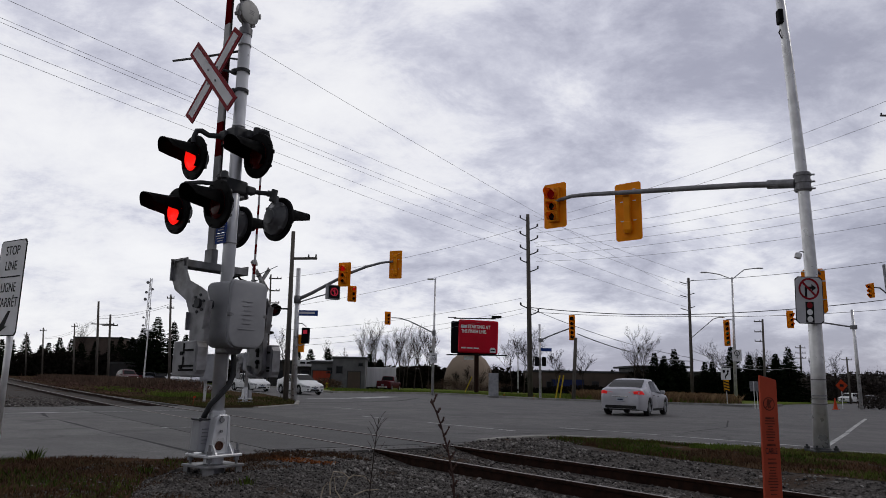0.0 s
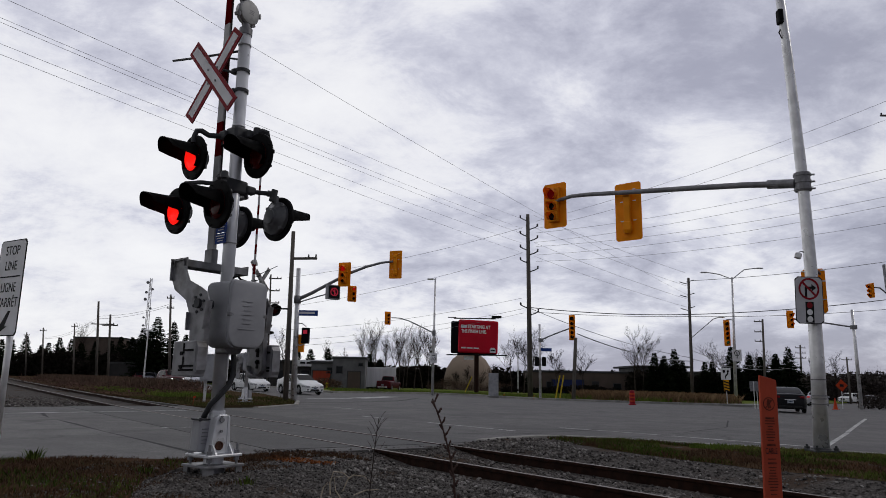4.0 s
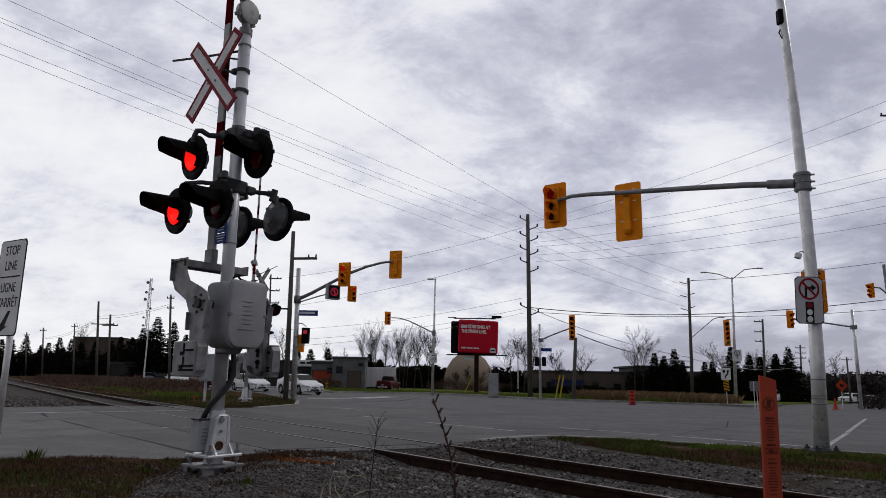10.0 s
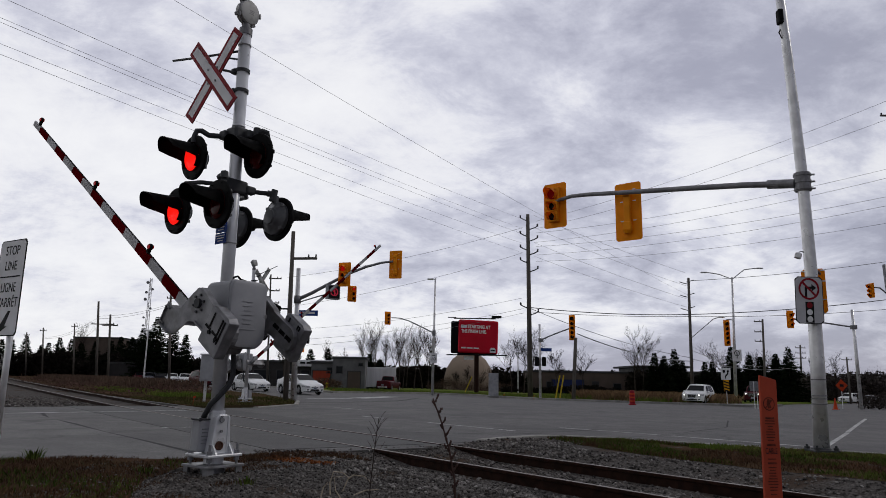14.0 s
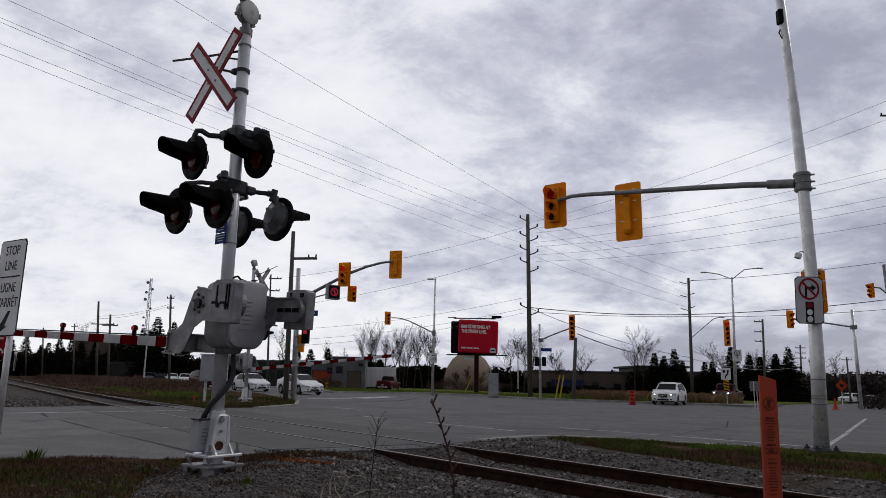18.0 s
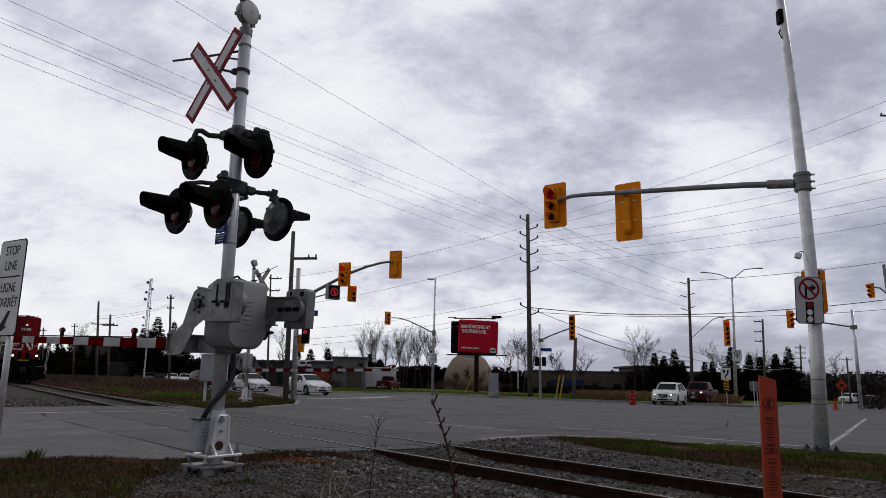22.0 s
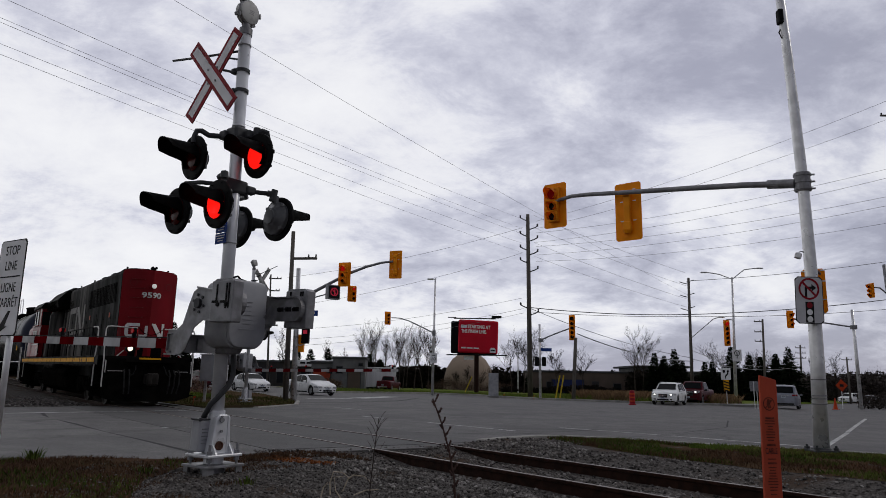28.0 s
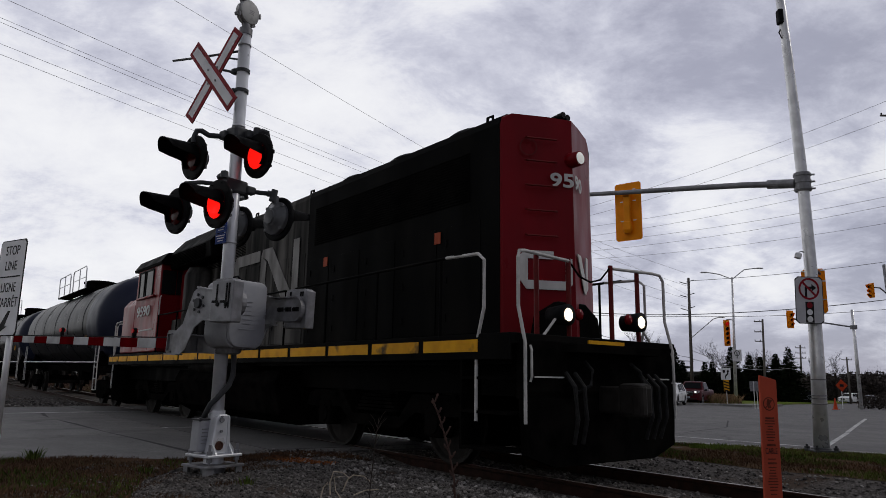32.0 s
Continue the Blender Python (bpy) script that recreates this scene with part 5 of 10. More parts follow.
def build_loco():
    lo = thing("locomotive", pose(0, 0, 0), "red and black diesel freight locomotive running long hood first", "locomotive")
    # long hood
    prof = [(-0.86, 1.58), (-0.87, 4.26), (-0.84, 4.36), (-0.74, 4.42), (-0.30, 4.46), (0.30, 4.46), (0.74, 4.42), (0.84, 4.36), (0.87, 4.26), (0.86, 1.58)]

    def hood(x0, x1, name, material, grow=0.0, label=""):
        bm = B()
        o = [(y * (1 + grow / 0.86), z + (grow * 0.6 if z > 2 else 0)) for y, z in prof]
        prism(bm, o, x0, x1, "x")
        return part(name, bm, material, lo, label)

    hb = hood(-12.0, -5.05, "engine_hood", M["loco_grey"], 0.0, "sooty black and grey engine hood")
    hr = hood(-5.05, -0.04, "radiator_hood", M["loco_black"], 0.012, "black radiator section of the hood")
    # nose end with a ridge down the middle
    RIDGE = 0.42
    bm = B()
    base = [(y, z) for y, z in prof]
    ring0 = [bm.verts.new((-0.04, y, z)) for y, z in base]
    ring1 = [bm.verts.new((0.0 + RIDGE * (1 - abs(y) / 0.87) - (0.03 if z > 4.2 else 0.0), y * 0.985, min(z, 4.42))) for y, z in base]
    mid_lo, mid_hi = bm.verts.new((RIDGE, 0, 1.58)), bm.verts.new((RIDGE - 0.03, 0, 4.40))
    for i in range(len(base) - 1):
        bm.faces.new((ring0[i], ring0[i + 1], ring1[i + 1], ring1[i]))
    h5 = len(base) // 2
    bm.faces.new(ring1[:h5] + [mid_hi, mid_lo])
    bm.faces.new([mid_lo, mid_hi] + ring1[h5:])
    bmesh.ops.recalc_face_normals(bm, faces=bm.faces[:])
    ne = part("hood_end", bm, M["loco_red"], lo, "red hood end with a central ridge")
    # louvred radiator grilles
    for sy in (-1, 1):
        bm = B()
        for k in range(18):
            box(bm, -2.7, sy * 0.885, 3.36 + 0.038 * k, 4.2, 0.012, 0.016)
        part("radiator_grille", bm, M["under"], hr)
        for x0, w in ((-0.75, 0.8), (-1.7, 0.9), (-2.7, 0.9), (-3.7, 0.9), (-4.6, 0.75)):
            bm = B()
            box(bm, x0, sy * 0.878, 2.35, w * 0.92, 0.012, 1.45, 0.005)
            for zz in (1.85, 2.35, 2.85):
                box(bm, x0 - w * 0.40, sy * 0.888, zz, 0.04, 0.012, 0.10)
            part("hood_door", bm, M["loco_black"], hr)
        for k in range(10):
            bm = B()
            x0 = -5.45 - 0.66 * k
            box(bm, x0, sy * 0.868, 2.45, 0.60, 0.014, 1.62, 0.006)
            for zz in (1.95, 2.45, 2.95):
                box(bm, x0 - 0.26, sy * 0.880, zz, 0.03, 0.014, 0.09)
            part("engine_door", bm, M["loco_grey"], hb)
        bm = B()
        for k in range(12):
            box(bm, -9.2, sy * 0.868, 3.50 + 0.035 * k, 2.6, 0.012, 0.014)
        part("intake_grille", bm, M["under"], hb)
    for x0, z0 in ((-1.25, 2.95), (-4.35, 3.0)):
        bm = B()
        box(bm, x0, -0.892, z0, 0.13, 0.006, 0.16)
        part("orange_placard", bm, M["orange_plate"], hr)
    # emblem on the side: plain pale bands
    def slab(pts):
        bm = B()
        prism(bm, pts, -0.892, -0.884, "y")
        part("emblem_band", bm, M["emblem"], hb, "worn pale emblem band")

    slab([(-8.38, 2.62), (-8.14, 2.55), (-8.14, 3.40), (-8.38, 3.44)])
    slab([(-8.38, 3.44), (-8.30, 3.56), (-7.08, 3.56), (-7.08, 3.33), (-8.14, 3.33)])
    slab([(-8.38, 2.62), (-8.30, 2.46), (-7.20, 2.46), (-7.20, 2.70), (-8.14, 2.70)])
    slab([(-7.02, 2.46), (-6.77, 2.46), (-6.77, 3.30), (-7.02, 3.44)])
    slab([(-7.02, 3.44), (-6.94, 3.56), (-6.52, 3.56), (-5.66, 2.62), (-5.80, 2.46), (-5.98, 2.46), (-6.70, 3.30)])
    slab([(-5.60, 2.60), (-5.36, 2.50), (-5.36, 3.58), (-5.60, 3.58)])
    for k in range(8):
        bm = B()
        box(bm, -8.3 + 0.30 * k, -0.888, 2.10 + 0.03 * (k % 2), 0.17, 0.008, 0.15)
        part("print_bar", bm, M["emblem"], hb)
    # emblem on the end, split at the ridge
    SLANT = math.degrees(math.atan2(RIDGE, 0.87))
    for sgn in (-1, 1):
        fr = Matrix.Translation((RIDGE, 0, 0)) @ pose(0, 0, 0, 0, 0, SLANT * sgn)
        bm = B()
        if sgn < 0:
            for pts in ([(-0.75, 2.28), (-0.66, 2.16), (-0.12, 2.16), (-0.05, 2.24), (-0.05, 2.56), (-0.14, 2.56), (-0.14, 2.27), (-0.64, 2.27)],
                        [(-0.75, 2.28), (-0.64, 2.27), (-0.64, 2.54), (-0.30, 2.54), (-0.30, 2.64), (-0.68, 2.64), (-0.75, 2.56)]):
                prism(bm, pts, 0.006, 0.016, "x")
        else:
            for pts in ([(0.06, 2.64), (0.22, 2.64), (0.50, 2.28), (0.50, 2.20), (0.44, 2.16), (0.36, 2.20)], [(0.50, 2.20), (0.58, 2.26), (0.58, 2.66), (0.48, 2.66), (0.48, 2.28)]):
                prism(bm, pts, 0.006, 0.016, "x")
        part("end_emblem", bm, M["loco_white"], ne, at=fr)
        half = "95" if sgn < 0 else "90"
        letters("number", half, 0.25, ne, M["loco_white"], fr @ Matrix.Translation((0.012, sgn * 0.165, 3.56)) @ pose(0, 0, 0, 90, 0, 90), 0.003, 0.32, bold=0.006)
    # grab irons on the end
        if sgn < 0:
            for k, zz in enumerate((4.08, 3.78, 3.46, 3.14, 2.82)):
                bm = B()
                tube(bm, [(0.01, -0.66, zz + 0.02), (0.07, -0.66, zz), (0.07, -0.26, zz), (0.01, -0.26, zz + 0.02)], 0.013, 6)
                part("grab_iron", bm, M["rail_red"], ne, at=fr)
            bm = B()
            ring_mesh(bm, 0.10, 0.12, 0)
            part("class_lamp_ring", bm, M["rail_red"], ne, at=fr @ Matrix.Translation((0.012, -0.62, 3.98)) @ pose(0, 0, 0, 90, 0, 90))
        else:
            bm = B()
            ring_mesh(bm, 0.10, 0.12, 0)
            part("class_lamp_ring", bm, M["rail_red"], ne, at=fr @ Matrix.Translation((0.012, 0.62, 3.90)) @ pose(0, 0, 0, 90, 0, 90))
    bm = B()
    cyl(bm, (0.25, 0, 3.86), (0.53, 0, 3.86), 0.105, 0.095, seg=24)
    hl = part("headlight", bm, M["loco_red"], lo, "round headlight housing", True)
    bm = B()
    lathe(bm, [(0.078, 0.0), (0.05, 0.012), (0.0, 0.016)], seg=18, m=Matrix.Translation((0.532, 0, 3.86)) @ pose(0, 0, 0, 0, 90, 0))
    M["head_lens"] = mat("headlight_lens", (0.75, 0.75, 0.72), None, rough=0.15, glow=0.35)
    part("lens", bm, M["head_lens"], hl, "pale headlight lens", True)
    # roof: fans, exhaust, horn, lifting eyes
    for x0 in (-1.15, -2.65, -4.15):
        bm = B()
        lathe(bm, [(0.66, 4.30), (0.66, 4.50), (0.60, 4.55), (0.15, 4.53), (0.0, 4.53)], seg=28, m=Matrix.Translation((x0, 0, 0)))
        part("radiator_fan", bm, M["loco_black"], lo, "round roof fan housing")
    bm = B()
    box(bm, -7.0, 0, 4.45, 1.0, 0.5, 0.22, 0.03)
    part("exhaust_stack", bm, M["under"], lo)
    bm = B()
    box(bm, -10.4, 0, 4.42, 2.4, 1.5, 0.30, 0.06)
    part("dynamic_brake_hatch", bm, M["loco_black"], lo)
    for x0 in (-0.45, -5.4, -7.9):
        for sy in (-1, 1):
            bm = B()
            tube(bm, [(x0 - 0.06, sy * 0.66, 4.38), (x0 - 0.05, sy * 0.66, 4.53), (x0 + 0.05, sy * 0.66, 4.53), (x0 + 0.06, sy * 0.66, 4.38)], 0.02, 6)
            part("lifting_eye", bm, M["loco_black"], lo)
    bm = B()
    box(bm, 0.16, 0.02, 4.46, 0.10, 0.16, 0.10, 0.02)
    cyl(bm, (0.08, -0.04, 4.50), (0.30, -0.04, 4.50), 0.025, 0.045, seg=10)
    cyl(bm, (0.08, 0.08, 4.50), (0.27, 0.08, 4.50), 0.025, 0.045, seg=10)
    part("horn", bm, M["black"], lo)
    # cab and short nose
    CAB0, CAB1 = -13.60, -11.55
    bm = B()
    cabp = [(-1.50, 1.58), (-1.50, 3.78), (-1.36, 4.0), (-0.7, 4.14), (0.7, 4.14), (1.36, 4.0), (1.50, 3.78), (1.50, 1.58)]
    prism(bm, cabp, CAB0, CAB1, "x", 0.03)
    cab = part("cab", bm, M["loco_red"], lo, "red crew cab")
    bm = B()
    prism(bm, [(y * 1.04, z + 0.02) for y, z in cabp if z > 3.7] + [(1.54, 3.74), (-1.54, 3.74)], CAB0 - 0.18, CAB1 + 0.12, "x")
    part("cab_roof", bm, M["loco_black"], cab, "black cab roof")
    for sy in (-1, 1):
        for x0, w in ((CAB0 + 0.50, 0.46), (CAB0 + 1.16, 0.62)):
            bm = B()
            box(bm, x0, sy * 1.503, 3.34, w, 0.02, 0.66, 0.006)
            pane_ = part("side_window", bm, M["cab_glass"], cab, "cab side window")
            bm = B()
            for dx in (-w / 2, w / 2):
                box(bm, x0 + dx, sy * 1.512, 3.34, 0.04, 0.03, 0.72)
            for dz in (-0.34, 0.34):
                box(bm, x0, sy * 1.512, 3.34 + dz, w + 0.04, 0.03, 0.04)
            part("window_frame", bm, M["loco_black"], pane_)
        bm = B()
        box(bm, CAB0 + 1.0, sy * 1.54, 2.98, 1.5, 0.06, 0.05, 0.01)
        part("arm_rest", bm, M["loco_red"], cab)
        letters("number", "9590", 0.36, cab, M["loco_white"], pose(CAB0 + 0.86, sy * 1.525, 2.62, 90, 0, 0 if sy < 0 else 180), 0.003, 1.12, bold=0.008)
        for dy in (-0.26, 0.26):
            bm = B()
            box(bm, CAB1 + 0.02, sy * (1.12 + dy * 0.7), 3.30, 0.02, 0.34, 0.6, 0.006)
            part("end_window", bm, M["cab_glass"], cab)
        bm = B()
        box(bm, CAB0 + 0.86, sy * 1.508, 2.14, 1.7, 0.014, 0.035)
        box(bm, CAB0 + 0.10, sy * 1.508, 2.02, 0.02, 0.014, 0.26)
        part("side_trim", bm, M["rail_white"], cab)
        bm = B()
        tube(bm, [(CAB1 + 0.03, sy * 1.46, 1.7), (CAB1 + 0.10, sy * 1.50, 1.75), (CAB1 + 0.10, sy * 1.50, 2.9), (CAB1 + 0.03, sy * 1.46, 2.95)], 0.016, 6)
        part("door_grab_rail", bm, M["rail_white"], cab)
    bm = B()
    prism(bm, [(-1.5, 1.58), (-1.5, 2.86), (-1.35, 3.06), (1.35, 3.06), (1.5, 2.86), (1.5, 1.58)], -14.75, CAB0, "x", 0.03)
    part("short_nose", bm, M["loco_red"], lo, "low red nose behind the cab")
    # equipment between the cab and the engine hood, under a wide sooty blower housing
    bm = B()
    box(bm, -11.0, 0, 2.8, 1.10, 2.0, 2.4, 0.05)
    part("electrical_cabinet", bm, M["loco_red"], lo, "red electrical cabinet behind the cab")
    bm = B()
    cyl(bm, (-10.15, -0.98, 1.6), (-10.15, -0.98, 3.35), 0.38, seg=22)
    lathe(bm, [(0.38, 3.35), (0.30, 3.52), (0.0, 3.58)], seg=22, m=Matrix.Translation((-10.15, -0.98, 0)))
    part("filter_drum", bm, M["loco_grey"], lo, "streaked grey filter drum", True)
    bm = B()
    box(bm, -10.7, -1.14, 1.95, 0.5, 0.4, 0.75, 0.03)
    part("battery_box", bm, M["loco_grey"], lo)
    bm = B()
    prism(bm, [(-1.30, 3.62), (-1.34, 3.98), (-0.98, 4.40), (0.98, 4.40), (1.34, 3.98), (1.30, 3.62)], CAB1 + 0.02, -8.75, "x", 0.03)
    bh = part("blower_housing", bm, M["loco_black"], lo, "black blower housing overhanging the walkway")
    for sy in (-1, 1):
        bm = B()
        for k in range(9):
            box(bm, -10.2, sy * 1.335, 3.66 + 0.035 * k, 2.3, 0.03, 0.012)
        part("louvre", bm, M["under"], bh)
    # frame, walkways, yellow edge
    bm = B()
    box(bm, -7.5, 0, 1.50, 16.6, 3.02, 0.12, 0.01)
    box(bm, -7.5, 0, 1.18, 16.3, 1.9, 0.60)
    box(bm, -7.5, 0, 1.34, 16.3, 2.7, 0.22)
    part("walkway_deck", bm, M["loco_black"], lo)
    for sy in (-1, 1):
        bm = B()
        box(bm, -7.5, sy * 1.515, 1.40, 16.6, 0.02, 0.24)
        sill = part("side_sill", bm, M["loco_black"], lo)
        x0 = 0.30
        rr_ = random.Random(5)
        while x0 > -15.4:
            w = rr_.uniform(0.7, 1.15)
            bm = B()
            box(bm, x0 - w / 2, sy * 1.527, 1.43, w, 0.008, 0.135)
            part("yellow_edge_strip", bm, M["loco_yellow"], sill)
            x0 -= w + 0.10
    # end platform, pilot, coupler, steps
    for ex, sg in ((0.80, 1), (-15.85, -1)):
        bm = B()
        box(bm, ex, 0, 1.18, 0.10, 2.78, 0.62, 0.01)
        prism(bm, [(-1.38, 0.95), (1.38, 0.95), (1.33, 0.30), (0.9, 0.16), (-0.9, 0.16), (-1.33, 0.30)], ex - 0.03, ex + 0.05, "x")
        box(bm, ex + sg * 0.12, 0, 1.42, 0.26, 1.5, 0.10, 0.01)
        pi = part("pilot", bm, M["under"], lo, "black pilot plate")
        bm = B()
        box(bm, ex + sg * 0.10, 0, 0.86, 0.5, 0.30, 0.30, 0.04)
        box(bm, ex + sg * 0.42, 0.02, 0.86, 0.26, 0.34, 0.38, 0.06)
        box(bm, ex + sg * 0.56, -0.10, 0.86, 0.14, 0.14, 0.36, 0.04)
        part("coupler", bm, M["wheel_steel"], lo, "knuckle coupler")
        bm = B()
        box(bm, ex + sg * 0.06, 0.0, 1.47, 0.02, 0.66, 0.11)
        part("yellow_plate", bm, M["loco_yellow"], pi)
        for yy in (-0.75, -0.6, 0.6, 0.75, 0.9):
            bm = B()
            tube(bm, [(ex + sg * 0.08, yy, 1.15), (ex + sg * 0.22, yy * 1.02, 1.0), (ex + sg * 0.24, yy, 0.66), (ex + sg * 0.16, yy * 0.96, 0.40)], 0.025, 8)
            part("air_hose", bm, M["rubber"], lo)
        for yy in (-1.0, 1.0):
            bm = B()
            box(bm, ex + sg * 0.07, yy, 1.10, 0.012, 0.46, 0.016)
            part("uncoupling_bar", bm, M["rail_white"], pi)
        for sy in (-1, 1):
            bm = B()
            for zz in (0.34, 0.72, 1.08):
                box(bm, ex - sg * 0.42, sy * 1.36, zz, 0.72, 0.30, 0.03)
            box(bm, ex - sg * 0.80, sy * 1.36, 0.86, 0.03, 0.30, 1.1)
            part("steps", bm, M["under"], lo)
            # white grab rails beside the steps
            xa, xb = ex + sg * 0.06, ex - sg * 0.55
            bm = B()
            tube(bm, [(xa, sy * 1.36, 0.62), (xa, sy * 1.36, 1.45), (xa - sg * 0.10, sy * 1.36, 1.85), (xa - sg * 0.10, sy * 1.36, 2.38), (xa - sg * 0.12, sy * 1.32, 2.46), (xa - sg * 0.16, sy * 1.20, 2.48), (xa - sg * 0.20, sy * 0.42, 2.46)], 0.02, 8)
            part("grab_rail", bm, M["rail_white"], lo, "white bent grab rail")
            bm = B()
            tube(bm, [(xb, sy * 1.50, 0.62), (xb, sy * 1.50, 1.45), (xb + sg * 0.12, sy * 1.50, 1.85), (xb + sg * 0.12, sy * 1.50, 2.38), (xb + sg * 0.02, sy * 1.50, 2.46), (xb - sg * 0.55, sy * 1.50, 2.48)], 0.02, 8)
            part("grab_rail", bm, M["rail_white"], lo, "white bent grab rail")
            for yy in (0.40, 0.95):
                bm = B()
                cyl(bm, (ex - sg * 0.16, sy * yy, 1.55), (ex - sg * 0.16, sy * yy, 2.50), 0.03, seg=8)
                part("stanchion", bm, M["rail_red"], lo)
            # lit ditch lights
            bm = B()
            dy_ = sy * (0.76 if sy * sg > 0 else 0.62)
            cyl(bm, (ex - sg * 0.25, dy_, 1.80), (ex + sg * 0.02, dy_, 1.80), 0.10, 0.125, seg=18)
            dl = part("ditch_light", bm, M["black"], lo, "round ditch light", True)
            bm = B()
            lathe(bm, [(0.075, 0.0), (0.05, 0.012), (0.0, 0.016)], seg=18, m=Matrix.Translation((ex + sg * 0.022, dy_, 1.80)) @ pose(0, 0, 0, 0, 90 * sg, 0))
            part("lens", bm, M["lamp_white"] if sg > 0 else M["head_lens"], dl, "lit white lens", True)
            bm = B()
            lathe(bm, [(0.0, 0.0), (0.07, 0.0), (0.06, 0.03), (0.0, 0.045)], seg=16, m=Matrix.Translation((ex - sg * 0.02, dy_ - sy * 0.22, 1.82)) @ pose(0, 0, 0, 0, 90 * sg, 0))
            part("marker_lamp", bm, M["tail"], lo, "dark red marker lamp", True)
            bm = B()
            tube(bm, [(ex - sg * 0.02, sy * 1.02, 1.52), (ex - sg * 0.02, sy * 0.80, 1.74)], 0.016, 6)
            part("lamp_brace", bm, M["rail_white"], lo)
            bm = B()
            tube(bm, [(ex + sg * 0.075, sy * 1.30, 1.05), (ex + sg * 0.095, sy * 1.30, 1.10), (ex + sg * 0.095, sy * 1.30, 1.38), (ex + sg * 0.075, sy * 1.30, 1.43)], 0.014, 6)
            part("pilot_grab", bm, M["rail_white"], lo)
            bm = B()
            tube(bm, [(ex + sg * 0.08, sy * 0.42, 1.28), (ex + sg * 0.20, sy * 0.44, 1.18), (ex + sg * 0.22, sy * 0.50, 1.02), (ex + sg * 0.12, sy * 0.60, 0.94)], 0.020, 8)
            part("jumper_cable", bm, M["rubber"], lo)
        bm = B()
        tube(bm, [(ex - sg * 0.16, -0.38, 2.46), (ex - sg * 0.16, -0.2, 2.30), (ex - sg * 0.16, 0, 2.25), (ex - sg * 0.16, 0.2, 2.30), (ex - sg * 0.16, 0.38, 2.46)], 0.012, 6)
        part("safety_chain", bm, M["under"], lo)
        bm = B()
        prism(bm, [(-0.55, 1.56), (-0.5, 1.85), (-0.25, 2.02), (0.25, 2.02), (0.5, 1.85), (0.55, 1.56)], ex - 0.62 * sg - 0.18, ex - 0.62 * sg + 0.18, "x", 0.02)
        part("sand_box", bm, M["loco_black"], lo)
    # side handrails
    for sy in (-1, 1):
        bm = B()
        tube(bm, [(0.0, sy * 1.50, 2.48), (-4.2, sy * 1.50, 2.46), (-4.3, sy * 1.48, 2.40)], 0.018, 6)
        tube(bm, [(-4.6, sy * 1.50, 2.46), (-11.5, sy * 1.50, 2.46)], 0.018, 6)
        hrail = part("handrail", bm, M["loco_black"], lo)
        for k in range(9):
            bm = B()
            cyl(bm, (-0.4 - 1.38 * k, sy * 1.50, 1.55), (-0.4 - 1.38 * k, sy * 1.50, 2.47), 0.018, seg=6)
            part("handrail_post", bm, M["loco_black"], hrail)
    # fuel tank, reservoirs, trucks
    bm = B()
    prism(bm, [(-1.35, 1.15), (-1.45, 0.95), (-1.32, 0.42), (-1.0, 0.24), (1.0, 0.24), (1.32, 0.42), (1.45, 0.95), (1.35, 1.15)], -10.0, -4.9, "x", 0.03)
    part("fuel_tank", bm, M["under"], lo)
    for sy in (-1, 1):
        bm = B()
        cyl(bm, (-9.2, sy * 1.28, 1.24), (-5.9, sy * 1.28, 1.24), 0.17, seg=16)
        part("air_reservoir", bm, M["loco_black"], lo, smooth=True)
    loco_truck(lo, -2.35)
    loco_truck(lo, -12.4)
    return lo


def freight_truck(parent, cx):
    bm = B()
    for y in (-1.0, 1.0):
        prism(bm, [(cx - 1.05, 0.58), (cx - 0.85, 0.70), (cx - 0.3, 0.80), (cx + 0.3, 0.80), (cx + 0.85, 0.70), (cx + 1.05, 0.58), (cx + 0.95, 0.40), (cx + 0.6, 0.42), (cx + 0.35, 0.22), (cx - 0.35, 0.22), (cx - 0.6, 0.42), (cx - 0.95, 0.40)], y - 0.07, y + 0.07, "y")
        for k in (-0.16, 0, 0.16):
            cyl(bm, (cx + k, y, 0.28), (cx + k, y, 0.55), 0.07, seg=10)
        for wx in (-0.88, 0.88):
            cyl(bm, (cx + wx, y - 0.12, 0.46), (cx + wx, y + 0.12, 0.46), 0.11, seg=12)
    box(bm, cx, 0, 0.62, 0.4, 2.1, 0.25)
    tr = part("truck_frame", bm, M["under"], parent, "black freight truck side frame")
    for wx in (-0.88, 0.88):
        wheelset(tr, cx + wx, 0.457)


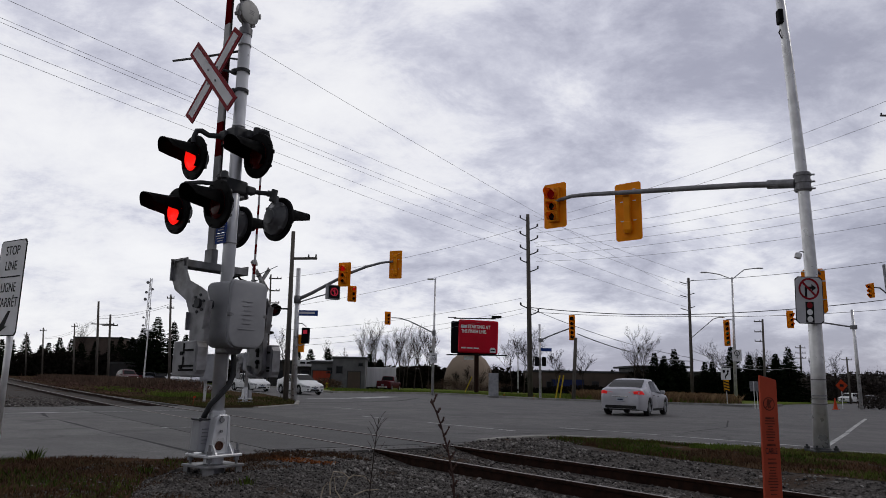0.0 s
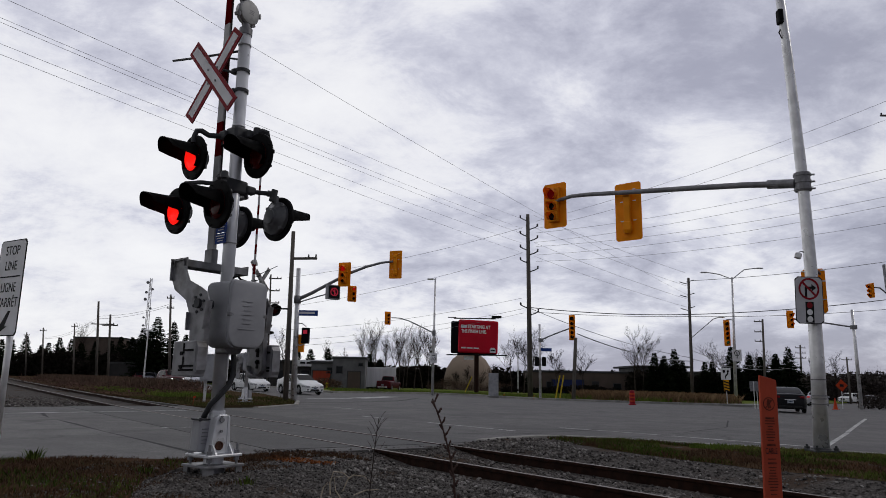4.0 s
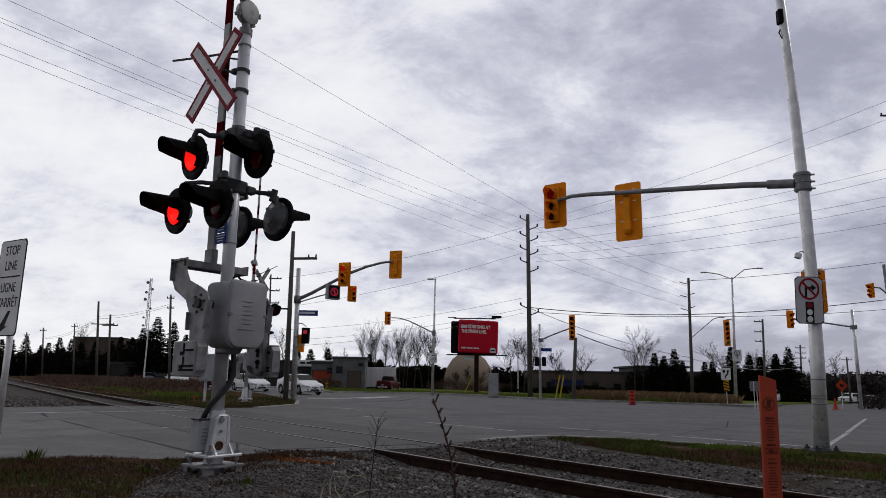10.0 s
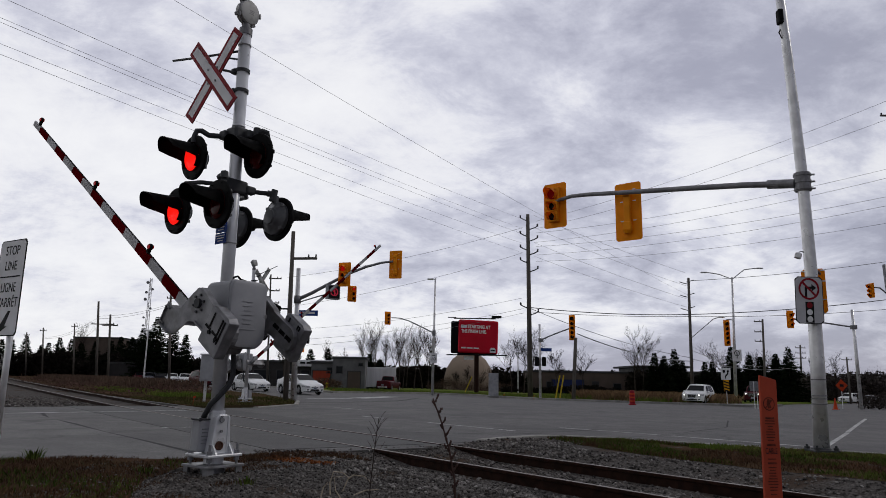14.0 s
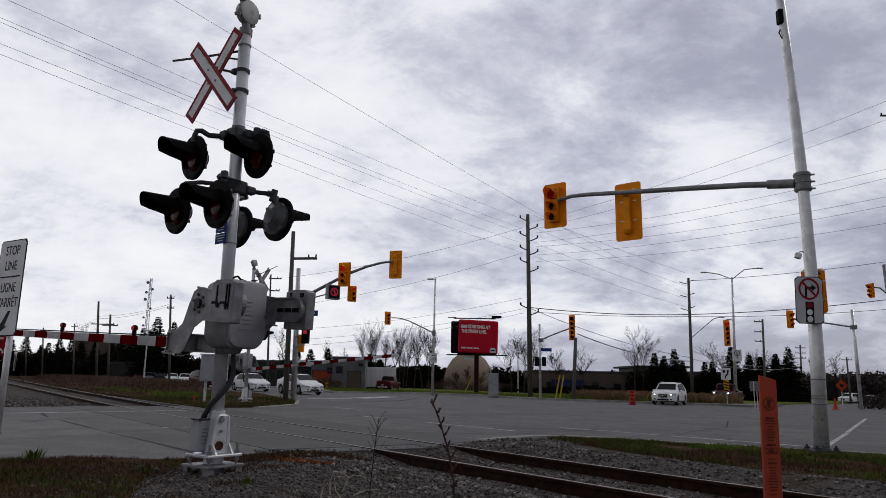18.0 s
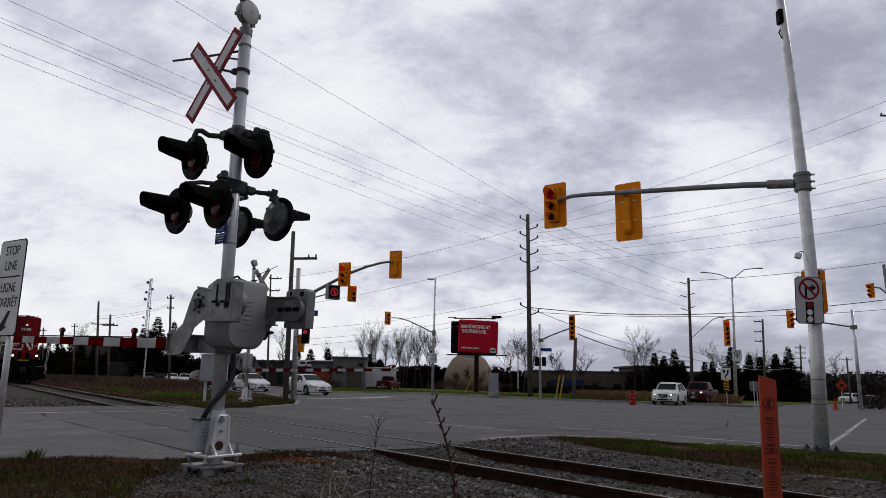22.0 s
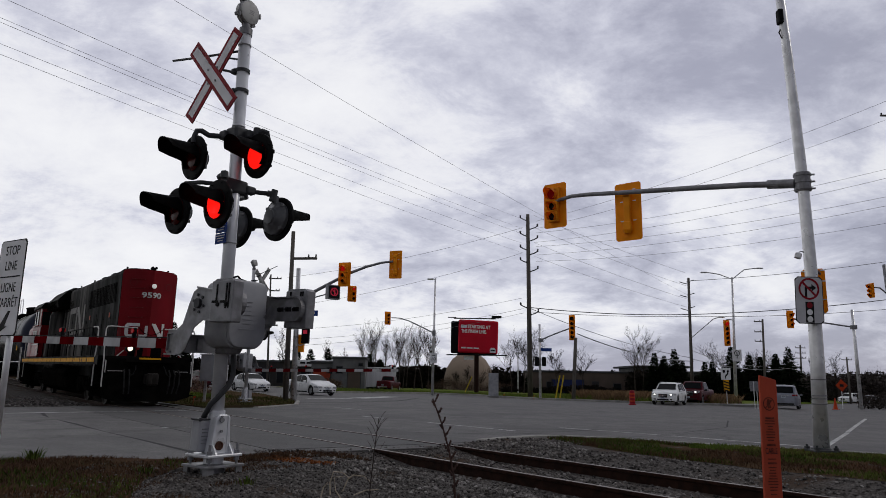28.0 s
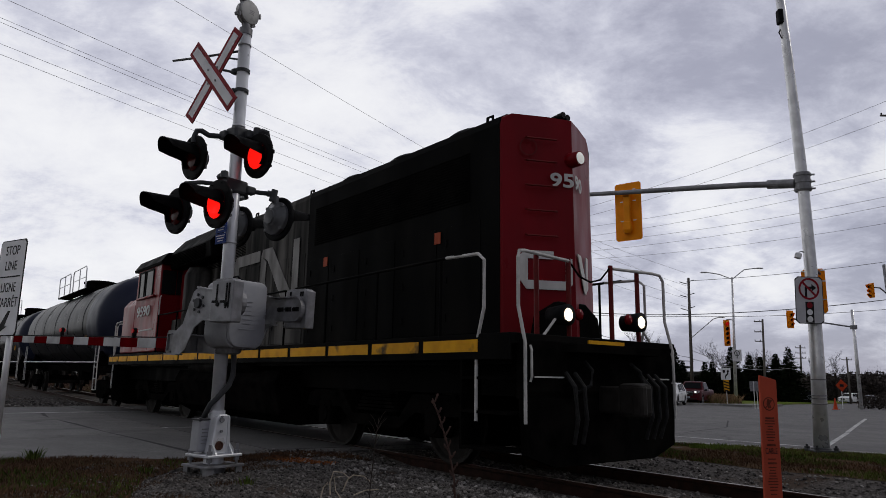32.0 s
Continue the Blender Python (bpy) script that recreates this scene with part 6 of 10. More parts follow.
def build_tank_car():
    """A tank car; x = 0 at its front coupler face, running to -18.2."""
    tc = thing("tank_car", pose(0, 0, 0), "black railway tank car with a top walkway and hatch", "tank car", "tank cars")
    ax = Matrix.Translation((-9.1, 0, 2.72)) @ pose(0, 0, 0, 0, 90, 0)
    L2, R = 7.9, 1.53
    bm = B()
    lathe(bm, [(R, -L2 + 0.5), (R, L2 - 1.9)], seg=48, m=ax)
    body = part("tank_shell", bm, M["tank_black"], tc, "glossy black cylindrical tank shell", True)
    bm = B()
    lathe(bm, [(R, L2 - 1.9), (R, L2 - 0.5), (R * 0.96, L2 - 0.25), (R * 0.82, L2 - 0.05), (R * 0.5, L2 + 0.10), (0.0, L2 + 0.16)], seg=48, m=ax)
    part("tank_head", bm, M["tank_navy"], tc, "dark navy domed tank end", True)
    bm = B()
    lathe(bm, [(R, -L2 + 0.5), (R * 0.96, -L2 + 0.25), (R * 0.82, -L2 + 0.05), (R * 0.5, -L2 - 0.10), (0.0, -L2 - 0.16)], seg=48, m=ax)
    part("tank_head", bm, M["tank_navy"], tc, "dark navy domed tank end", True)
    for k in (-5.4, -2.7, 0.0, 2.7, 5.4):
        bm = B()
        lathe(bm, [(R + 0.002, k - 0.03), (R + 0.012, k - 0.02), (R + 0.012, k + 0.02), (R + 0.002, k + 0.03)], seg=48, m=ax)
        part("weld_band", bm, M["tank_black"], body, smooth=True)
    for sgy, xx in ((-1, -3.4), (1, -3.4)):
        bm = B()
        box(bm, xx, sgy * 1.44, 2.16, 0.36, 0.02, 0.36)
        part("placard", bm, M["loco_yellow"], body, at=None)
    bm = B()
    lathe(bm, [(0.62, 4.10), (0.62, 4.60), (0.66, 4.62), (0.66, 4.68), (0.5, 4.74), (0.0, 4.76)], seg=28, m=Matrix.Translation((-9.1, 0, 0)))
    part("hatch_dome", bm, M["under"], tc, "black hatch dome")
    bm = B()
    for sy in (-1, 1):
        box(bm, -9.1, sy * 0.92, 4.12, 5.6, 0.42, 0.05)
    for xx in (-6.5, -11.7):
        box(bm, xx, 0, 4.12, 0.4, 1.8, 0.05)
    wk_ = part("top_walkway", bm, M["under"], tc)
    for sy in (-1, 1):
        for x0, x1 in ((-6.3, -8.8), (-9.4, -11.9)):
            bm = B()
            tube(bm, [(x0, sy * 1.10, 4.14), (x0, sy * 1.12, 4.90), (x0 - 0.12, sy * 1.12, 5.0), (x1 + 0.12, sy * 1.12, 5.0), (x1, sy * 1.12, 4.90), (x1, sy * 1.10, 4.14)], 0.022, 6)
            tube(bm, [(x0, sy * 1.11, 4.58), (x1, sy * 1.11, 4.58)], 0.016, 6)
            mid_ = (x0 + x1) / 2
            tube(bm, [(mid_, sy * 1.10, 4.14), (mid_, sy * 1.12, 5.0)], 0.02, 6)
            part("walkway_rail", bm, M["galv"], wk_, "thin steel guard rail")
    bm = B()
    for sy in (-1, 1):
        box(bm, -9.1, sy * 0.6, 1.12, 17.0, 0.22, 0.22)
    for xx in (-2.2, -16.0):
        box(bm, xx, 0, 1.15, 1.9, 2.3, 0.16, 0.02)
        prism(bm, [(-1.3, 1.2), (1.3, 1.2), (1.15, 1.75), (-1.15, 1.75)], xx - 0.15, xx + 0.15, "x")
    for xx in (-0.35, -17.85):
        box(bm, xx, 0, 0.88, 0.7, 0.3, 0.3, 0.04)
    part("underframe", bm, M["under"], tc)
    for xx in (-1.3, -16.9):
        for sy in (-1, 1):
            bm = B()
            tube(bm, [(xx, sy * 1.4, 0.5), (xx, sy * 1.42, 1.3), (xx, sy * 1.42, 2.1)], 0.018, 6)
            tube(bm, [(xx - 0.42, sy * 1.4, 0.5), (xx - 0.42, sy * 1.42, 1.3), (xx - 0.42, sy * 1.42, 2.1)], 0.018, 6)
            for zz in (0.5, 0.85, 1.2, 1.55, 1.9):
                cyl(bm, (xx, sy * 1.42, zz), (xx - 0.42, sy * 1.42, zz), 0.014, seg=6)
            part("end_ladder", bm, M["rail_white"], tc)
    for sy in (-1, 1):
        bm = B()
        tube(bm, [(-1.0, sy * 1.48, 1.35), (-17.2, sy * 1.48, 1.35)], 0.02, 6)
        part("side_handrail", bm, M["galv"], tc)
    bm = B()
    cyl(bm, (-6.5, 0.5, 0.85), (-5.6, 0.5, 0.85), 0.2, seg=14)
    part("brake_cylinder", bm, M["under"], tc)
    bm = B()
    box(bm, -7.6, -0.5, 0.85, 0.5, 0.4, 0.35, 0.03)
    part("brake_valve", bm, M["under"], tc)
    bm = B()
    box(bm, -9.1, 0, 0.95, 0.5, 0.5, 0.5, 0.05)
    part("bottom_outlet", bm, M["under"], tc)
    freight_truck(tc, -2.2)
    freight_truck(tc, -16.0)
    return tc


loco = build_loco()
tank_cars = [build_tank_car()]
for _k in range(2):
    tank_cars.append(copy_thing(tank_cars[0], pose(0, 0, 0)))

# the front of the hood along the line, second by second
TRAIN = [(0, -172), (6, -136.5), (12, -105.5), (18.5, -73.5), (20.5, -63.0), (21.5, -57.2), (22.5, -51.4), (23.5, -45.7), (24.5, -40.3), (25.5, -35.2), (26.5, -30.6),
         (27.5, -26.1), (28.0, -23.85), (28.5, -21.6), (29, -19.35), (29.5, -17.08), (30, -14.82), (30.5, -12.57), (31, -10.22), (31.5, -8.06), (32, -5.91)]


def vehicle_pose(s, front, rear):
    """A rail vehicle whose origin is s along the line and whose trucks sit front and rear of it."""
    a, b = on_track(s + front), on_track(s + rear)
    v = (a - b).normalized()
    return Matrix.Translation(a - v * front) @ v.to_track_quat("X", "Z").to_matrix().to_4x4()

# ---- the other signal poles, lamps, utility poles and wires ----
def lamp_luminaire(bm, x, y, z, dx, dy):
    v = Vector((dx, dy, 0)).normalized()
    prism_m = Matrix.Translation((x, y, z)) @ v.to_track_quat("X", "Z").to_matrix().to_4x4()
    box(bm, 0.28, 0, 0, 0.62, 0.28, 0.12, 0.04, m=prism_m)


# left signal pole, its arm held out over the junction
lp_ = thing("traffic_signal_pole", gframe(-6.69, 31.62), "galvanised traffic signal pole with a bent mast arm", "signal pole", "traffic signal poles")
bm = B()
cyl(bm, (0, 0, 0), (-0.10, 0, 6.15), 0.14, 0.10, seg=18)
part("pole", bm, M["galv"], lp_, smooth=True)
bm = B()
tube(bm, [(-0.05, 0, 4.68), (0.6, 0, 5.0), (1.3, 0, 5.40), (2.3, 0, 5.95), (3.1, 0, 6.28), (3.8, 0, 6.48), (4.35, 0, 6.55)], 0.085, 12, 0.05)
cyl(bm, (-0.07, 0, 4.5), (-0.07, 0, 4.85), 0.16, seg=14)
part("mast_arm", bm, M["arm_steel"], lp_, "curved dark grey steel mast arm", True)
bm = B()
tube(bm, [(0.0, 0, 4.55), (0.9, 0.05, 4.85), (1.5, 0.05, 5.02)], 0.03, 8)
part("brace_arm", bm, M["arm_steel"], lp_)
signal_head(lp_, facing(2.10, -0.16, 5.87, -0.30, -1.0), 1)
signal_head(lp_, facing(4.46, 0.10, 6.42, 0.25, 1.0), 0, (0.36, 0.36, 0.36))
bm = B()
box(bm, 1.58, -0.1, 5.03, 0.62, 0.30, 0.66, 0.02)
ls = part("lane_sign_box", bm, M["grey_box"], lp_, "grey box with a red lane symbol", at=Matrix.Translation((1.58, -0.1, 0)) @ pose(0, 0, 0, 0, 0, 35) @ Matrix.Translation((-1.58, 0.1, 0)))
bm = B()
box(bm, 1.58, -0.255, 5.03, 0.54, 0.01, 0.58)
part("screen", bm, M["lens_dark"], ls)
M["dim_red"] = mat("dim_red_symbol", (0.55, 0.03, 0.06), None, rough=0.5, glow=0.25)
bm = B()
ring_mesh(bm, 0.15, 0.20, 0.0)
box(bm, 0, 0, 0, 0.36, 0.05, 0.004, m=pose(0, 0, 0, 0, 0, -45))
box(bm, 0.02, 0, 0, 0.05, 0.28, 0.004)
part("red_symbol", bm, M["dim_red"], ls, at=facing(1.58, -0.263, 5.03, 0, -1))
signal_head(lp_, facing(2.42, 0.35, 5.03, 0.55, -0.85), 1, (0.22, 0.22, 0.22), board=0.10)
bm = B()
box(bm, 0.42, -0.02, 4.05, 1.0, 0.02, 0.26, 0.01)
st_ = part("street_name_plate", bm, M["sign_blue"], lp_, "blue street name plate")
bm = B()
box(bm, 0.42, -0.034, 4.06, 0.72, 0.006, 0.10)
part("print_bars", bm, M["sign_white"], st_)
bm = B()
box(bm, 0.42, -0.10, 3.0, 0.34, 0.30, 0.72, 0.03)
pd_ = part("pedestrian_signal", bm, M["black"], lp_, "black pedestrian signal with a red symbol")
bm = B()
box(bm, 0.42, -0.255, 3.16, 0.18, 0.01, 0.18, 0.003)
part("red_symbol", bm, M["dim_red"], pd_)
bm = B()
tube(bm, [(0, 0, 3.55), (0.2, 0, 3.58), (0.42, -0.05, 3.42)], 0.025)
tube(bm, [(0, 0, 2.6), (0.2, 0, 2.56), (0.42, -0.05, 2.64)], 0.025)
part("head_bracket", bm, M["galv"], lp_)
bm = B()
box(bm, 0.16, 0.18, 2.66, 0.30, 0.30, 0.80, 0.03)
part("side_head", bm, M["amber"], lp_, "yellow side signal head")


def utility_pole(m, h, r, arms, label, lean=0.0, side=0.0, ins=True):
    up_ = thing("utility_pole", m, label, "utility pole", "utility poles")
    bm = B()
    cyl(bm, (0, 0, -0.1), (lean, 0, h), r, r * 0.68, seg=14)
    part("pole", bm, M["pole_wood"], up_, smooth=True)
    for z, half, off in arms:
        bm = B()
        box(bm, lean * z / h + off, 0, z, 2 * half, 0.10, 0.11, 0.008, m=Matrix.Translation((lean * z / h, 0, 0)) @ pose(0, 0, 0, 0, 0, side) @ Matrix.Translation((-lean * z / h, 0, 0)))
        ar = part("crossarm", bm, M["pole_wood"], up_)
        for k in (-0.92, 0.35, 0.92):
            bm = B()
            lathe(bm, [(0.02, 0.0), (0.05, 0.05), (0.03, 0.08), (0.05, 0.11), (0.0, 0.16)], seg=8,
                  m=Matrix.Translation((lean * z / h, 0, 0)) @ pose(0, 0, 0, 0, 0, side) @ Matrix.Translation((off + half * k, 0, z + 0.05)))
            part("insulator", bm, M["grey_dark"], ar)
    return up_


utility_pole(gframe(-6.98, 31.3), 7.85, 0.13, [(6.55, 0.62, 0.58)], "weathered timber utility pole with one side crossarm", -0.08, -8)
up = utility_pole(gframe(8.0, 62.0), 16.9, 0.24, [], "tall timber utility pole carrying many insulators", -0.1)
for k, (z, s) in enumerate(((16.4, -1), (15.6, 1), (14.9, -1), (14.5, 1), (13.6, -1), (13.2, 1), (12.4, -1), (11.6, 1), (8.2, -1), (7.6, 1))):
    bm = B()
    tube(bm, [(0, 0, z - 0.15), (s * 0.45, 0, z), (s * 0.8, 0, z + 0.18)], 0.05, 6)
    lathe(bm, [(0.05, 0), (0.10, 0.08), (0.06, 0.14), (0.10, 0.2), (0.0, 0.3)], seg=8, m=Matrix.Translation((s * 0.8, 0, z + 0.15)))
    part("insulator_bracket", bm, M["grey_dark"], up)
up = utility_pole(gframe(23.95, 66.0), 12.0, 0.17, [], "timber utility pole with wires beside the far road", 0.2)
for k, (z, s) in enumerate(((11.5, -1), (11.7, 1), (10.2, -1), (10.4, 1), (8.9, -1), (9.1, 1))):
    bm = B()
    tube(bm, [(0, 0, z - 0.1), (s * 0.4, 0, z), (s * 0.7, 0, z + 0.1)], 0.04, 6)
    part("insulator_bracket", bm, M["grey_dark"], up)
bm = B()
tube(bm, [(0, 0, 6.0), (1.2, 0, 7.0), (2.4, 0, 8.0), (3.0, 0, 8.2)], 0.045, 6)
box(bm, 3.2, 0, 8.2, 0.6, 0.25, 0.12, 0.03)
part("lamp_arm", bm, M["galv"], up)
utility_pole(gframe(-37.3, 75), 8.9, 0.15, [(6.4, 1.2, 0.5)], "timber utility pole with a crossarm by the railway", -0.7, 10)
utility_pole(gframe(-37.5, 78), 7.75, 0.15, [(6.5, 0.9, 0.0)], "timber utility pole by the railway", -0.5)
utility_pole(gframe(-29.4, 75), 9.9, 0.15, [(9.5, 0.4, 0), (8.4, 0.4, 0)], "timber utility pole beside the side street", -0.7)
for x, y, h in ((-63.35, 110, 8.1), (-58.4, 110, 8.9), (-72, 120, 7.9), (-84, 130, 7.6)):
    utility_pole(gframe(x, y), h, 0.14, [(h - 0.5, 0.5, 0)], "distant timber utility pole", -0.8)
utility_pole(gframe(-16.55, 66), 11.1, 0.11, [(10.7, 0.6, 0.45), (9.5, 0.5, 0.4), (8.3, 0.5, 0.4)], "slim timber utility pole behind the crossing", -0.3)
utility_pole(gframe(37.45, 80), 9.7, 0.15, [(9.4, 0.5, -0.5), (8.2, 0.5, -0.5), (7.1, 0.5, -0.5)], "timber utility pole behind the far junction", 0.3)
utility_pole(gframe(49.5, 95), 7.9, 0.15, [(7.5, 0.7, 0), (6.8, 0.7, 0), (6.1, 0.7, 0)], "timber utility pole down the far road", 0.3)
utility_pole(gframe(62, 105), 7.0, 0.16, [(6.6, 0.8, 0)], "timber utility pole down the far road", 0.0)
# poles out of view that carry the spans
utility_pole(gframe(-19.8, 19.5), 14.9, 0.2, [(13.75, 1.2, 0.4), (12.75, 1.2, 0.4)], "tall timber utility pole beside the railway", 0.0, 20)
utility_pole(gframe(30.6, 43.0), 20.5, 0.25, [(19.6, 1.0, -0.4), (15.4, 1.0, -0.4), (12.9, 1.0, -0.4)], "tall timber utility pole at the street corner", 0.0)

# lamp pole with a signal arm and a speed sign
l7 = thing("street_lamp", gframe(-0.80, 66.0), "slim galvanised street lamp with a signal arm and speed sign", "street lamp", "street lamps")
bm = B()
cyl(bm, (0, 0, 0), (0.1, 0, 11.2), 0.14, 0.08, seg=14)
part("pole", bm, M["galv"], l7, smooth=True)
bm = B()
tube(bm, [(0.1, 0, 11.1), (-0.3, 0, 11.12)], 0.04, 6)
lamp_luminaire(bm, -0.1, 0, 11.12, -1, 0)
part("luminaire", bm, M["galv"], l7)
bm = B()
tube(bm, [(0.05, 0, 5.85), (-1.2, 0, 6.45), (-2.4, 0, 7.0), (-3.3, 0, 7.25), (-4.1, 0, 7.28)], 0.07, 8, 0.045)
cyl(bm, (0.05, 0, 5.6), (0.05, 0, 6.1), 0.19, seg=10)
part("signal_arm", bm, M["arm_steel"], l7)
signal_head(l7, facing(-4.45, -0.1, 7.22, 0.45, -0.9), 0, (0.40, 0.30, 0.30))
bm = B()
box(bm, 0.06, -0.16, 3.45, 0.66, 0.02, 0.95, 0.01)
spd = part("speed_sign", bm, M["sign_white"], l7, "white speed limit sign")
letters("number", "60", 0.42, spd, M["sign_black"], pose(0.06, -0.172, 3.38, 90), 0.002, 0.40)
bm = B()
box(bm, 0.06, -0.172, 3.72, 0.36, 0.006, 0.06)
part("print_bars", bm, M["sign_black"], spd)

# far signal poles
f9 = thing("traffic_signal_pole", gframe(8.35, 58.2), "short galvanised signal pole with a side arm", "signal pole", "traffic signal poles")
bm = B()
cyl(bm, (0, 0, 0), (0, 0, 6.3), 0.12, 0.09, seg=12)
part("pole", bm, M["galv"], f9, smooth=True)
bm = B()
tube(bm, [(0, 0, 4.95), (1.3, 0, 5.5), (2.6, 0, 6.0)], 0.06, 8)
box(bm, 0.1, 0, 4.95, 0.4, 0.3, 0.3, 0.03)
part("signal_arm", bm, M["arm_steel"], f9)
signal_head(f9, facing(2.75, -0.15, 6.05, -0.25, -1), 0, (0.46, 0.38, 0.38, 0.38, 0.38), board=0.16)
bm = B()
box(bm, 0.55, -0.05, 4.15, 0.9, 0.03, 0.28, 0.01)
part("street_name_plate", bm, M["sign_blue"], f9)
for dx in (-0.28, 0.32):
    bm = B()
    box(bm, dx, -0.1, 3.15, 0.34, 0.3, 0.75, 0.03)
    part("pedestrian_signal", bm, M["black"], f9, "dark pedestrian signal")
wp = thing("timber_post", gframe(11.0, 57.6), "timber post behind the signal arm", "post")
bm = B()
cyl(bm, (0, 0, -0.1), (0.3, 0, 5.2), 0.17, 0.14, seg=12)
part("pole", bm, M["pole_wood"], wp, smooth=True)
l12 = thing("street_lamp", gframe(28.05, 66.0), "twin-arm street lamp with a signal head", "street lamp", "street lamps")
bm = B()
cyl(bm, (0, 0, 0), (0.4, 0, 12.2), 0.17, 0.09, seg=14)
part("pole", bm, M["galv"], l12, smooth=True)
for s, zz in ((-1, 12.6), (1, 13.1)):
    bm = B()
    tube(bm, [(0.4, 0, 12.0), (0.4 + s * 1.2, 0, zz - 0.15), (0.4 + s * 2.1, 0, zz), (0.4 + s * 2.6, 0, zz + 0.03)], 0.05, 6)
    lamp_luminaire(bm, 0.4 + s * 2.5, 0, zz + 0.03, s, 0)
    part("lamp_arm", bm, M["galv"], l12)
l12_lamps = {0: None, 1: None}
l12_head = signal_head(l12, facing(-0.55, -0.25, 6.72, -0.15, -1), 0, (0.50, 0.44, 0.44, 0.44, 0.44), board=0.22, lamps=l12_lamps)
bm = B()
tube(bm, [(0.25, 0, 8.0), (-0.4, 0, 8.05), (-0.55, -0.1, 7.9)], 0.05, 6)
part("head_bracket", bm, M["galv"], l12)
bm = B()
box(bm, 0.28, -0.25, 4.6, 0.9, 0.02, 1.1, 0.01)
ts_ = part("turn_sign", bm, M["sign_white"], l12, "white turn restriction sign")
bm = B()
ring_mesh(bm, 0.20, 0.27, 0.0)
part("ring", bm, M["sign_black"], ts_, at=facing(0.28, -0.265, 4.80, 0, -1))
bm = B()
box(bm, 0.28, -0.263, 4.62, 0.09, 0.006, 0.62)
part("symbol_bar", bm, M["sign_black"], ts_)
# the head turns from green to red; a lamp that is out sits back in its section
M["signal_green"] = mat("green_signal_lit", (0.03, 0.20, 0.10), None, rough=0.4, glow=0.10)
l12_lamps = []
for yc, mt, rr_ in ((0.88, "signal_red", 0.185), (0.0, "signal_green", 0.13), (-0.88, "signal_green", 0.13)):
    bm = B()
    lathe(bm, [(rr_, 0.160), (rr_ * 0.6, 0.172), (0.0, 0.176)], seg=18, m=Matrix.Translation((0, yc, 0)))
    l12_lamps.append(part("light_disc", bm, M[mt], l12_head, smooth=True))
# keep-right sign with a striped board
kr = thing("median_sign", gframe(24.75, 60.0), "white traffic sign with black arrow above striped hazard board", "road sign")
bm = B()
cyl(bm, (0, 0, -0.1), (0, 0, 3.1), 0.035, seg=8)
part("post", bm, M["galv"], kr)
kf = bar_plate(kr, facing(0, -0.05, 2.65, -0.1, -1), 0.82, 1.0, M["sign_white"], [], M["sign_black"])
bm = B()
prism(bm, [(-0.26, 0.34), (-0.06, 0.34), (-0.06, 0.16), (-0.16, 0.06), (-0.26, 0.16)], 0.008, 0.012, "z")
part("shield_symbol", bm, M["sign_black"], kf)
bm = B()
prism(bm, [(-0.10, -0.40), (0.0, -0.40), (0.02, -0.22), (0.20, -0.02), (0.24, 0.18), (0.31, 0.18), (0.19, 0.40), (0.06, 0.18), (0.13, 0.18), (0.10, 0.04), (-0.08, -0.16)], 0.008, 0.012, "z")
part("arrow_symbol", bm, M["sign_black"], kf)
bm = B()
box(bm, 0, -0.05, 1.65, 0.46, 0.02, 0.95)
hz = part("hazard_board", bm, M["loco_yellow"], kr, "black and yellow striped hazard board")
for k in range(4):
    bm = B()
    prism(bm, [(-0.22, 1.22 + 0.24 * k), (0.22, 1.34 + 0.24 * k - 0.24), (0.22, 1.34 + 0.24 * k - 0.12), (-0.22, 1.34 + 0.24 * k)], -0.066, -0.061, "y")
    part("stripe", bm, M["sign_black"], hz)
# right-hand far poles
r15 = thing("traffic_signal_pole", gframe(36.3, 60.0), "galvanised signal pole with a signal on a side arm", "signal pole", "traffic signal poles")
bm = B()
cyl(bm, (0, 0, 0), (0.0, 0, 8.6), 0.16, 0.12, seg=12)
part("pole", bm, M["galv"], r15, smooth=True)
bm = B()
tube(bm, [(0.0, 0, 7.05), (-2.6, 0, 7.4), (-5.2, 0, 7.7)], 0.07, 8)
box(bm, 0.0, 0, 7.05, 0.5, 0.3, 0.35, 0.03)
part("signal_arm", bm, M["arm_steel"], r15)
signal_head(r15, facing(-5.6, -0.1, 7.65, 0.1, -1), 0, (0.48, 0.40, 0.40), board=0.28)
r16 = thing("traffic_signal_pole", gframe(32.0, 48.0), "dark signal pole at the edge of the junction", "signal pole", "traffic signal poles")
bm = B()
cyl(bm, (0, 0, 0), (-0.35, 0, 10.4), 0.16, 0.11, seg=12)
part("pole", bm, M["plate"], r16, smooth=True)
bm = B()
tube(bm, [(-0.3, 0, 8.25), (-0.8, 0, 8.7), (-1.4, 0, 8.75)], 0.05, 8)
part("signal_arm", bm, M["plate"], r16)
signal_head(r16, facing(-1.45, -0.05, 8.5, -1, -0.35), 0, (0.36, 0.30, 0.30), board=0.08)

# gantry of wires
wires = thing("overhead_wires", pose(0, 0, 0), "thin dark overhead wires strung between utility poles", "overhead wires")


def span(a, b, sag, r=0.014):
    a, b = Vector(a), Vector(b)
    pts = []
    for i in range(15):
        t = i / 14
        q = a.lerp(b, t)
        q.z -= sag * 4 * t * (1 - t)
        pts.append(q)
    bm = B()
    tube(bm, pts, r * 0.8, 5)
    part("wire", bm, M["wire"], wires)


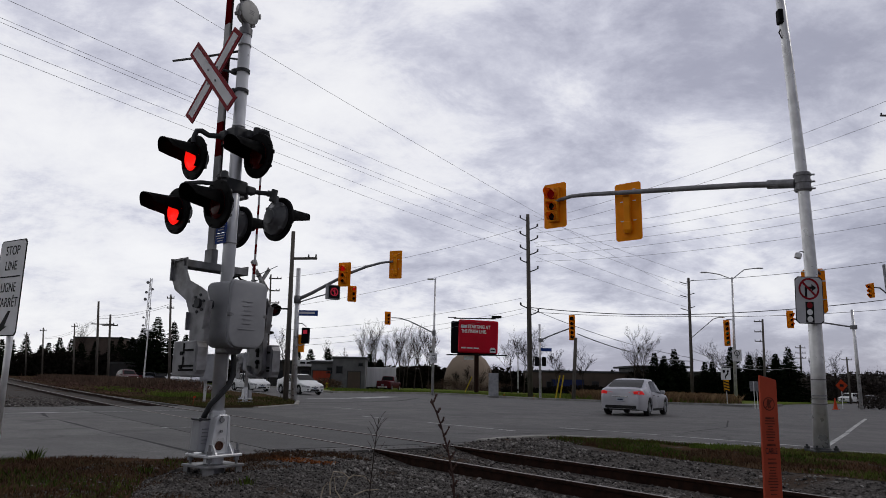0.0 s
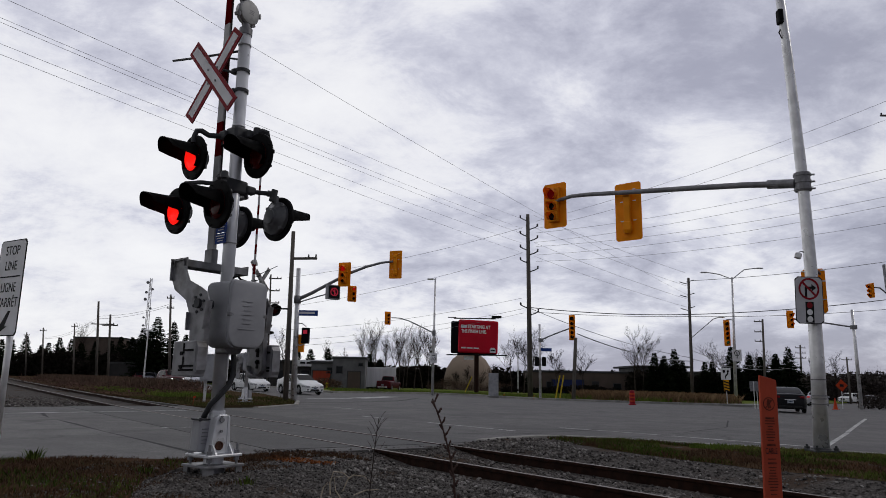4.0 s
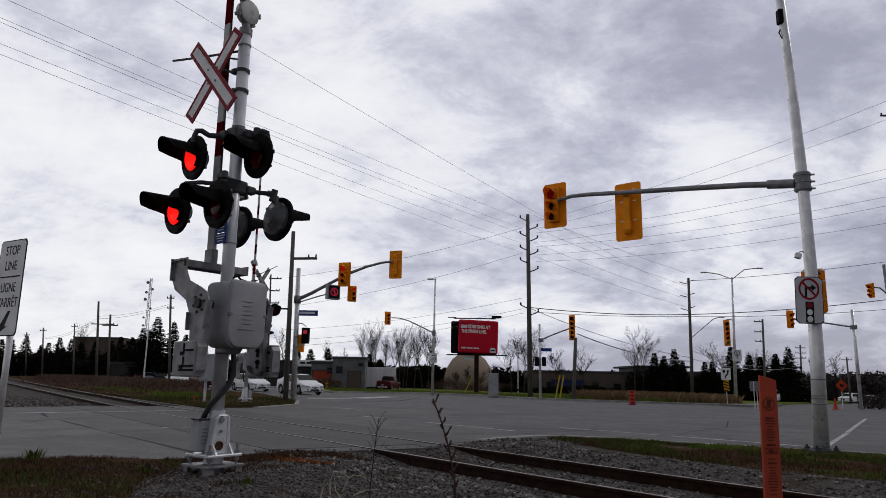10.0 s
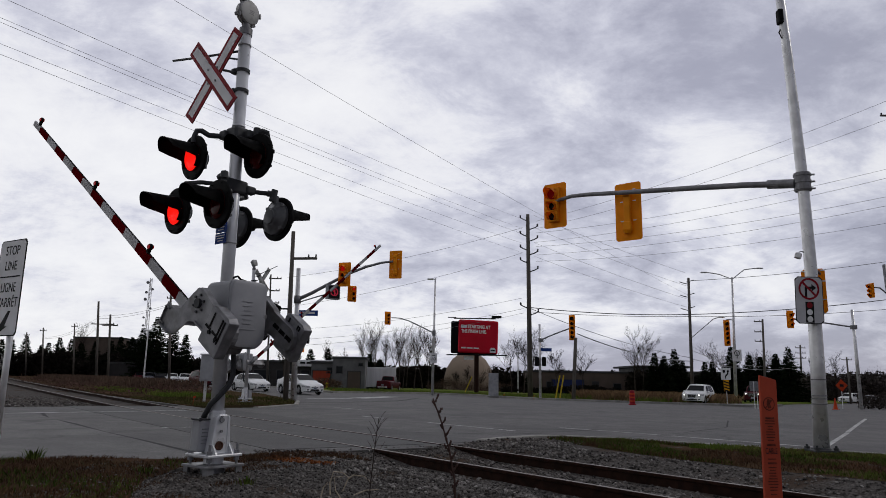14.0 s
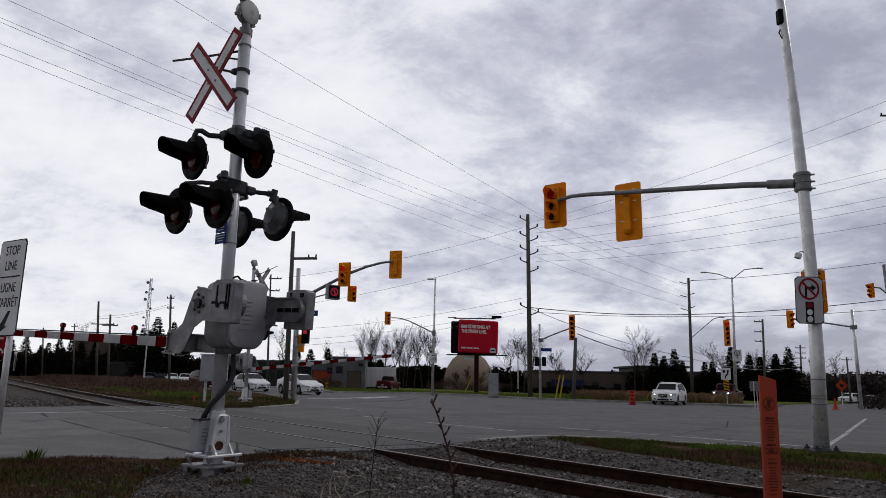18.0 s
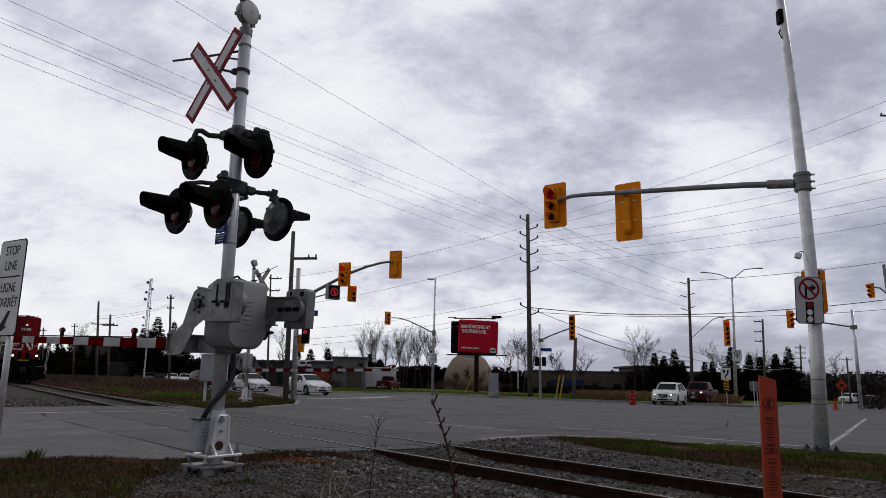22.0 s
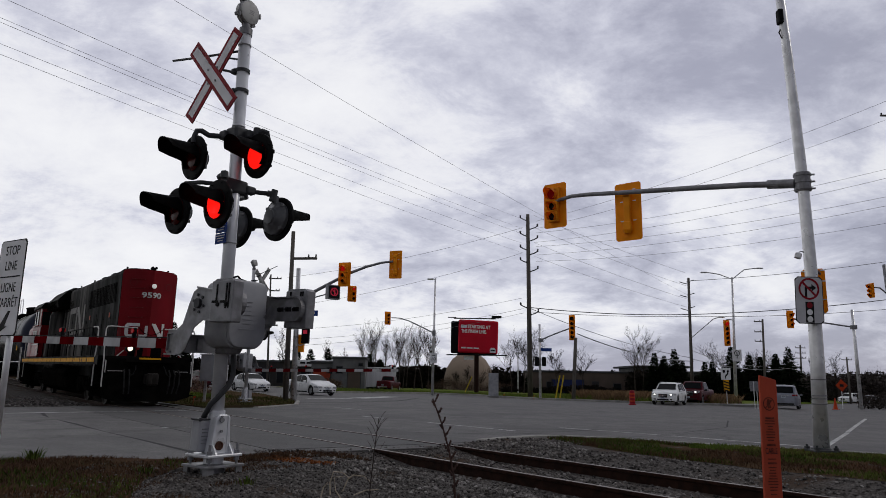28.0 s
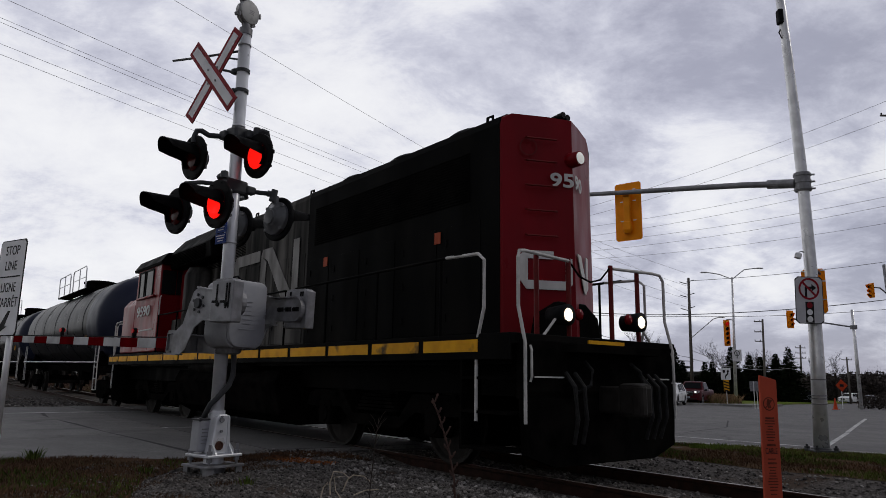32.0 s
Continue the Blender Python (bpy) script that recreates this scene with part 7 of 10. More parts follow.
P9 = 7.95
for lz, pz in zip((13.9, 13.76, 12.95, 12.6), (14.9, 14.4, 13.5, 12.6)):
    span((-18.9, 19.5, lz), (P9 - 0.6, 62, pz), 0.25, 0.010)
span((-18.9, 19.5, 14.7), (P9, 62, 15.6), 0.3, 0.010)
span((-14.35, 18.2, 15.6), (24.0, 66, 9.4), 0.4, 0.0095)
for rz, pz in ((20.2, 15.6), (18.9, 14.9), (15.4, 14.5), (14.8, 13.6), (13.5, 13.2), (12.9, 12.4), (11.7, 11.8)):
    span((30.6, 43, rz), (P9 + 0.7, 62, pz), 0.55, 0.014)
for pz, ez in ((16.2, 11.6), (15.0, 10.3), (13.6, 9.0), (12.3, 8.2)):
    span((P9 + 0.5, 62, pz), (23.9, 66, ez), 0.2, 0.014)
for pz, ez in ((15.0, 10.5), (12.6, 7.6), (8.4, 5.4), (7.4, 4.4), (7.0, 3.8)):
    span((P9 - 0.5, 62, pz), (-15.2, 66, ez), 0.5, 0.016)
span((P9 + 0.2, 62, 7.5), (24.2, 66, 7.5), 0.25, 0.05)
span((P9 + 0.2, 62, 7.1), (24.2, 66, 7.3), 0.15, 0.03)
span((24.2, 66, 7.5), (44, 62, 9.2), 0.3, 0.05)
span((24.2, 66, 7.3), (44, 62, 8.2), 0.3, 0.03)
span((24.2, 66, 10.8), (44, 60, 12.6), 0.3, 0.03)
span((P9 + 0.2, 62, 7.4), (24.2, 66, 3.3), 0.5, 0.03)
span((11.4, 57.6, 4.9), (24.2, 66, 3.0), 0.5, 0.05)
span((24.2, 66, 3.2), (49.5, 95, 3.4), 0.7, 0.03)
span((24.2, 66, 4.0), (37.4, 80, 3.0), 0.4, 0.03)
for z0, z1 in ((7.2, 6.6), (6.9, 6.4)):
    span((-37.6, 75, z0), (-63.9, 110, z1), 0.7, 0.02)
    span((-37.6, 75, z0), (-30.2, 75, z1 + 2), 0.3, 0.02)
bm = B()
box(bm, 5.0, 62.2, 6.6, 0.9, 0.16, 0.22, 0.04, m=None)
part("splice_case", bm, M["black"], wires)

# billboard
bb = thing("billboard", gframe(4.1, 80.0), "red roadside billboard on a single dark post", "billboard")
bm = B()
cyl(bm, (0, 0, -0.1), (0, 0, 4.7), 0.26, seg=16)
part("post", bm, M["rail_rust"], bb)
bm = B()
box(bm, 0.05, 0.2, 6.62, 4.75, 0.5, 3.9, 0.25, seg=4)
M["bill_red"] = mat("billboard_red", (0.58, 0.010, 0.030), (0.52, 0.010, 0.028), 0.6, 0.6, spec=0.1)
M["bill_white"] = mat("billboard_white", (0.85, 0.85, 0.85), None, rough=0.6)
fc = part("face_panel", bm, M["bill_red"], bb, "red advertising face with white lettering", at=pose(0, 0, 0, 0, 1.6, 9))
bm = B()
box(bm, -2.0, 1.1, 6.6, 2.0, 0.4, 3.8, 0.2, seg=3)
part("rear_panel", bm, M["black"], bb, "black rear panel")
bm = B()
box(bm, 0.0, 0.1, 4.50, 7.0, 1.1, 0.10)
box(bm, 0, 0.3, 4.62, 4.5, 0.12, 0.2)
part("catwalk", bm, M["black"], bb)
bm = B()
box(bm, -0.2, 0.0, 8.75, 4.9, 0.12, 0.12)
box(bm, -2.9, 0.6, 8.9, 1.0, 0.1, 0.1)
part("top_rail", bm, M["black"], bb)
letters("lettering", "STARTING AT", 0.56, fc, M["bill_white"], pose(0.05, -0.058, 7.75, 90), 0.004, 2.7, bold=0.018)
letters("lettering", "THE FINISH LINE.", 0.56, fc, M["bill_white"], pose(-0.55, -0.058, 7.2, 90), 0.004, 3.0, bold=0.018)
bm = B()
box(bm, -1.75, -0.056, 7.75, 0.75, 0.012, 0.36)
part("print_bar", bm, M["sign_white"], fc)
bm = B()
for k in range(3):
    box(bm, -1.7 + 0.75 * k, -0.056, 4.98 + 0.3, 0.62, 0.012, 0.16)
part("small_print_bars", bm, M["sign_white"], fc)
bm = B()
prism(bm, [(1.42, 4.86), (2.12, 4.86), (2.12, 5.22), (1.98, 5.42), (1.56, 5.42), (1.42, 5.22)], -0.066, -0.052, "y")
part("emblem_plate", bm, M["sign_white"], fc)
bm = B()
box(bm, 1.77, -0.072, 5.12, 0.50, 0.01, 0.12)
part("emblem_bar", bm, M["sign_black"], fc)
bm = B()
box(bm, -0.9, 0.0, 4.15, 1.15, 0.1, 0.42, 0.02)
part("owner_plate", bm, M["sign_white"], bb, "small pale plate under the catwalk")

# roadside cabinet, guy guards, barrel, cones, work sign
cbn = thing("roadside_cabinet", gframe(4.75, 62.5), "grey steel roadside utility cabinet", "utility cabinet")
bm = B()
box(bm, 0, 0, 1.1, 0.85, 0.6, 2.1, 0.03)
part("cabinet_body", bm, M["grey_box"], cbn)
bm = B()
box(bm, 0, 0, 0.06, 1.0, 0.75, 0.12, 0.02)
part("plinth", bm, M["concrete"], cbn)
M["guard_yellow"] = mat("guard_yellow", (0.50, 0.36, 0.03), (0.42, 0.30, 0.03), 4, 0.6)
for dx in (0, 0.35):
    gg = thing("guy_guard", gframe(9.9 + dx, 60.0), "yellow plastic guy-wire guard leaning over grass", "guy guard", "guy guards")
    bm = B()
    cyl(bm, (0, 0, -0.05), (0.42, 0, 2.1), 0.06, seg=8)
    part("guard_tube", bm, M["guard_yellow"], gg)
gg = thing("guy_guard", gframe(2.6, 78.0), "yellow plastic guy-wire guard leaning over grass", "guy guard", "guy guards")
bm = B()
cyl(bm, (0, 0, -0.05), (0.9, 0, 2.0), 0.06, seg=8)
part("guard_tube", bm, M["guard_yellow"], gg)
M["cone_orange"] = mat("cone_orange", (0.50, 0.055, 0.015), (0.40, 0.045, 0.014), 5, 0.55)
br = thing("traffic_barrel", gframe(13.4, 48.6), "orange construction barrel standing at the kerb", "traffic barrel")
bm = B()
lathe(bm, [(0.0, 0.0), (0.27, 0.0), (0.26, 0.07), (0.20, 0.09), (0.185, 0.5), (0.165, 0.95), (0.10, 1.0), (0.0, 1.0)], seg=18)
part("barrel_body", bm, M["sign_red"], br)
for z in (0.28, 0.52, 0.76):
    bm = B()
    lathe(bm, [(0.196, z - 0.05), (0.200, z), (0.185, z + 0.05)], seg=18)
    part("reflective_band", bm, M["cone_orange"], br)


def cone(x, y, s=1.0):
    cn = thing("traffic_cone", gframe(x, y), "orange traffic cone standing on the ground", "traffic cone", "traffic cones")
    bm = B()
    lathe(bm, [(0.0, 0.03), (0.17 * s, 0.03), (0.03 * s, 0.88 * s), (0.0, 0.88 * s)], seg=14)
    box(bm, 0, 0, 0.015, 0.40 * s, 0.40 * s, 0.03)
    part("cone_body", bm, M["cone_orange"], cn)


cone(31.0, 54.6, 1.0)
cone(30.2, 55.6, 0.9)
for x, y, z in ((-9.6, 62, 0.3), (2.6, 66, 0.3), (-8.6, 24.2, 0.3), (5.5, 60.5, .3), (7.6, 57, .3)):
    fl = thing("marker_flag", gframe(x, y), "small orange utility marker flag in the grass", "marker flag", "marker flags")
    bm = B()
    cyl(bm, (0, 0, 0), (0, 0, z + 0.02), 0.006, seg=6)
    box(bm, 0.04, 0, z, 0.08, 0.01, 0.06)
    part("flag", bm, M["cone_orange"], fl)
ws = thing("road_work_sign", gframe(35.9, 62.0), "orange diamond road works sign on a stand", "road sign")
bm = B()
box(bm, 0, -0.04, 2.0, 0.78, 0.02, 0.78, 0.01, m=Matrix.Translation((0, 0, 2.0)) @ pose(0, 0, 0, 0, 45, 0) @ Matrix.Translation((0, 0, -2.0)))
sg_ = part("sign_face", bm, M["cone_orange"], ws)
bm = B()
box(bm, 0, -0.06, 2.0, 0.34, 0.02, 0.22)
part("symbol", bm, M["sign_black"], sg_)
bm = B()
cyl(bm, (-0.05, 0, -0.05), (0, 0, 1.7), 0.03, seg=8)
part("stand", bm, M["galv"], ws)
for x, y in ((22.6, 50.0), (22.9, 50.2)):
    rs = thing("sign_back", gframe(x, y), "plain grey back of a road sign on a post", "road sign", "sign backs")
    bm = B()
    cyl(bm, (0, 0, -0.1), (0, 0, 1.9), 0.03, seg=8)
    part("post", bm, M["galv"], rs)
    bm = B()
    box(bm, 0, 0.03, 1.55, 0.55, 0.02, 0.7, 0.01)
    part("sign_plate", bm, M["plate"], rs)
# hydrant by the workshop and a pale kerb slab at the far corner
hy = thing("fire_hydrant", gframe(-14.3, 87.0), "yellow fire hydrant standing by the shrubs", "fire hydrant")
bm = B()
lathe(bm, [(0.0, 0.0), (0.22, 0.0), (0.22, 0.06), (0.14, 0.08), (0.14, 0.62), (0.19, 0.64), (0.19, 0.70), (0.12, 0.82), (0.0, 0.88)], seg=14)
part("barrel", bm, M["guard_yellow"], hy, smooth=True)
bm = B()
cyl(bm, (-0.26, 0, 0.55), (0.26, 0, 0.55), 0.07, seg=10)
part("nozzle", bm, M["guard_yellow"], hy)
# signal equipment case beside the far crossing signal
M["pale_case"] = mat("pale_grey_case", (0.42, 0.43, 0.45), (0.34, 0.35, 0.37), 3, 0.5, metal=0.1, wear=0.1)
ec = thing("signal_case", gframe(-9.06, 27.6, 8), "grey railway signal equipment case on posts", "equipment case")
bm = B()
box(bm, 0, 0, 1.35, 0.98, 0.6, 1.02, 0.02)
cb_ = part("case_body", bm, M["pale_case"], ec)
bm = B()
box(bm, 0.0, -0.306, 1.35, 0.84, 0.012, 0.90, 0.004)
part("door", bm, M["pale_case"], cb_)
bm = B()
box(bm, 0.33, -0.322, 1.38, 0.03, 0.03, 0.14, 0.006)
part("handle", bm, M["plate"], cb_)
for dx in (-0.30, 0.30):
    bm = B()
    box(bm, dx, 0, 0.45, 0.10, 0.10, 0.9)
    part("leg", bm, M["galv"], ec)
bm = B()
box(bm, 0, 0, 1.885, 1.06, 0.68, 0.05, 0.01)
part("case_roof", bm, M["galv"], ec)

# ---- road markings and kerbs ----
def stripe(name, a, b, w, wear_gap=0.0):
    a, b = Vector((a[0], a[1], 0)), Vector((b[0], b[1], 0))
    n_ = (b - a).normalized().cross(Vector((0, 0, 1))) * (w / 2)
    sheet("road_marking", [(p.x, p.y) for p in (a - n_, b - n_, b + n_, a + n_)], 0.006, M["paint"], label="worn white painted road line", category="road marking")


stripe("l", (5.2, 15.7), (7.25, 13.65), 0.14)
stripe("l", (3.0, 17.6), (5.0, 15.9), 0.10)
stripe("l", (7.7, 14.0), (11.35, 19.5), 0.11)
stripe("l", (11.45, 19.7), (16.6, 27.6), 0.12)
stripe("l", (16.8, 27.9), (20.0, 32.8), 0.13)
stripe("l", (-10.4, 16.2), (-7.5, 20.6), 0.20)
stripe("l", (-13.5, 13.0), (-10.6, 16.0), 0.20)
stripe("l", (-5.3, 13.4), (-4.7, 14.0), 0.12)
stripe("l", (-2.3, 20.5), (-1.6, 19.6), 0.12)
stripe("l", (-0.3, 18.1), (1.7, 15.7), 0.10)
stripe("l", (-4.0, 26.4), (-2.9, 25.4), 0.14)
stripe("l", (-5.2, 43.0), (-3.6, 51.5), 1.2)
stripe("l", (-7.4, 38.6), (-5.4, 42.0), 0.5)
M["tar"] = mat("tar_seam", (0.022, 0.022, 0.023), (0.03, 0.03, 0.03), 6, 0.8)


def seam(pts, w):
    for a, b in zip(pts, pts[1:]):
        a, b = Vector((*a, 0)), Vector((*b, 0))
        n_ = (b - a).normalized().cross(Vector((0, 0, 1))) * (w / 2)
        sheet("tar_seam", [(p.x, p.y) for p in (a - n_, b - n_, b + n_, a + n_)], 0.003, M["tar"], label="dark tar seam across the asphalt", category="road seam")


seam([(-9.8, 17.2), (-8.6, 15.3), (-7.2, 13.8), (-5.9, 12.2), (-4.5, 10.7), (-3.3, 9.35)], 0.09)
seam([(-6.5, 31.0), (-4.6, 33.5), (-2.5, 39.0), (-1.6, 48.0)], 0.22)
seam([(1.2, 16.4), (2.6, 16.9), (4.4, 16.6)], 0.06)
seam([(2.0, 15.5), (3.0, 16.2), (4.0, 17.6), (7.0, 18.0)], 0.05)
seam([(6.0, 17.2), (8.4, 20.5), (10.5, 25.5)], 0.05)
seam([(4.0, 22.0), (9.0, 22.8), (14.5, 24.6)], 0.05)
seam([(0.2, 22.5), (4.2, 27.0), (8.8, 34)], 0.06)
seam([(-1.0, 14.2), (1.3, 14.6), (2.4, 15.4)], 0.05)
# lighter old paving on the near approach
M["old_asphalt"] = paving("old_asphalt", (0.064, 0.061, 0.059), (0.094, 0.090, 0.087), (0.050, 0.048, 0.047), (0.03, 0.029, 0.028), 0.42, 0.022, 0.6)
sheet("old_pavement", [(-14, 4.9), (-4.9, 8.0), (-4.1, 8.25), (-3.05, 8.5), (-3.35, 9.3), (-4.5, 10.65), (-7.2, 13.7), (-9.6, 16.6), (-22, 10)], 0.004, M["old_asphalt"], label="pale weathered pavement of the near approach", category="pavement")


def kerb(pts, h=0.12, w=0.16, dz=0.0, piece=1.8):
    """Concrete kerb stones, one after another."""
    holder = thing("kerb", pose(0, 0, 0), "pale concrete kerb stones along the road edge", "kerb", kind="structure")
    line = [Vector((x, y, 0)) for x, y in pts]
    for a, b in zip(line, line[1:]):
        k = max(1, round((b - a).length / piece))
        for i in range(k):
            p, q = a.lerp(b, i / k), a.lerp(b, (i + 1) / k)
            bm = B()
            ln = (q - p).length
            box(bm, 0, 0, h / 2 - 0.1, ln - 0.008, w, h + 0.2, 0.015, seg=1)
            mid = (p + q) / 2
            z0, z1 = g(p.x, p.y), g(q.x, q.y)
            rot = Vector((q.x - p.x, q.y - p.y, z1 - z0)).to_track_quat("X", "Z").to_matrix().to_4x4()
            part("kerb_stone", bm, M["kerb"], holder, at=Matrix.Translation((mid.x, mid.y, (z0 + z1) / 2 + dz)) @ rot)


kerb([(0.7, 12.4), (1.3, 13.25), (1.9, 13.9), (2.5, 14.12), (3.6, 13.82), (4.9, 13.12), (6.5, 12.42), (7.8, 11.97), (14, 6.57)], 0.05)
kerb([(-24, 94), (-9.4, 60), (-6.5, 65.9), (-1.2, 72.9), (3.5, 69.4), (6.0, 61.9), (8.2, 58.1), (11.2, 57.1), (14.6, 56.3), (19.2, 56.1), (23.5, 57.1), (27, 60.9)], 0.16, 0.3, piece=4)
kerb([(-6.4, 24.1), (-5.9, 28.5), (-6.8, 33.1), (-8.5, 37.1), (-11, 42.6), (-20, 54.6)], 0.03, 0.2, piece=3)
kerb([(31.4, 45.7), (32.9, 49.6), (43.9, 64.6), (62, 88.1)], 0.13, 0.3, piece=4)
sheet("median_island", [(22.2, 54.6), (24, 53.6), (31.5, 64), (30, 65.4)], 0.16, M["concrete"], thick=0.3, label="raised concrete median island in the far road", category="traffic island")

# ---- buildings behind the junction ----
M["wall_grey"] = mat("grey_block_wall", (0.16, 0.16, 0.165), (0.12, 0.12, 0.125), 0.9, 0.9, bump=0.2, bscale=10, third=(0.09, 0.09, 0.095), tscale=0.3)
M["wall_brown"] = mat("brown_wall", (0.11, 0.085, 0.072), (0.085, 0.066, 0.056), 0.5, 0.9)
M["wall_dark"] = mat("dark_wall", (0.035, 0.034, 0.034), (0.05, 0.048, 0.047), 0.6, 0.9)
M["wall_blue"] = mat("blue_door", (0.018, 0.026, 0.085), (0.022, 0.03, 0.10), 0.6, 0.6)
M["wall_pale"] = mat("pale_wall", (0.30, 0.30, 0.31), (0.24, 0.24, 0.25), 0.6, 0.8)
M["roof_dark"] = mat("dark_roof", (0.05, 0.05, 0.052), (0.07, 0.07, 0.072), 0.8, 0.9)
M["window_dark"] = glass("dark_window", (0.015, 0.017, 0.02))
M["trailer_white"] = mat("trailer_white", (0.62, 0.62, 0.64), (0.52, 0.52, 0.54), 0.7, 0.5, stretch=(3, 1, 0.2))
M["dome_tan"] = mat("dome_tan", (0.30, 0.235, 0.18), (0.25, 0.195, 0.15), 0.25, 0.85, third=(0.20, 0.155, 0.12), tscale=0.12)


def building(m, w, dp, h, wall, label, openings=(), roof=M["roof_dark"], overhang=0.15):
    """A flat-roofed building; its front looks to -Y. openings: kind, x, z, width, height, material."""
    bl = thing("building", m, label, "building", "buildings")
    bm = B()
    box(bm, 0, dp / 2, h / 2 - 0.5, w, dp, h + 1.0)
    wl_ = part("wall", bm, wall, bl)
    bm = B()
    box(bm, 0, dp / 2, h + 0.15, w + 2 * overhang, dp + 2 * overhang, 0.3, 0.03)
    part("roof", bm, roof, bl)
    for kind, x, z, ow, oh, mt in openings:
        bm = B()
        box(bm, x, -0.04, z, ow, 0.10, oh)
        op = part(kind, bm, mt, bl)
        bm = B()
        for dx in (-ow / 2, ow / 2):
            box(bm, x + dx, -0.06, z, 0.10, 0.16, oh + 0.1)
        box(bm, x, -0.06, z + oh / 2, ow + 0.1, 0.16, 0.10)
        part("frame", bm, roof, op)
    return bl


shop = building(gframe(-20.3, 96, 6), 13.5, 12, 3.4, M["wall_dark"], "low dark shop building with a pale sign band",
                [("window", -4.5, 1.5, 2.2, 1.7, M["window_dark"]), ("window", -1.4, 1.5, 2.2, 1.7, M["window_dark"]), ("door", 1.4, 1.2, 1.2, 2.4, M["window_dark"]), ("mural_panel", 4.6, 1.4, 3.6, 2.6, M["sign_red"])])
bm = B()
box(bm, 2.9, -0.25, 3.35, 5.2, 0.3, 0.9, 0.03)
sgn_ = part("shop_sign", bm, M["sign_white"], shop, "long white shop sign")
bm = B()
for k in range(5):
    box(bm, 1.0 + 0.9 * k, -0.405, 3.40, 0.7, 0.02, 0.26)
part("print_bars", bm, M["sign_black"], sgn_)
building(gframe(-11.9, 89, 4), 4.2, 9, 3.9, M["wall_grey"], "grey concrete-block workshop with a roller door",
         [("window", -1.2, 2.5, 0.8, 0.9, M["window_dark"]), ("roller_door", 0.7, 1.2, 1.7, 2.3, M["wall_brown"]), ("window", 1.5, 3.2, 0.6, 0.4, M["window_dark"])])
building(gframe(-15.7, 92, 4), 3.2, 9, 3.3, M["wall_grey"], "grey block side building with a mural", [("mural_panel", -0.2, 1.3, 2.4, 2.2, M["marker"]), ("window", 0.9, 2.4, 0.8, 0.8, M["window_dark"])])
building(gframe(22.6, 108, 0), 16.5, 12, 3.5, M["wall_brown"], "long low brown building with blue loading doors",
         [("door", -2.8, 1.2, 5.0, 2.5, M["wall_blue"]), ("window", -5.6, 1.5, 1.0, 1.1, M["window_dark"]), ("window", 4.9, 1.3, 1.2, 1.2, M["window_dark"]), ("door", 1.5, 1.1, 1.0, 2.1, M["wall_dark"])])
building(gframe(33.4, 104, 0), 7.0, 12, 4.5, M["wall_grey"], "low grey flat-roofed office with an overhanging roof", [("window", -2.0, 1.8, 1.8, 1.3, M["window_dark"]), ("window", 1.2, 1.8, 1.8, 1.3, M["window_dark"])], overhang=0.8)
building(gframe(-86.4, 172, 4), 11.6, 14, 9.7, M["wall_brown"], "large brown windowless hall beyond the trees", [("vent", 4, 6, 2, 1, M["wall_dark"])])
building(gframe(-75.8, 170, 4), 3.4, 14, 9.2, M["wall_grey"], "grey hall wing beyond the trees", [("vent", 0, 5, 2, 1, M["wall_dark"])])
building(gframe(58, 150, -20), 16, 10, 5.0, M["wall_dark"], "dark low warehouse along the far road", [("window", -3, 2.2, 3, 1.2, M["window_dark"])])
building(gframe(95, 150, -30), 14, 10, 5.5, M["wall_pale"], "pale low building far down the road", [("window", -3, 3, 3, 1.0, M["window_dark"])])
building(gframe(-40, 108, 12), 22, 8, 2.8, M["wall_dark"], "long dark low shed behind parked cars", [("window", 5, 1.5, 2, 1, M["window_dark"])])
# gabled house
hs = thing("house", gframe(-87, 150, 10), "small pale house with a grey gable roof", "house")
bm = B()
box(bm, 0, 2.5, 1.0, 5.0, 5.0, 3.0)
part("wall", bm, M["wall_pale"], hs)
bm = B()
prism(bm, [(-2.9, 2.4), (2.9, 2.4), (0, 4.6)], -0.4, 5.4, "y")
part("roof", bm, M["roof_dark"], hs)
# storage dome
dm = thing("storage_dome", gframe(4.9, 122), "large tan storage dome behind bare shrubs", "storage dome")
bm = B()
lathe(bm, [(4.5, -0.5), (4.5, 0.8), (4.35, 2.4), (3.9, 4.0), (3.0, 5.5), (1.7, 6.5), (0.6, 6.9), (0.0, 7.0)], seg=40)
part("dome_shell", bm, M["dome_tan"], dm, smooth=True)
# trailer
tr_ = thing("box_trailer", gframe(-8.4, 95, 18), "white box trailer parked beside the workshop", "trailer")
bm = B()
box(bm, 0, 1.3, 1.75, 4.6, 2.5, 2.7, 0.05)
part("trailer_body", bm, M["trailer_white"], tr_)
for x in (-1.6, 1.5):
    bm = B()
    cyl(bm, (x, 0.1, 0.45), (x, 2.5, 0.45), 0.45, seg=16)
    part("wheels", bm, M["rubber"], tr_)
sheet("forecourt", [(-60, 118), (-36, 84), (-21, 58), (-13.5, 57.5), (-9.4, 60), (-24, 94), (-20, 118)], 0.015, M["asphalt"], label="grey asphalt side street and forecourt", category="pavement")
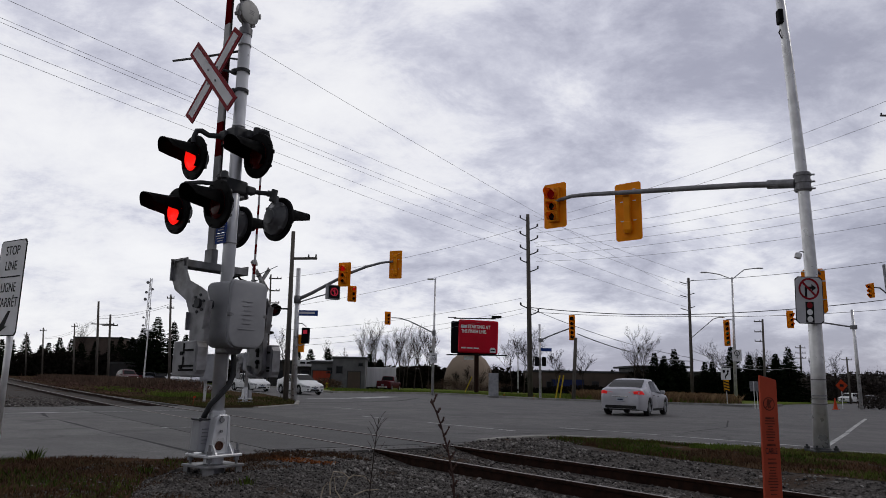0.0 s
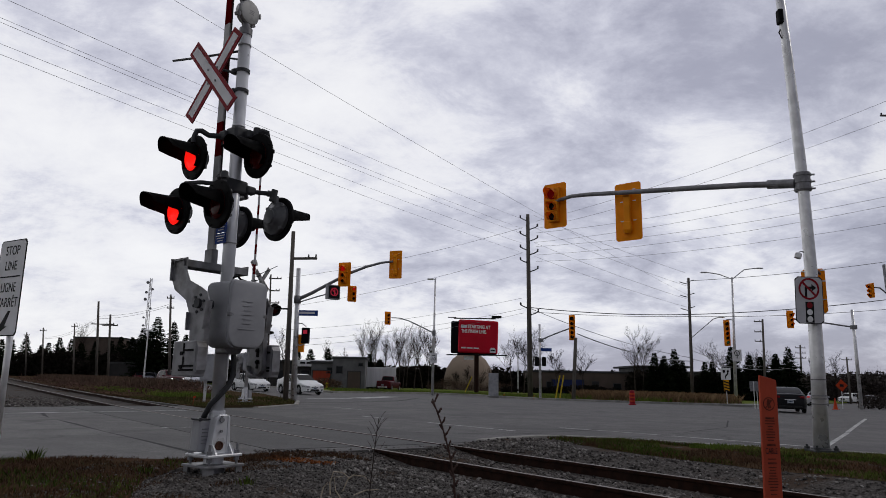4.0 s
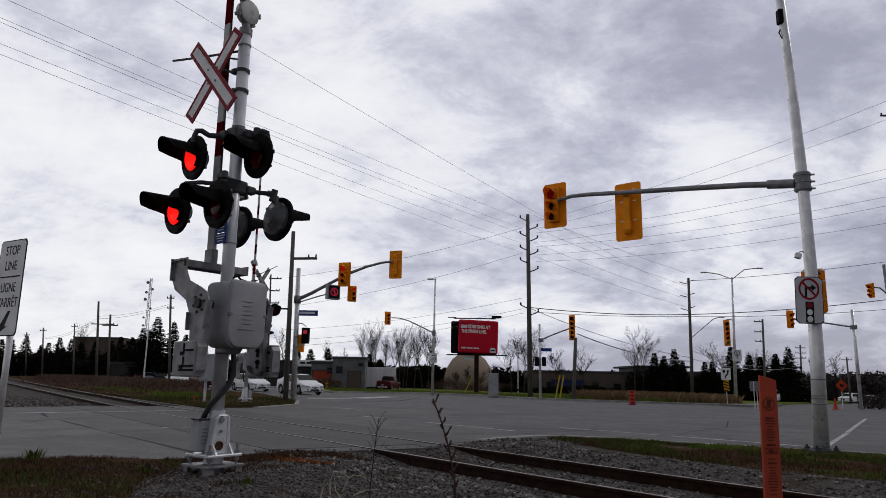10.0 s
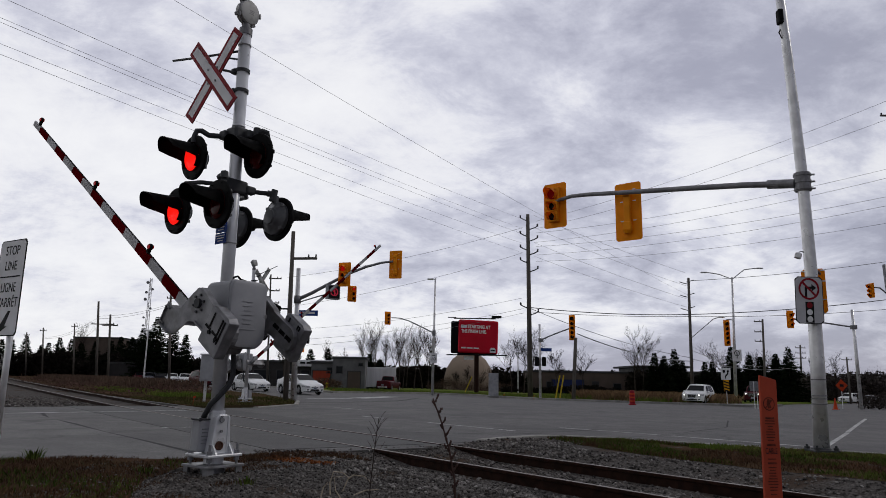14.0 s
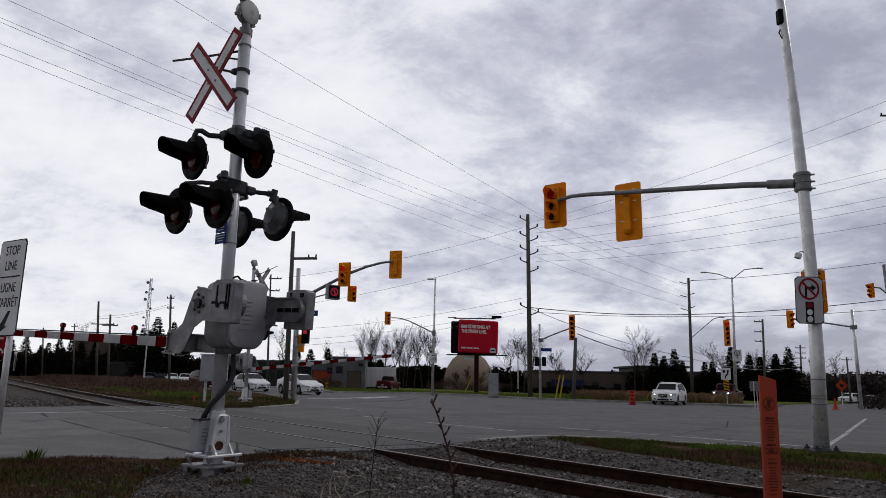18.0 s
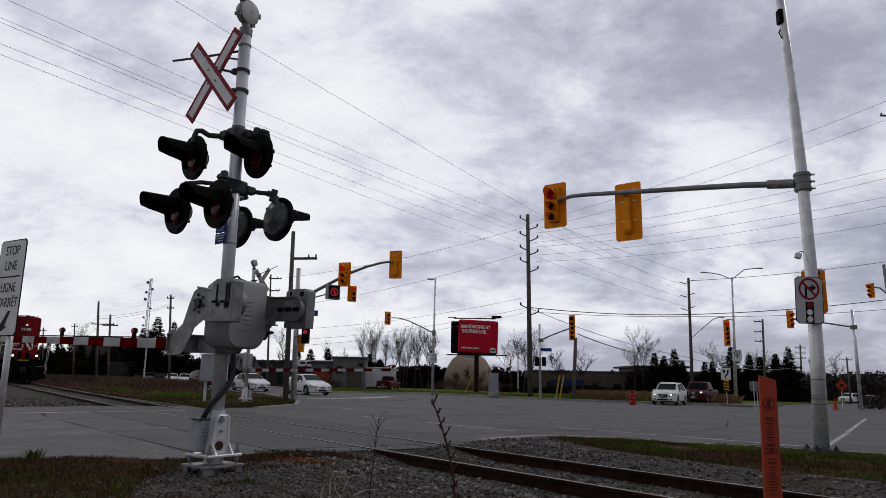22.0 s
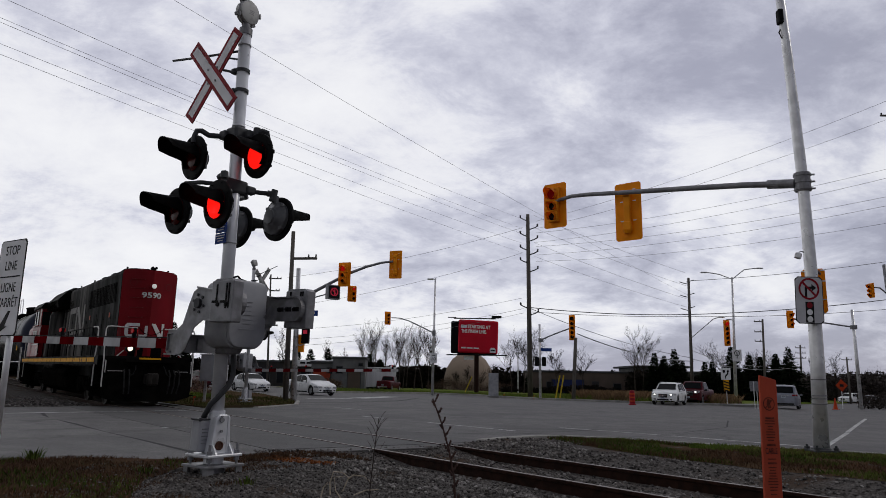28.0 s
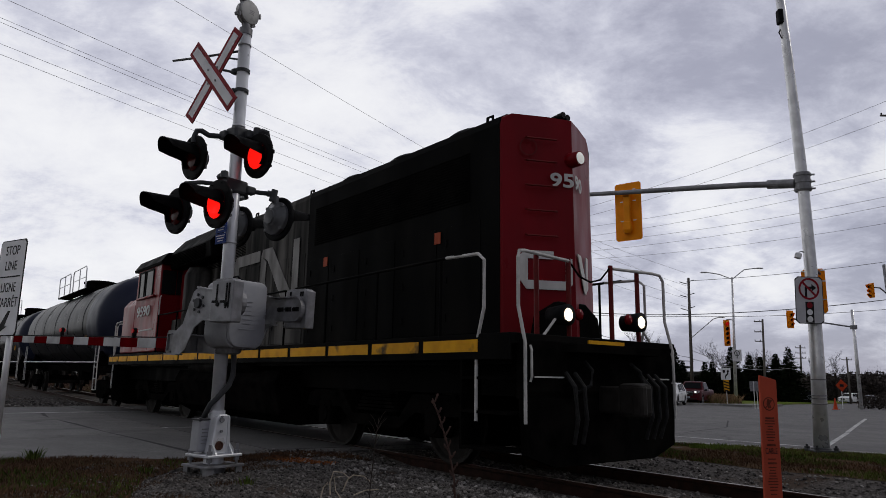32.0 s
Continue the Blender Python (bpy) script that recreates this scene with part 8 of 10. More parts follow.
# lattice tower
tw = thing("radio_tower", gframe(-129.7, 300), "tall lattice radio mast hung with dish antennas", "radio tower")
bm = B()
for k in range(3):
    a = k * 2.094
    cyl(bm, (1.2 * math.cos(a), 1.2 * math.sin(a), 0), (0.5 * math.cos(a), 0.5 * math.sin(a), 43), 0.13, seg=5)
for i in range(22):
    z = i * 1.95
    r0 = 1.2 - 0.7 * z / 43
    for k in range(3):
        a, b = k * 2.094, (k + 1) * 2.094
        cyl(bm, (r0 * math.cos(a), r0 * math.sin(a), z), (r0 * math.cos(b), r0 * math.sin(b), z + 1.95), 0.07, seg=4)
part("lattice", bm, M["galv"], tw)
for k, (z, dx, r) in enumerate(((41, -0.9, 0.7), (38, 1.4, 0.6), (36.6, -1.2, 0.6), (33.5, -1.4, 0.7), (29.5, 1.2, 0.5), (25.5, -1.4, 0.5), (22, -1.2, 0.5))):
    bm = B()
    cyl(bm, (dx, -1.0, z), (dx, -0.3, z), r, r * 0.8, seg=14)
    part("dish_antenna", bm, M["plate"], tw)
for x, y in ((11.6, 104), (-33.5, 78)):
    sl = thing("street_lamp", gframe(x, y), "slim distant lamp post with a flat head", "street lamp", "street lamps")
    bm = B()
    cyl(bm, (0, 0, 0), (0, 0, 6.0), 0.10, 0.07, seg=8)
    part("pole", bm, M["galv"], sl)
    bm = B()
    box(bm, 0, 0, 6.05, 0.9, 0.4, 0.2, 0.03)
    part("luminaire", bm, M["galv"], sl)


# ---- trees, brush and grass ----
def mesh_part(name, verts, faces, material, parent=None, label=""):
    me = bpy.data.meshes.new(name)
    me.from_pydata(verts, [], faces)
    me.materials.append(material)
    ob = new(name, me)
    if parent:
        ob.parent = parent
    if label:
        ob["label"] = label
    return ob


def limb(V, F, a, b, r0, r1, seg=4):
    v = (b - a)
    if v.length < 1e-5:
        return
    x = v.orthogonal().normalized()
    y = v.cross(x).normalized()
    i0 = len(V)
    for p, r in ((a, r0), (b, r1)):
        for k in range(seg):
            t = 2 * math.pi * k / seg
            V.append(tuple(p + (x * math.cos(t) + y * math.sin(t)) * r))
    for k in range(seg):
        j = (k + 1) % seg
        F.append((i0 + k, i0 + j, i0 + seg + j, i0 + seg + k))


def bare_tree(m, h, seed, label="bare leafless tree with fine upright twigs", spread=0.5, r=None):
    rr = random.Random(seed)
    t = thing("bare_tree", m, label, "tree", "bare trees")
    TV, TF, CV, CF = [], [], [], []

    def grow(p, way, ln, r_, depth):
        q, w = p, way.copy()
        steps = 5 if depth == 0 else 4 if depth == 1 else 3
        for i in range(steps):
            w = (w + Vector((rr.uniform(-1, 1), rr.uniform(-1, 1), rr.uniform(-0.25, 0.6))) * (0.10 if depth == 0 else 0.20)).normalized()
            e = q + w * ln / steps
            ra, rb = r_ * (1 - 0.55 * i / steps), r_ * (1 - 0.55 * (i + 1) / steps)
            limb(TV if depth < 2 else CV, TF if depth < 2 else CF, q, e, ra, rb, 5 if depth < 2 else 3)
            q = e
            if depth < 4 and i >= (2 if depth == 0 else 0):
                for _ in range(2 if depth in (0, 1) else 1 + (rr.random() < 0.55)):
                    s_ = (w + Vector((rr.uniform(-1, 1), rr.uniform(-1, 1), rr.uniform(-0.15, 0.75))) * spread * 1.55).normalized()
                    grow(q, s_, ln * rr.uniform(0.38, 0.66) * (0.8 if depth == 0 else 1.0), max(rb * rr.uniform(0.42, 0.64), 0.011), depth + 1)

    grow(Vector((0, 0, -0.1)), Vector((0, 0, 1)), h * 0.72, r or h * 0.0145, 0)
    k = h / max(v[2] for v in CV)
    mesh_part("trunk", [(x * k, y * k, z * k) for x, y, z in TV], TF, M["bark"], t)
    mesh_part("crown", [(x * k, y * k, z * k) for x, y, z in CV], CF, M["twig"], t)
    return t


def conifer(m, h, seed, label="dark green conifer with drooping branches"):
    rr = random.Random(seed)
    t = thing("conifer_tree", m, label, "tree", "conifer trees")
    TV, TF, V, F = [], [], [], []
    limb(TV, TF, Vector((0, 0, -0.2)), Vector((rr.uniform(-0.02, 0.02) * h, 0, h)), h * 0.014, 0.015, 6)
    girth = rr.uniform(0.26, 0.36)
    lop = [rr.uniform(0.78, 1.22) for _ in range(7)]
    z = h * rr.uniform(0.03, 0.10)
    while z < h * 0.985:
        f = 1 - z / h
        reach = h * girth * (min(f * 1.12, 1.0) ** 0.92) + 0.05
        for k in range(12):
            a = rr.uniform(0, 6.283)
            ln = reach * rr.uniform(0.62, 1.18) * lop[int(a / 0.9)]
            d_ = Vector((math.cos(a), math.sin(a), 0))
            side = Vector((-d_.y, d_.x, 0))
            droop = rr.uniform(0.05, 0.45)
            n_ = max(3, int(ln / 0.15))
            for j in range(n_):
                u = ((j + rr.uniform(0.3, 0.95)) / n_) ** 0.8
                c = d_ * ln * u + Vector((0, 0, z - droop * ln * u + 0.22 * ln * u * u))
                s = rr.uniform(0.16, 0.36) * (1.15 - 0.5 * u) * (0.7 + 0.06 * h) * (0.58 + 0.5 * f)
                for sg in (-1, 1):
                    i0 = len(V)
                    V.append(tuple(c))
                    V.append(tuple(c + d_ * s * rr.uniform(0.3, 1.2) + side * sg * s * rr.uniform(0.5, 1.2) + Vector((0, 0, rr.uniform(-0.7, 0.25) * s))))
                    V.append(tuple(c + d_ * s * rr.uniform(0.8, 1.6) + side * sg * s * rr.uniform(-0.1, 0.4) + Vector((0, 0, rr.uniform(-0.9, 0.1) * s))))
                    F.append((i0, i0 + 1, i0 + 2))
        z += max(0.10, h * 0.019) * rr.uniform(0.7, 1.3)
    mesh_part("trunk", TV, TF, M["bark"], t)
    mesh_part("crown", V, F, M["conifer"], t)
    return t


def thicket(name, pts, h, depth, n, material, label, category, size=0.5, seed=1, rag=0.5, lift=0.0):
    """A ragged belt of leaf clumps and upright twigs along a line."""
    rr = random.Random(seed)
    V, F = [], []
    segs = [(Vector((*a, 0)), Vector((*b, 0))) for a, b in zip(pts, pts[1:])]
    tot = sum((b - a).length for a, b in segs)
    for i in range(n):
        u = rr.uniform(0, tot)
        for a, b in segs:
            if u <= (b - a).length:
                break
            u -= (b - a).length
        w = (b - a).normalized()
        p = a + w * u + Vector((-w.y, w.x, 0)) * rr.uniform(0, depth)
        top = h * (1 - rag * 0.5 + rag * noise.noise((p.x * 0.16 + seed, p.y * 0.16, 0)) + rag * 0.5 * noise.noise((p.x * 0.6, p.y * 0.6, seed)))
        top = max(0.05, top)
        s = size * rr.uniform(0.5, 1.4)
        z0 = g(p.x, p.y) + lift
        i0 = len(V)
        if i % 3:
            p.z = z0 + top * 0.86 * rr.random() ** 0.7
            q = [p + Vector((rr.uniform(-s, s), rr.uniform(-s, s), rr.uniform(-s, s) * 0.9)) for _ in range(4)]
            V.extend(tuple(v) for v in q)
            F.extend([(i0, i0 + 1, i0 + 2), (i0, i0 + 2, i0 + 3)])
        else:
            p.z = z0 + top * rr.uniform(0.1, 0.6)
            tip = p + Vector((rr.uniform(-0.18, 0.18), rr.uniform(-0.18, 0.18), 1)) * (top * rr.uniform(0.25, 0.55))
            wd = Vector((w.x, w.y, 0)) * max(size * 0.05, 0.008)
            V.extend((tuple(p - wd), tuple(p + wd), tuple(tip)))
            F.append((i0, i0 + 1, i0 + 2))
    return tagged(mesh_part(name, V, F, material), label, category, "", "stuff")


# brown twiggy scrub
M["grey_scrub"] = mat("grey_leafless_wood", (0.040, 0.034, 0.032), (0.066, 0.056, 0.051), 0.6, 0.95, island=0.45, spec=0.0)
M["brown_scrub"] = mat("brown_scrub", (0.060, 0.040, 0.030), (0.095, 0.066, 0.05), 2, 0.95, island=0.5, spec=0.0)
M["brush"] = mat("dry_brush", (0.075, 0.050, 0.039), (0.125, 0.088, 0.064), 3, 0.95, island=0.4, spec=0.0)
M["dark_brush"] = mat("dark_thicket", (0.012, 0.011, 0.009), (0.022, 0.019, 0.016), 2, 0.95, island=0.5, spec=0.0)
M["blade_green"] = mat("grass_blades_green", (0.040, 0.070, 0.013), (0.075, 0.092, 0.022), 3, 0.9, island=0.45, spec=0.0)
M["blade_brown"] = mat("grass_blades_dry", (0.095, 0.055, 0.032), (0.060, 0.036, 0.024), 3, 0.9, island=0.45, spec=0.0)


def blades(name, area, n, h, w, material, label, category, seed, base=0.0, lean=0.4, keep=None):
    """Many single grass blades inside a polygon."""
    rr = random.Random(seed)
    xs, ys = [p[0] for p in area], [p[1] for p in area]

    def inside(x, y):
        c = False
        for (x0, y0), (x1, y1) in zip(area, area[1:] + area[:1]):
            if (y0 > y) != (y1 > y) and x < (x1 - x0) * (y - y0) / (y1 - y0) + x0:
                c = not c
        return c

    V, F = [], []
    k = 0
    while k < n:
        x, y = rr.uniform(min(xs), max(xs)), rr.uniform(min(ys), max(ys))
        if not inside(x, y):
            continue
        k += 1
        if keep and noise.noise((x * keep[0], y * keep[0], seed)) < keep[1]:
            continue
        z = g(x, y) + (base(x, y) if callable(base) else base) - 0.01
        a = rr.uniform(0, 6.283)
        hh = h * rr.uniform(0.4, 1.3)
        l_ = rr.uniform(0, lean) * hh
        dx, dy = math.cos(a), math.sin(a)
        wx, wy = -dy * w * rr.uniform(0.6, 1.3), dx * w
        i0 = len(V)
        V.extend([(x - wx, y - wy, z), (x + wx, y + wy, z), (x + dx * l_ * 0.4 + wx * 0.5, y + dy * l_ * 0.4 + wy * 0.5, z + hh * 0.6), (x + dx * l_, y + dy * l_, z + hh)])
        F.extend([(i0, i0 + 1, i0 + 2), (i0, i0 + 2, i0 + 3)])
    return tagged(mesh_part(name, V, F, material), label, category, "", "stuff")


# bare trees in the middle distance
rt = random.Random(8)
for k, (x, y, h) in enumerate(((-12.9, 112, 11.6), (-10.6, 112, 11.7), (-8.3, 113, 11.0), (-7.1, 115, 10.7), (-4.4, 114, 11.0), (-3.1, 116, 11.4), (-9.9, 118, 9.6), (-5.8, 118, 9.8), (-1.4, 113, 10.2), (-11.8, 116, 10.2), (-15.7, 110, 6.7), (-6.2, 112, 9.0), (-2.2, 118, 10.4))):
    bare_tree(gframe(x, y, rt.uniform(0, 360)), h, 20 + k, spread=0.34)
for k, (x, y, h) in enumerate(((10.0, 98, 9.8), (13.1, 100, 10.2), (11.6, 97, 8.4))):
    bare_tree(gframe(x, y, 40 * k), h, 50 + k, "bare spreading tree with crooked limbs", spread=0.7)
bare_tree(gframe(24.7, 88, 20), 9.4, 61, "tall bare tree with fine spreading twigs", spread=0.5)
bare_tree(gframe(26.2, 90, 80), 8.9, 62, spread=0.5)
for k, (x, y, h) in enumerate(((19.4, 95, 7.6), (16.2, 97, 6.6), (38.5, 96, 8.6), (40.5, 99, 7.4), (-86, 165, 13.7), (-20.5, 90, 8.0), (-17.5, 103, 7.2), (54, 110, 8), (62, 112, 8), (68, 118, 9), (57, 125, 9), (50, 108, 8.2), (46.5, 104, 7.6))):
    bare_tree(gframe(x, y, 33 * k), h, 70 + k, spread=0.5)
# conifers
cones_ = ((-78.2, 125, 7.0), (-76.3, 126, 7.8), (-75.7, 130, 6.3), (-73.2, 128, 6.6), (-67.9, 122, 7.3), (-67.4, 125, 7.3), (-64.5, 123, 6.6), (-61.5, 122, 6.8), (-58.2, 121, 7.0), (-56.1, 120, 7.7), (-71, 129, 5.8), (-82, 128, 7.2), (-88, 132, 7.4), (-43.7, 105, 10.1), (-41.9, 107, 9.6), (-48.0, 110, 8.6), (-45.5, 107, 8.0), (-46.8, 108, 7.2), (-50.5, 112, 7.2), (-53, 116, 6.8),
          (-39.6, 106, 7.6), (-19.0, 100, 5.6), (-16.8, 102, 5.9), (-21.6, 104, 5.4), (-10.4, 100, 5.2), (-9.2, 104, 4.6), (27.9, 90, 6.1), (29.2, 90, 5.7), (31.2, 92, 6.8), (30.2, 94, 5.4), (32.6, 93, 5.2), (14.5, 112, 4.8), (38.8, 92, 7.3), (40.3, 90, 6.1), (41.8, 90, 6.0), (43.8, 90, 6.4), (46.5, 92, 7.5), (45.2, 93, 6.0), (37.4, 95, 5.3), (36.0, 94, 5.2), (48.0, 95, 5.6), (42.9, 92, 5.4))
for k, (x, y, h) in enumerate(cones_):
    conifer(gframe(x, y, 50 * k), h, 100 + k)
# dark belts behind
thicket("dark_hedge", [(-110, 138), (-84, 126), (-60, 116), (-34, 104)], 5.2, 6, 60000, M["dark_brush"], "dark tangled hedge along the railway", "hedge", 0.34, 3, 0.45)
thicket("dark_hedge", [(26.5, 96), (33.5, 95), (40, 93), (47, 96), (54, 106)], 4.8, 7, 46000, M["dark_brush"], "dark evergreen thicket beside the far road", "thicket", 0.32, 5, 0.40)
thicket("dark_hedge", [(-14, 124), (0, 122), (14, 118), (34, 108)], 5.0, 5, 46000, M["dark_brush"], "dark shrubs behind the bare trees", "shrubs", 0.30, 7, 0.6)
thicket("dark_hedge", [(62, 118), (90, 132), (150, 150)], 7.0, 10, 46000, M["grey_scrub"], "grey leafless wood along the far road", "far wood", 0.36, 9, 0.5)
thicket("far_wood", [(-300, 260), (-120, 240), (0, 230), (120, 240), (300, 260)], 7.5, 20, 50000, M["dark_brush"], "dark distant wood on the skyline", "far wood", 1.0, 11, 0.4)
for k, (x, h) in enumerate(((2.2, 3.4), (4.4, 4.4), (6.6, 3.8), (8.6, 4.8), (10.2, 4.0))):
    bare_tree(gframe(x, 114, 60 * k), h, 140 + k, "small bare shrub-like tree before the dome", spread=0.7)
thicket("shrub_belt", [(-2.5, 112), (4, 110), (11, 108)], 3.0, 3, 9000, M["brown_scrub"], "brown leafless scrub before the dome", "shrubs", 0.07, 14, 0.7)
thicket("shrub_belt", [(9.0, 104), (18, 102.5), (30, 99)], 1.7, 3, 12000, M["dark_brush"], "brown bare shrubs before the low building", "shrubs", 0.18, 15, 0.6)
thicket("shrub_belt", [(-16.2, 87.5), (-13.2, 86)], 1.6, 2, 1800, M["brush"], "brown bare shrubs beside the workshop", "shrubs", 0.10, 16, 0.6)
thicket("shrub_belt", [(37.5, 62.5), (40, 61), (47, 62)], 2.0, 3, 5000, M["grey_scrub"], "tangled bare shrubs beside the far road", "shrubs", 0.12, 17, 0.6)
M["weed_red"] = mat("reddish_weeds", (0.075, 0.042, 0.036), (0.12, 0.075, 0.06), 2, 0.95, island=0.5, spec=0.0)
M["bank_straw"] = mat("bank_straw", (0.16, 0.10, 0.06), (0.22, 0.15, 0.085), 0.4, 0.9, island=0.4, spec=0.0)
M["bank_grass"] = mat("bank_grass", (0.050, 0.062, 0.018), (0.085, 0.070, 0.032), 0.8, 0.9, island=0.45, spec=0.0)
M["lawn_blade"] = mat("lawn_blades", (0.085, 0.135, 0.022), (0.13, 0.15, 0.04), 0.4, 0.9, island=0.35, spec=0.0)


def band(o0, o1, ss):
    return [from_track(s, o0) for s in ss] + [from_track(s, o1) for s in reversed(ss)]


blades("brush_bank", band(5.0, 11.0, (-46, -54, -68, -95)), 22000, 0.62, 0.020, M["brush"], "tall dry brown weeds on the railway bank", "weeds", 19, 0.15, 0.5, (0.22, -0.3))
blades("brush_bank", band(3.0, 6.5, (-48, -54, -62, -80)), 9000, 0.36, 0.016, M["brush"], "dry brown weeds on the railway bank", "weeds", 21, 0.1, 0.6, (0.3, -0.1))
blades("grass_blades", band(2.9, 6.0, (-31, -36, -42, -50)), 14000, 0.16, 0.016, M["lawn_blade"], "green grass patch on the railway bank", "grass", 22, 0.1, 0.6, (0.3, -0.2))
thicket("weed_clumps", [from_track(s, 4.6) for s in (-33, -42, -56, -80)], 0.75, 4, 6000, M["weed_red"], "ragged reddish-brown weeds on the railway bank", "weeds", 0.055, 67, 0.9, 0.05)
thicket("weed_clumps", [(-11.5, 33), (-13, 40), (-16, 46)], 0.7, 3, 2600, M["weed_red"], "ragged reddish-brown weeds beside the equipment case", "weeds", 0.05, 69, 0.9, 0.05)
blades("brush_bank", [(12.5, 58.5), (17, 57.8), (23, 58.6), (28, 64), (27, 72), (12, 68)], 20000, 0.72, 0.028, M["bank_straw"], "dry brown weeds on the far grass bank", "weeds", 23, 0.12, 0.9, (0.35, -0.05))
blades("grass_blades", [(12.5, 58.5), (17, 57.8), (23, 58.6), (28, 64), (27, 80), (12, 76)], 16000, 0.35, 0.03, M["lawn_blade"], "green grass on the far bank", "grass", 37, 0.12, 0.7, (0.2, -0.3))
blades("grass_blades", [(-9.0, 61), (-1.2, 73.5), (3.5, 70), (6, 62.5), (12, 58.5), (17, 60), (14, 80), (-14, 84)], 16000, 0.22, 0.03, M["lawn_blade"], "green lawn grass beyond the junction", "grass", 35, 0.1, 0.6)
blades("grass_blades", far_bed[-12:] + far_bed[:4], 26000, 0.15, 0.014, M["bank_grass"], "dull green grass blades on the railway bank", "grass", 31, 0.06, keep=(0.25, -0.15))
blades("grass_blades", [(-6.9, 33), (-6.0, 28.5), (-6.5, 24.2), (-7.7, 22.6), (-9.6, 24.6), (-13, 29), (-12, 38)], 13000, 0.09, 0.012, M["bank_grass"], "short dull green grass by the far crossing signal", "grass", 33, 0.06, keep=(0.3, -0.2))
# ---- cars ----
M["pane_dark"] = glass("car_glass", (0.006, 0.007, 0.008), 0.10)
M["pane_dark"].node_tree.nodes["Principled BSDF"].inputs["Specular IOR Level"].default_value = 0.06
M["tyre"] = mat("tyre_rubber", (0.016, 0.016, 0.017), (0.026, 0.025, 0.025), 20, 0.85)
M["alloy"] = mat("alloy_rim", (0.50, 0.51, 0.53), (0.36, 0.37, 0.39), 12, 0.35, metal=0.7)
M["trim_black"] = mat("black_plastic_trim", (0.014, 0.014, 0.015), (0.022, 0.022, 0.022), 9, 0.6)
M["chrome"] = mat("chrome", (0.62, 0.62, 0.64), None, rough=0.15, metal=1.0)
M["lamp_clear"] = mat("headlamp_unlit", (0.40, 0.41, 0.43), (0.25, 0.25, 0.27), 14, 0.12)
M["lamp_on"] = mat("headlamp_lit", (1.0, 0.97, 0.92), None, rough=0.2, glow=3.0)
M["tail_on"] = mat("tail_lamp_lit", (0.9, 0.03, 0.03), None, rough=0.2, glow=0.12)
M["plate_white"] = mat("number_plate", (0.42, 0.45, 0.50), (0.34, 0.37, 0.42), 30, 0.5)


def car_paint(name, c, metal=0.0, k=0.82):
    m = mat(name, c, tuple(v * k for v in c), 1.6, 0.34, metal=metal, wear=0.08, spec=0.07)
    m.node_tree.nodes["Principled BSDF"].inputs["Coat Weight"].default_value = 0.04
    m.node_tree.nodes["Principled BSDF"].inputs["Coat Roughness"].default_value = 0.08
    return m


M["car_silver"] = car_paint("silver_car_paint", (0.44, 0.44, 0.48), 0.3)
M["car_black"] = car_paint("black_car_paint", (0.010, 0.010, 0.012))
M["car_white"] = car_paint("white_car_paint", (0.74, 0.75, 0.76))
M["car_red"] = car_paint("dark_red_car_paint", (0.060, 0.005, 0.009), 0.1)
M["car_grey"] = car_paint("grey_car_paint", (0.20, 0.21, 0.25), 0.3)
M["car_blue"] = car_paint("dark_blue_car_paint", (0.025, 0.032, 0.055), 0.2)

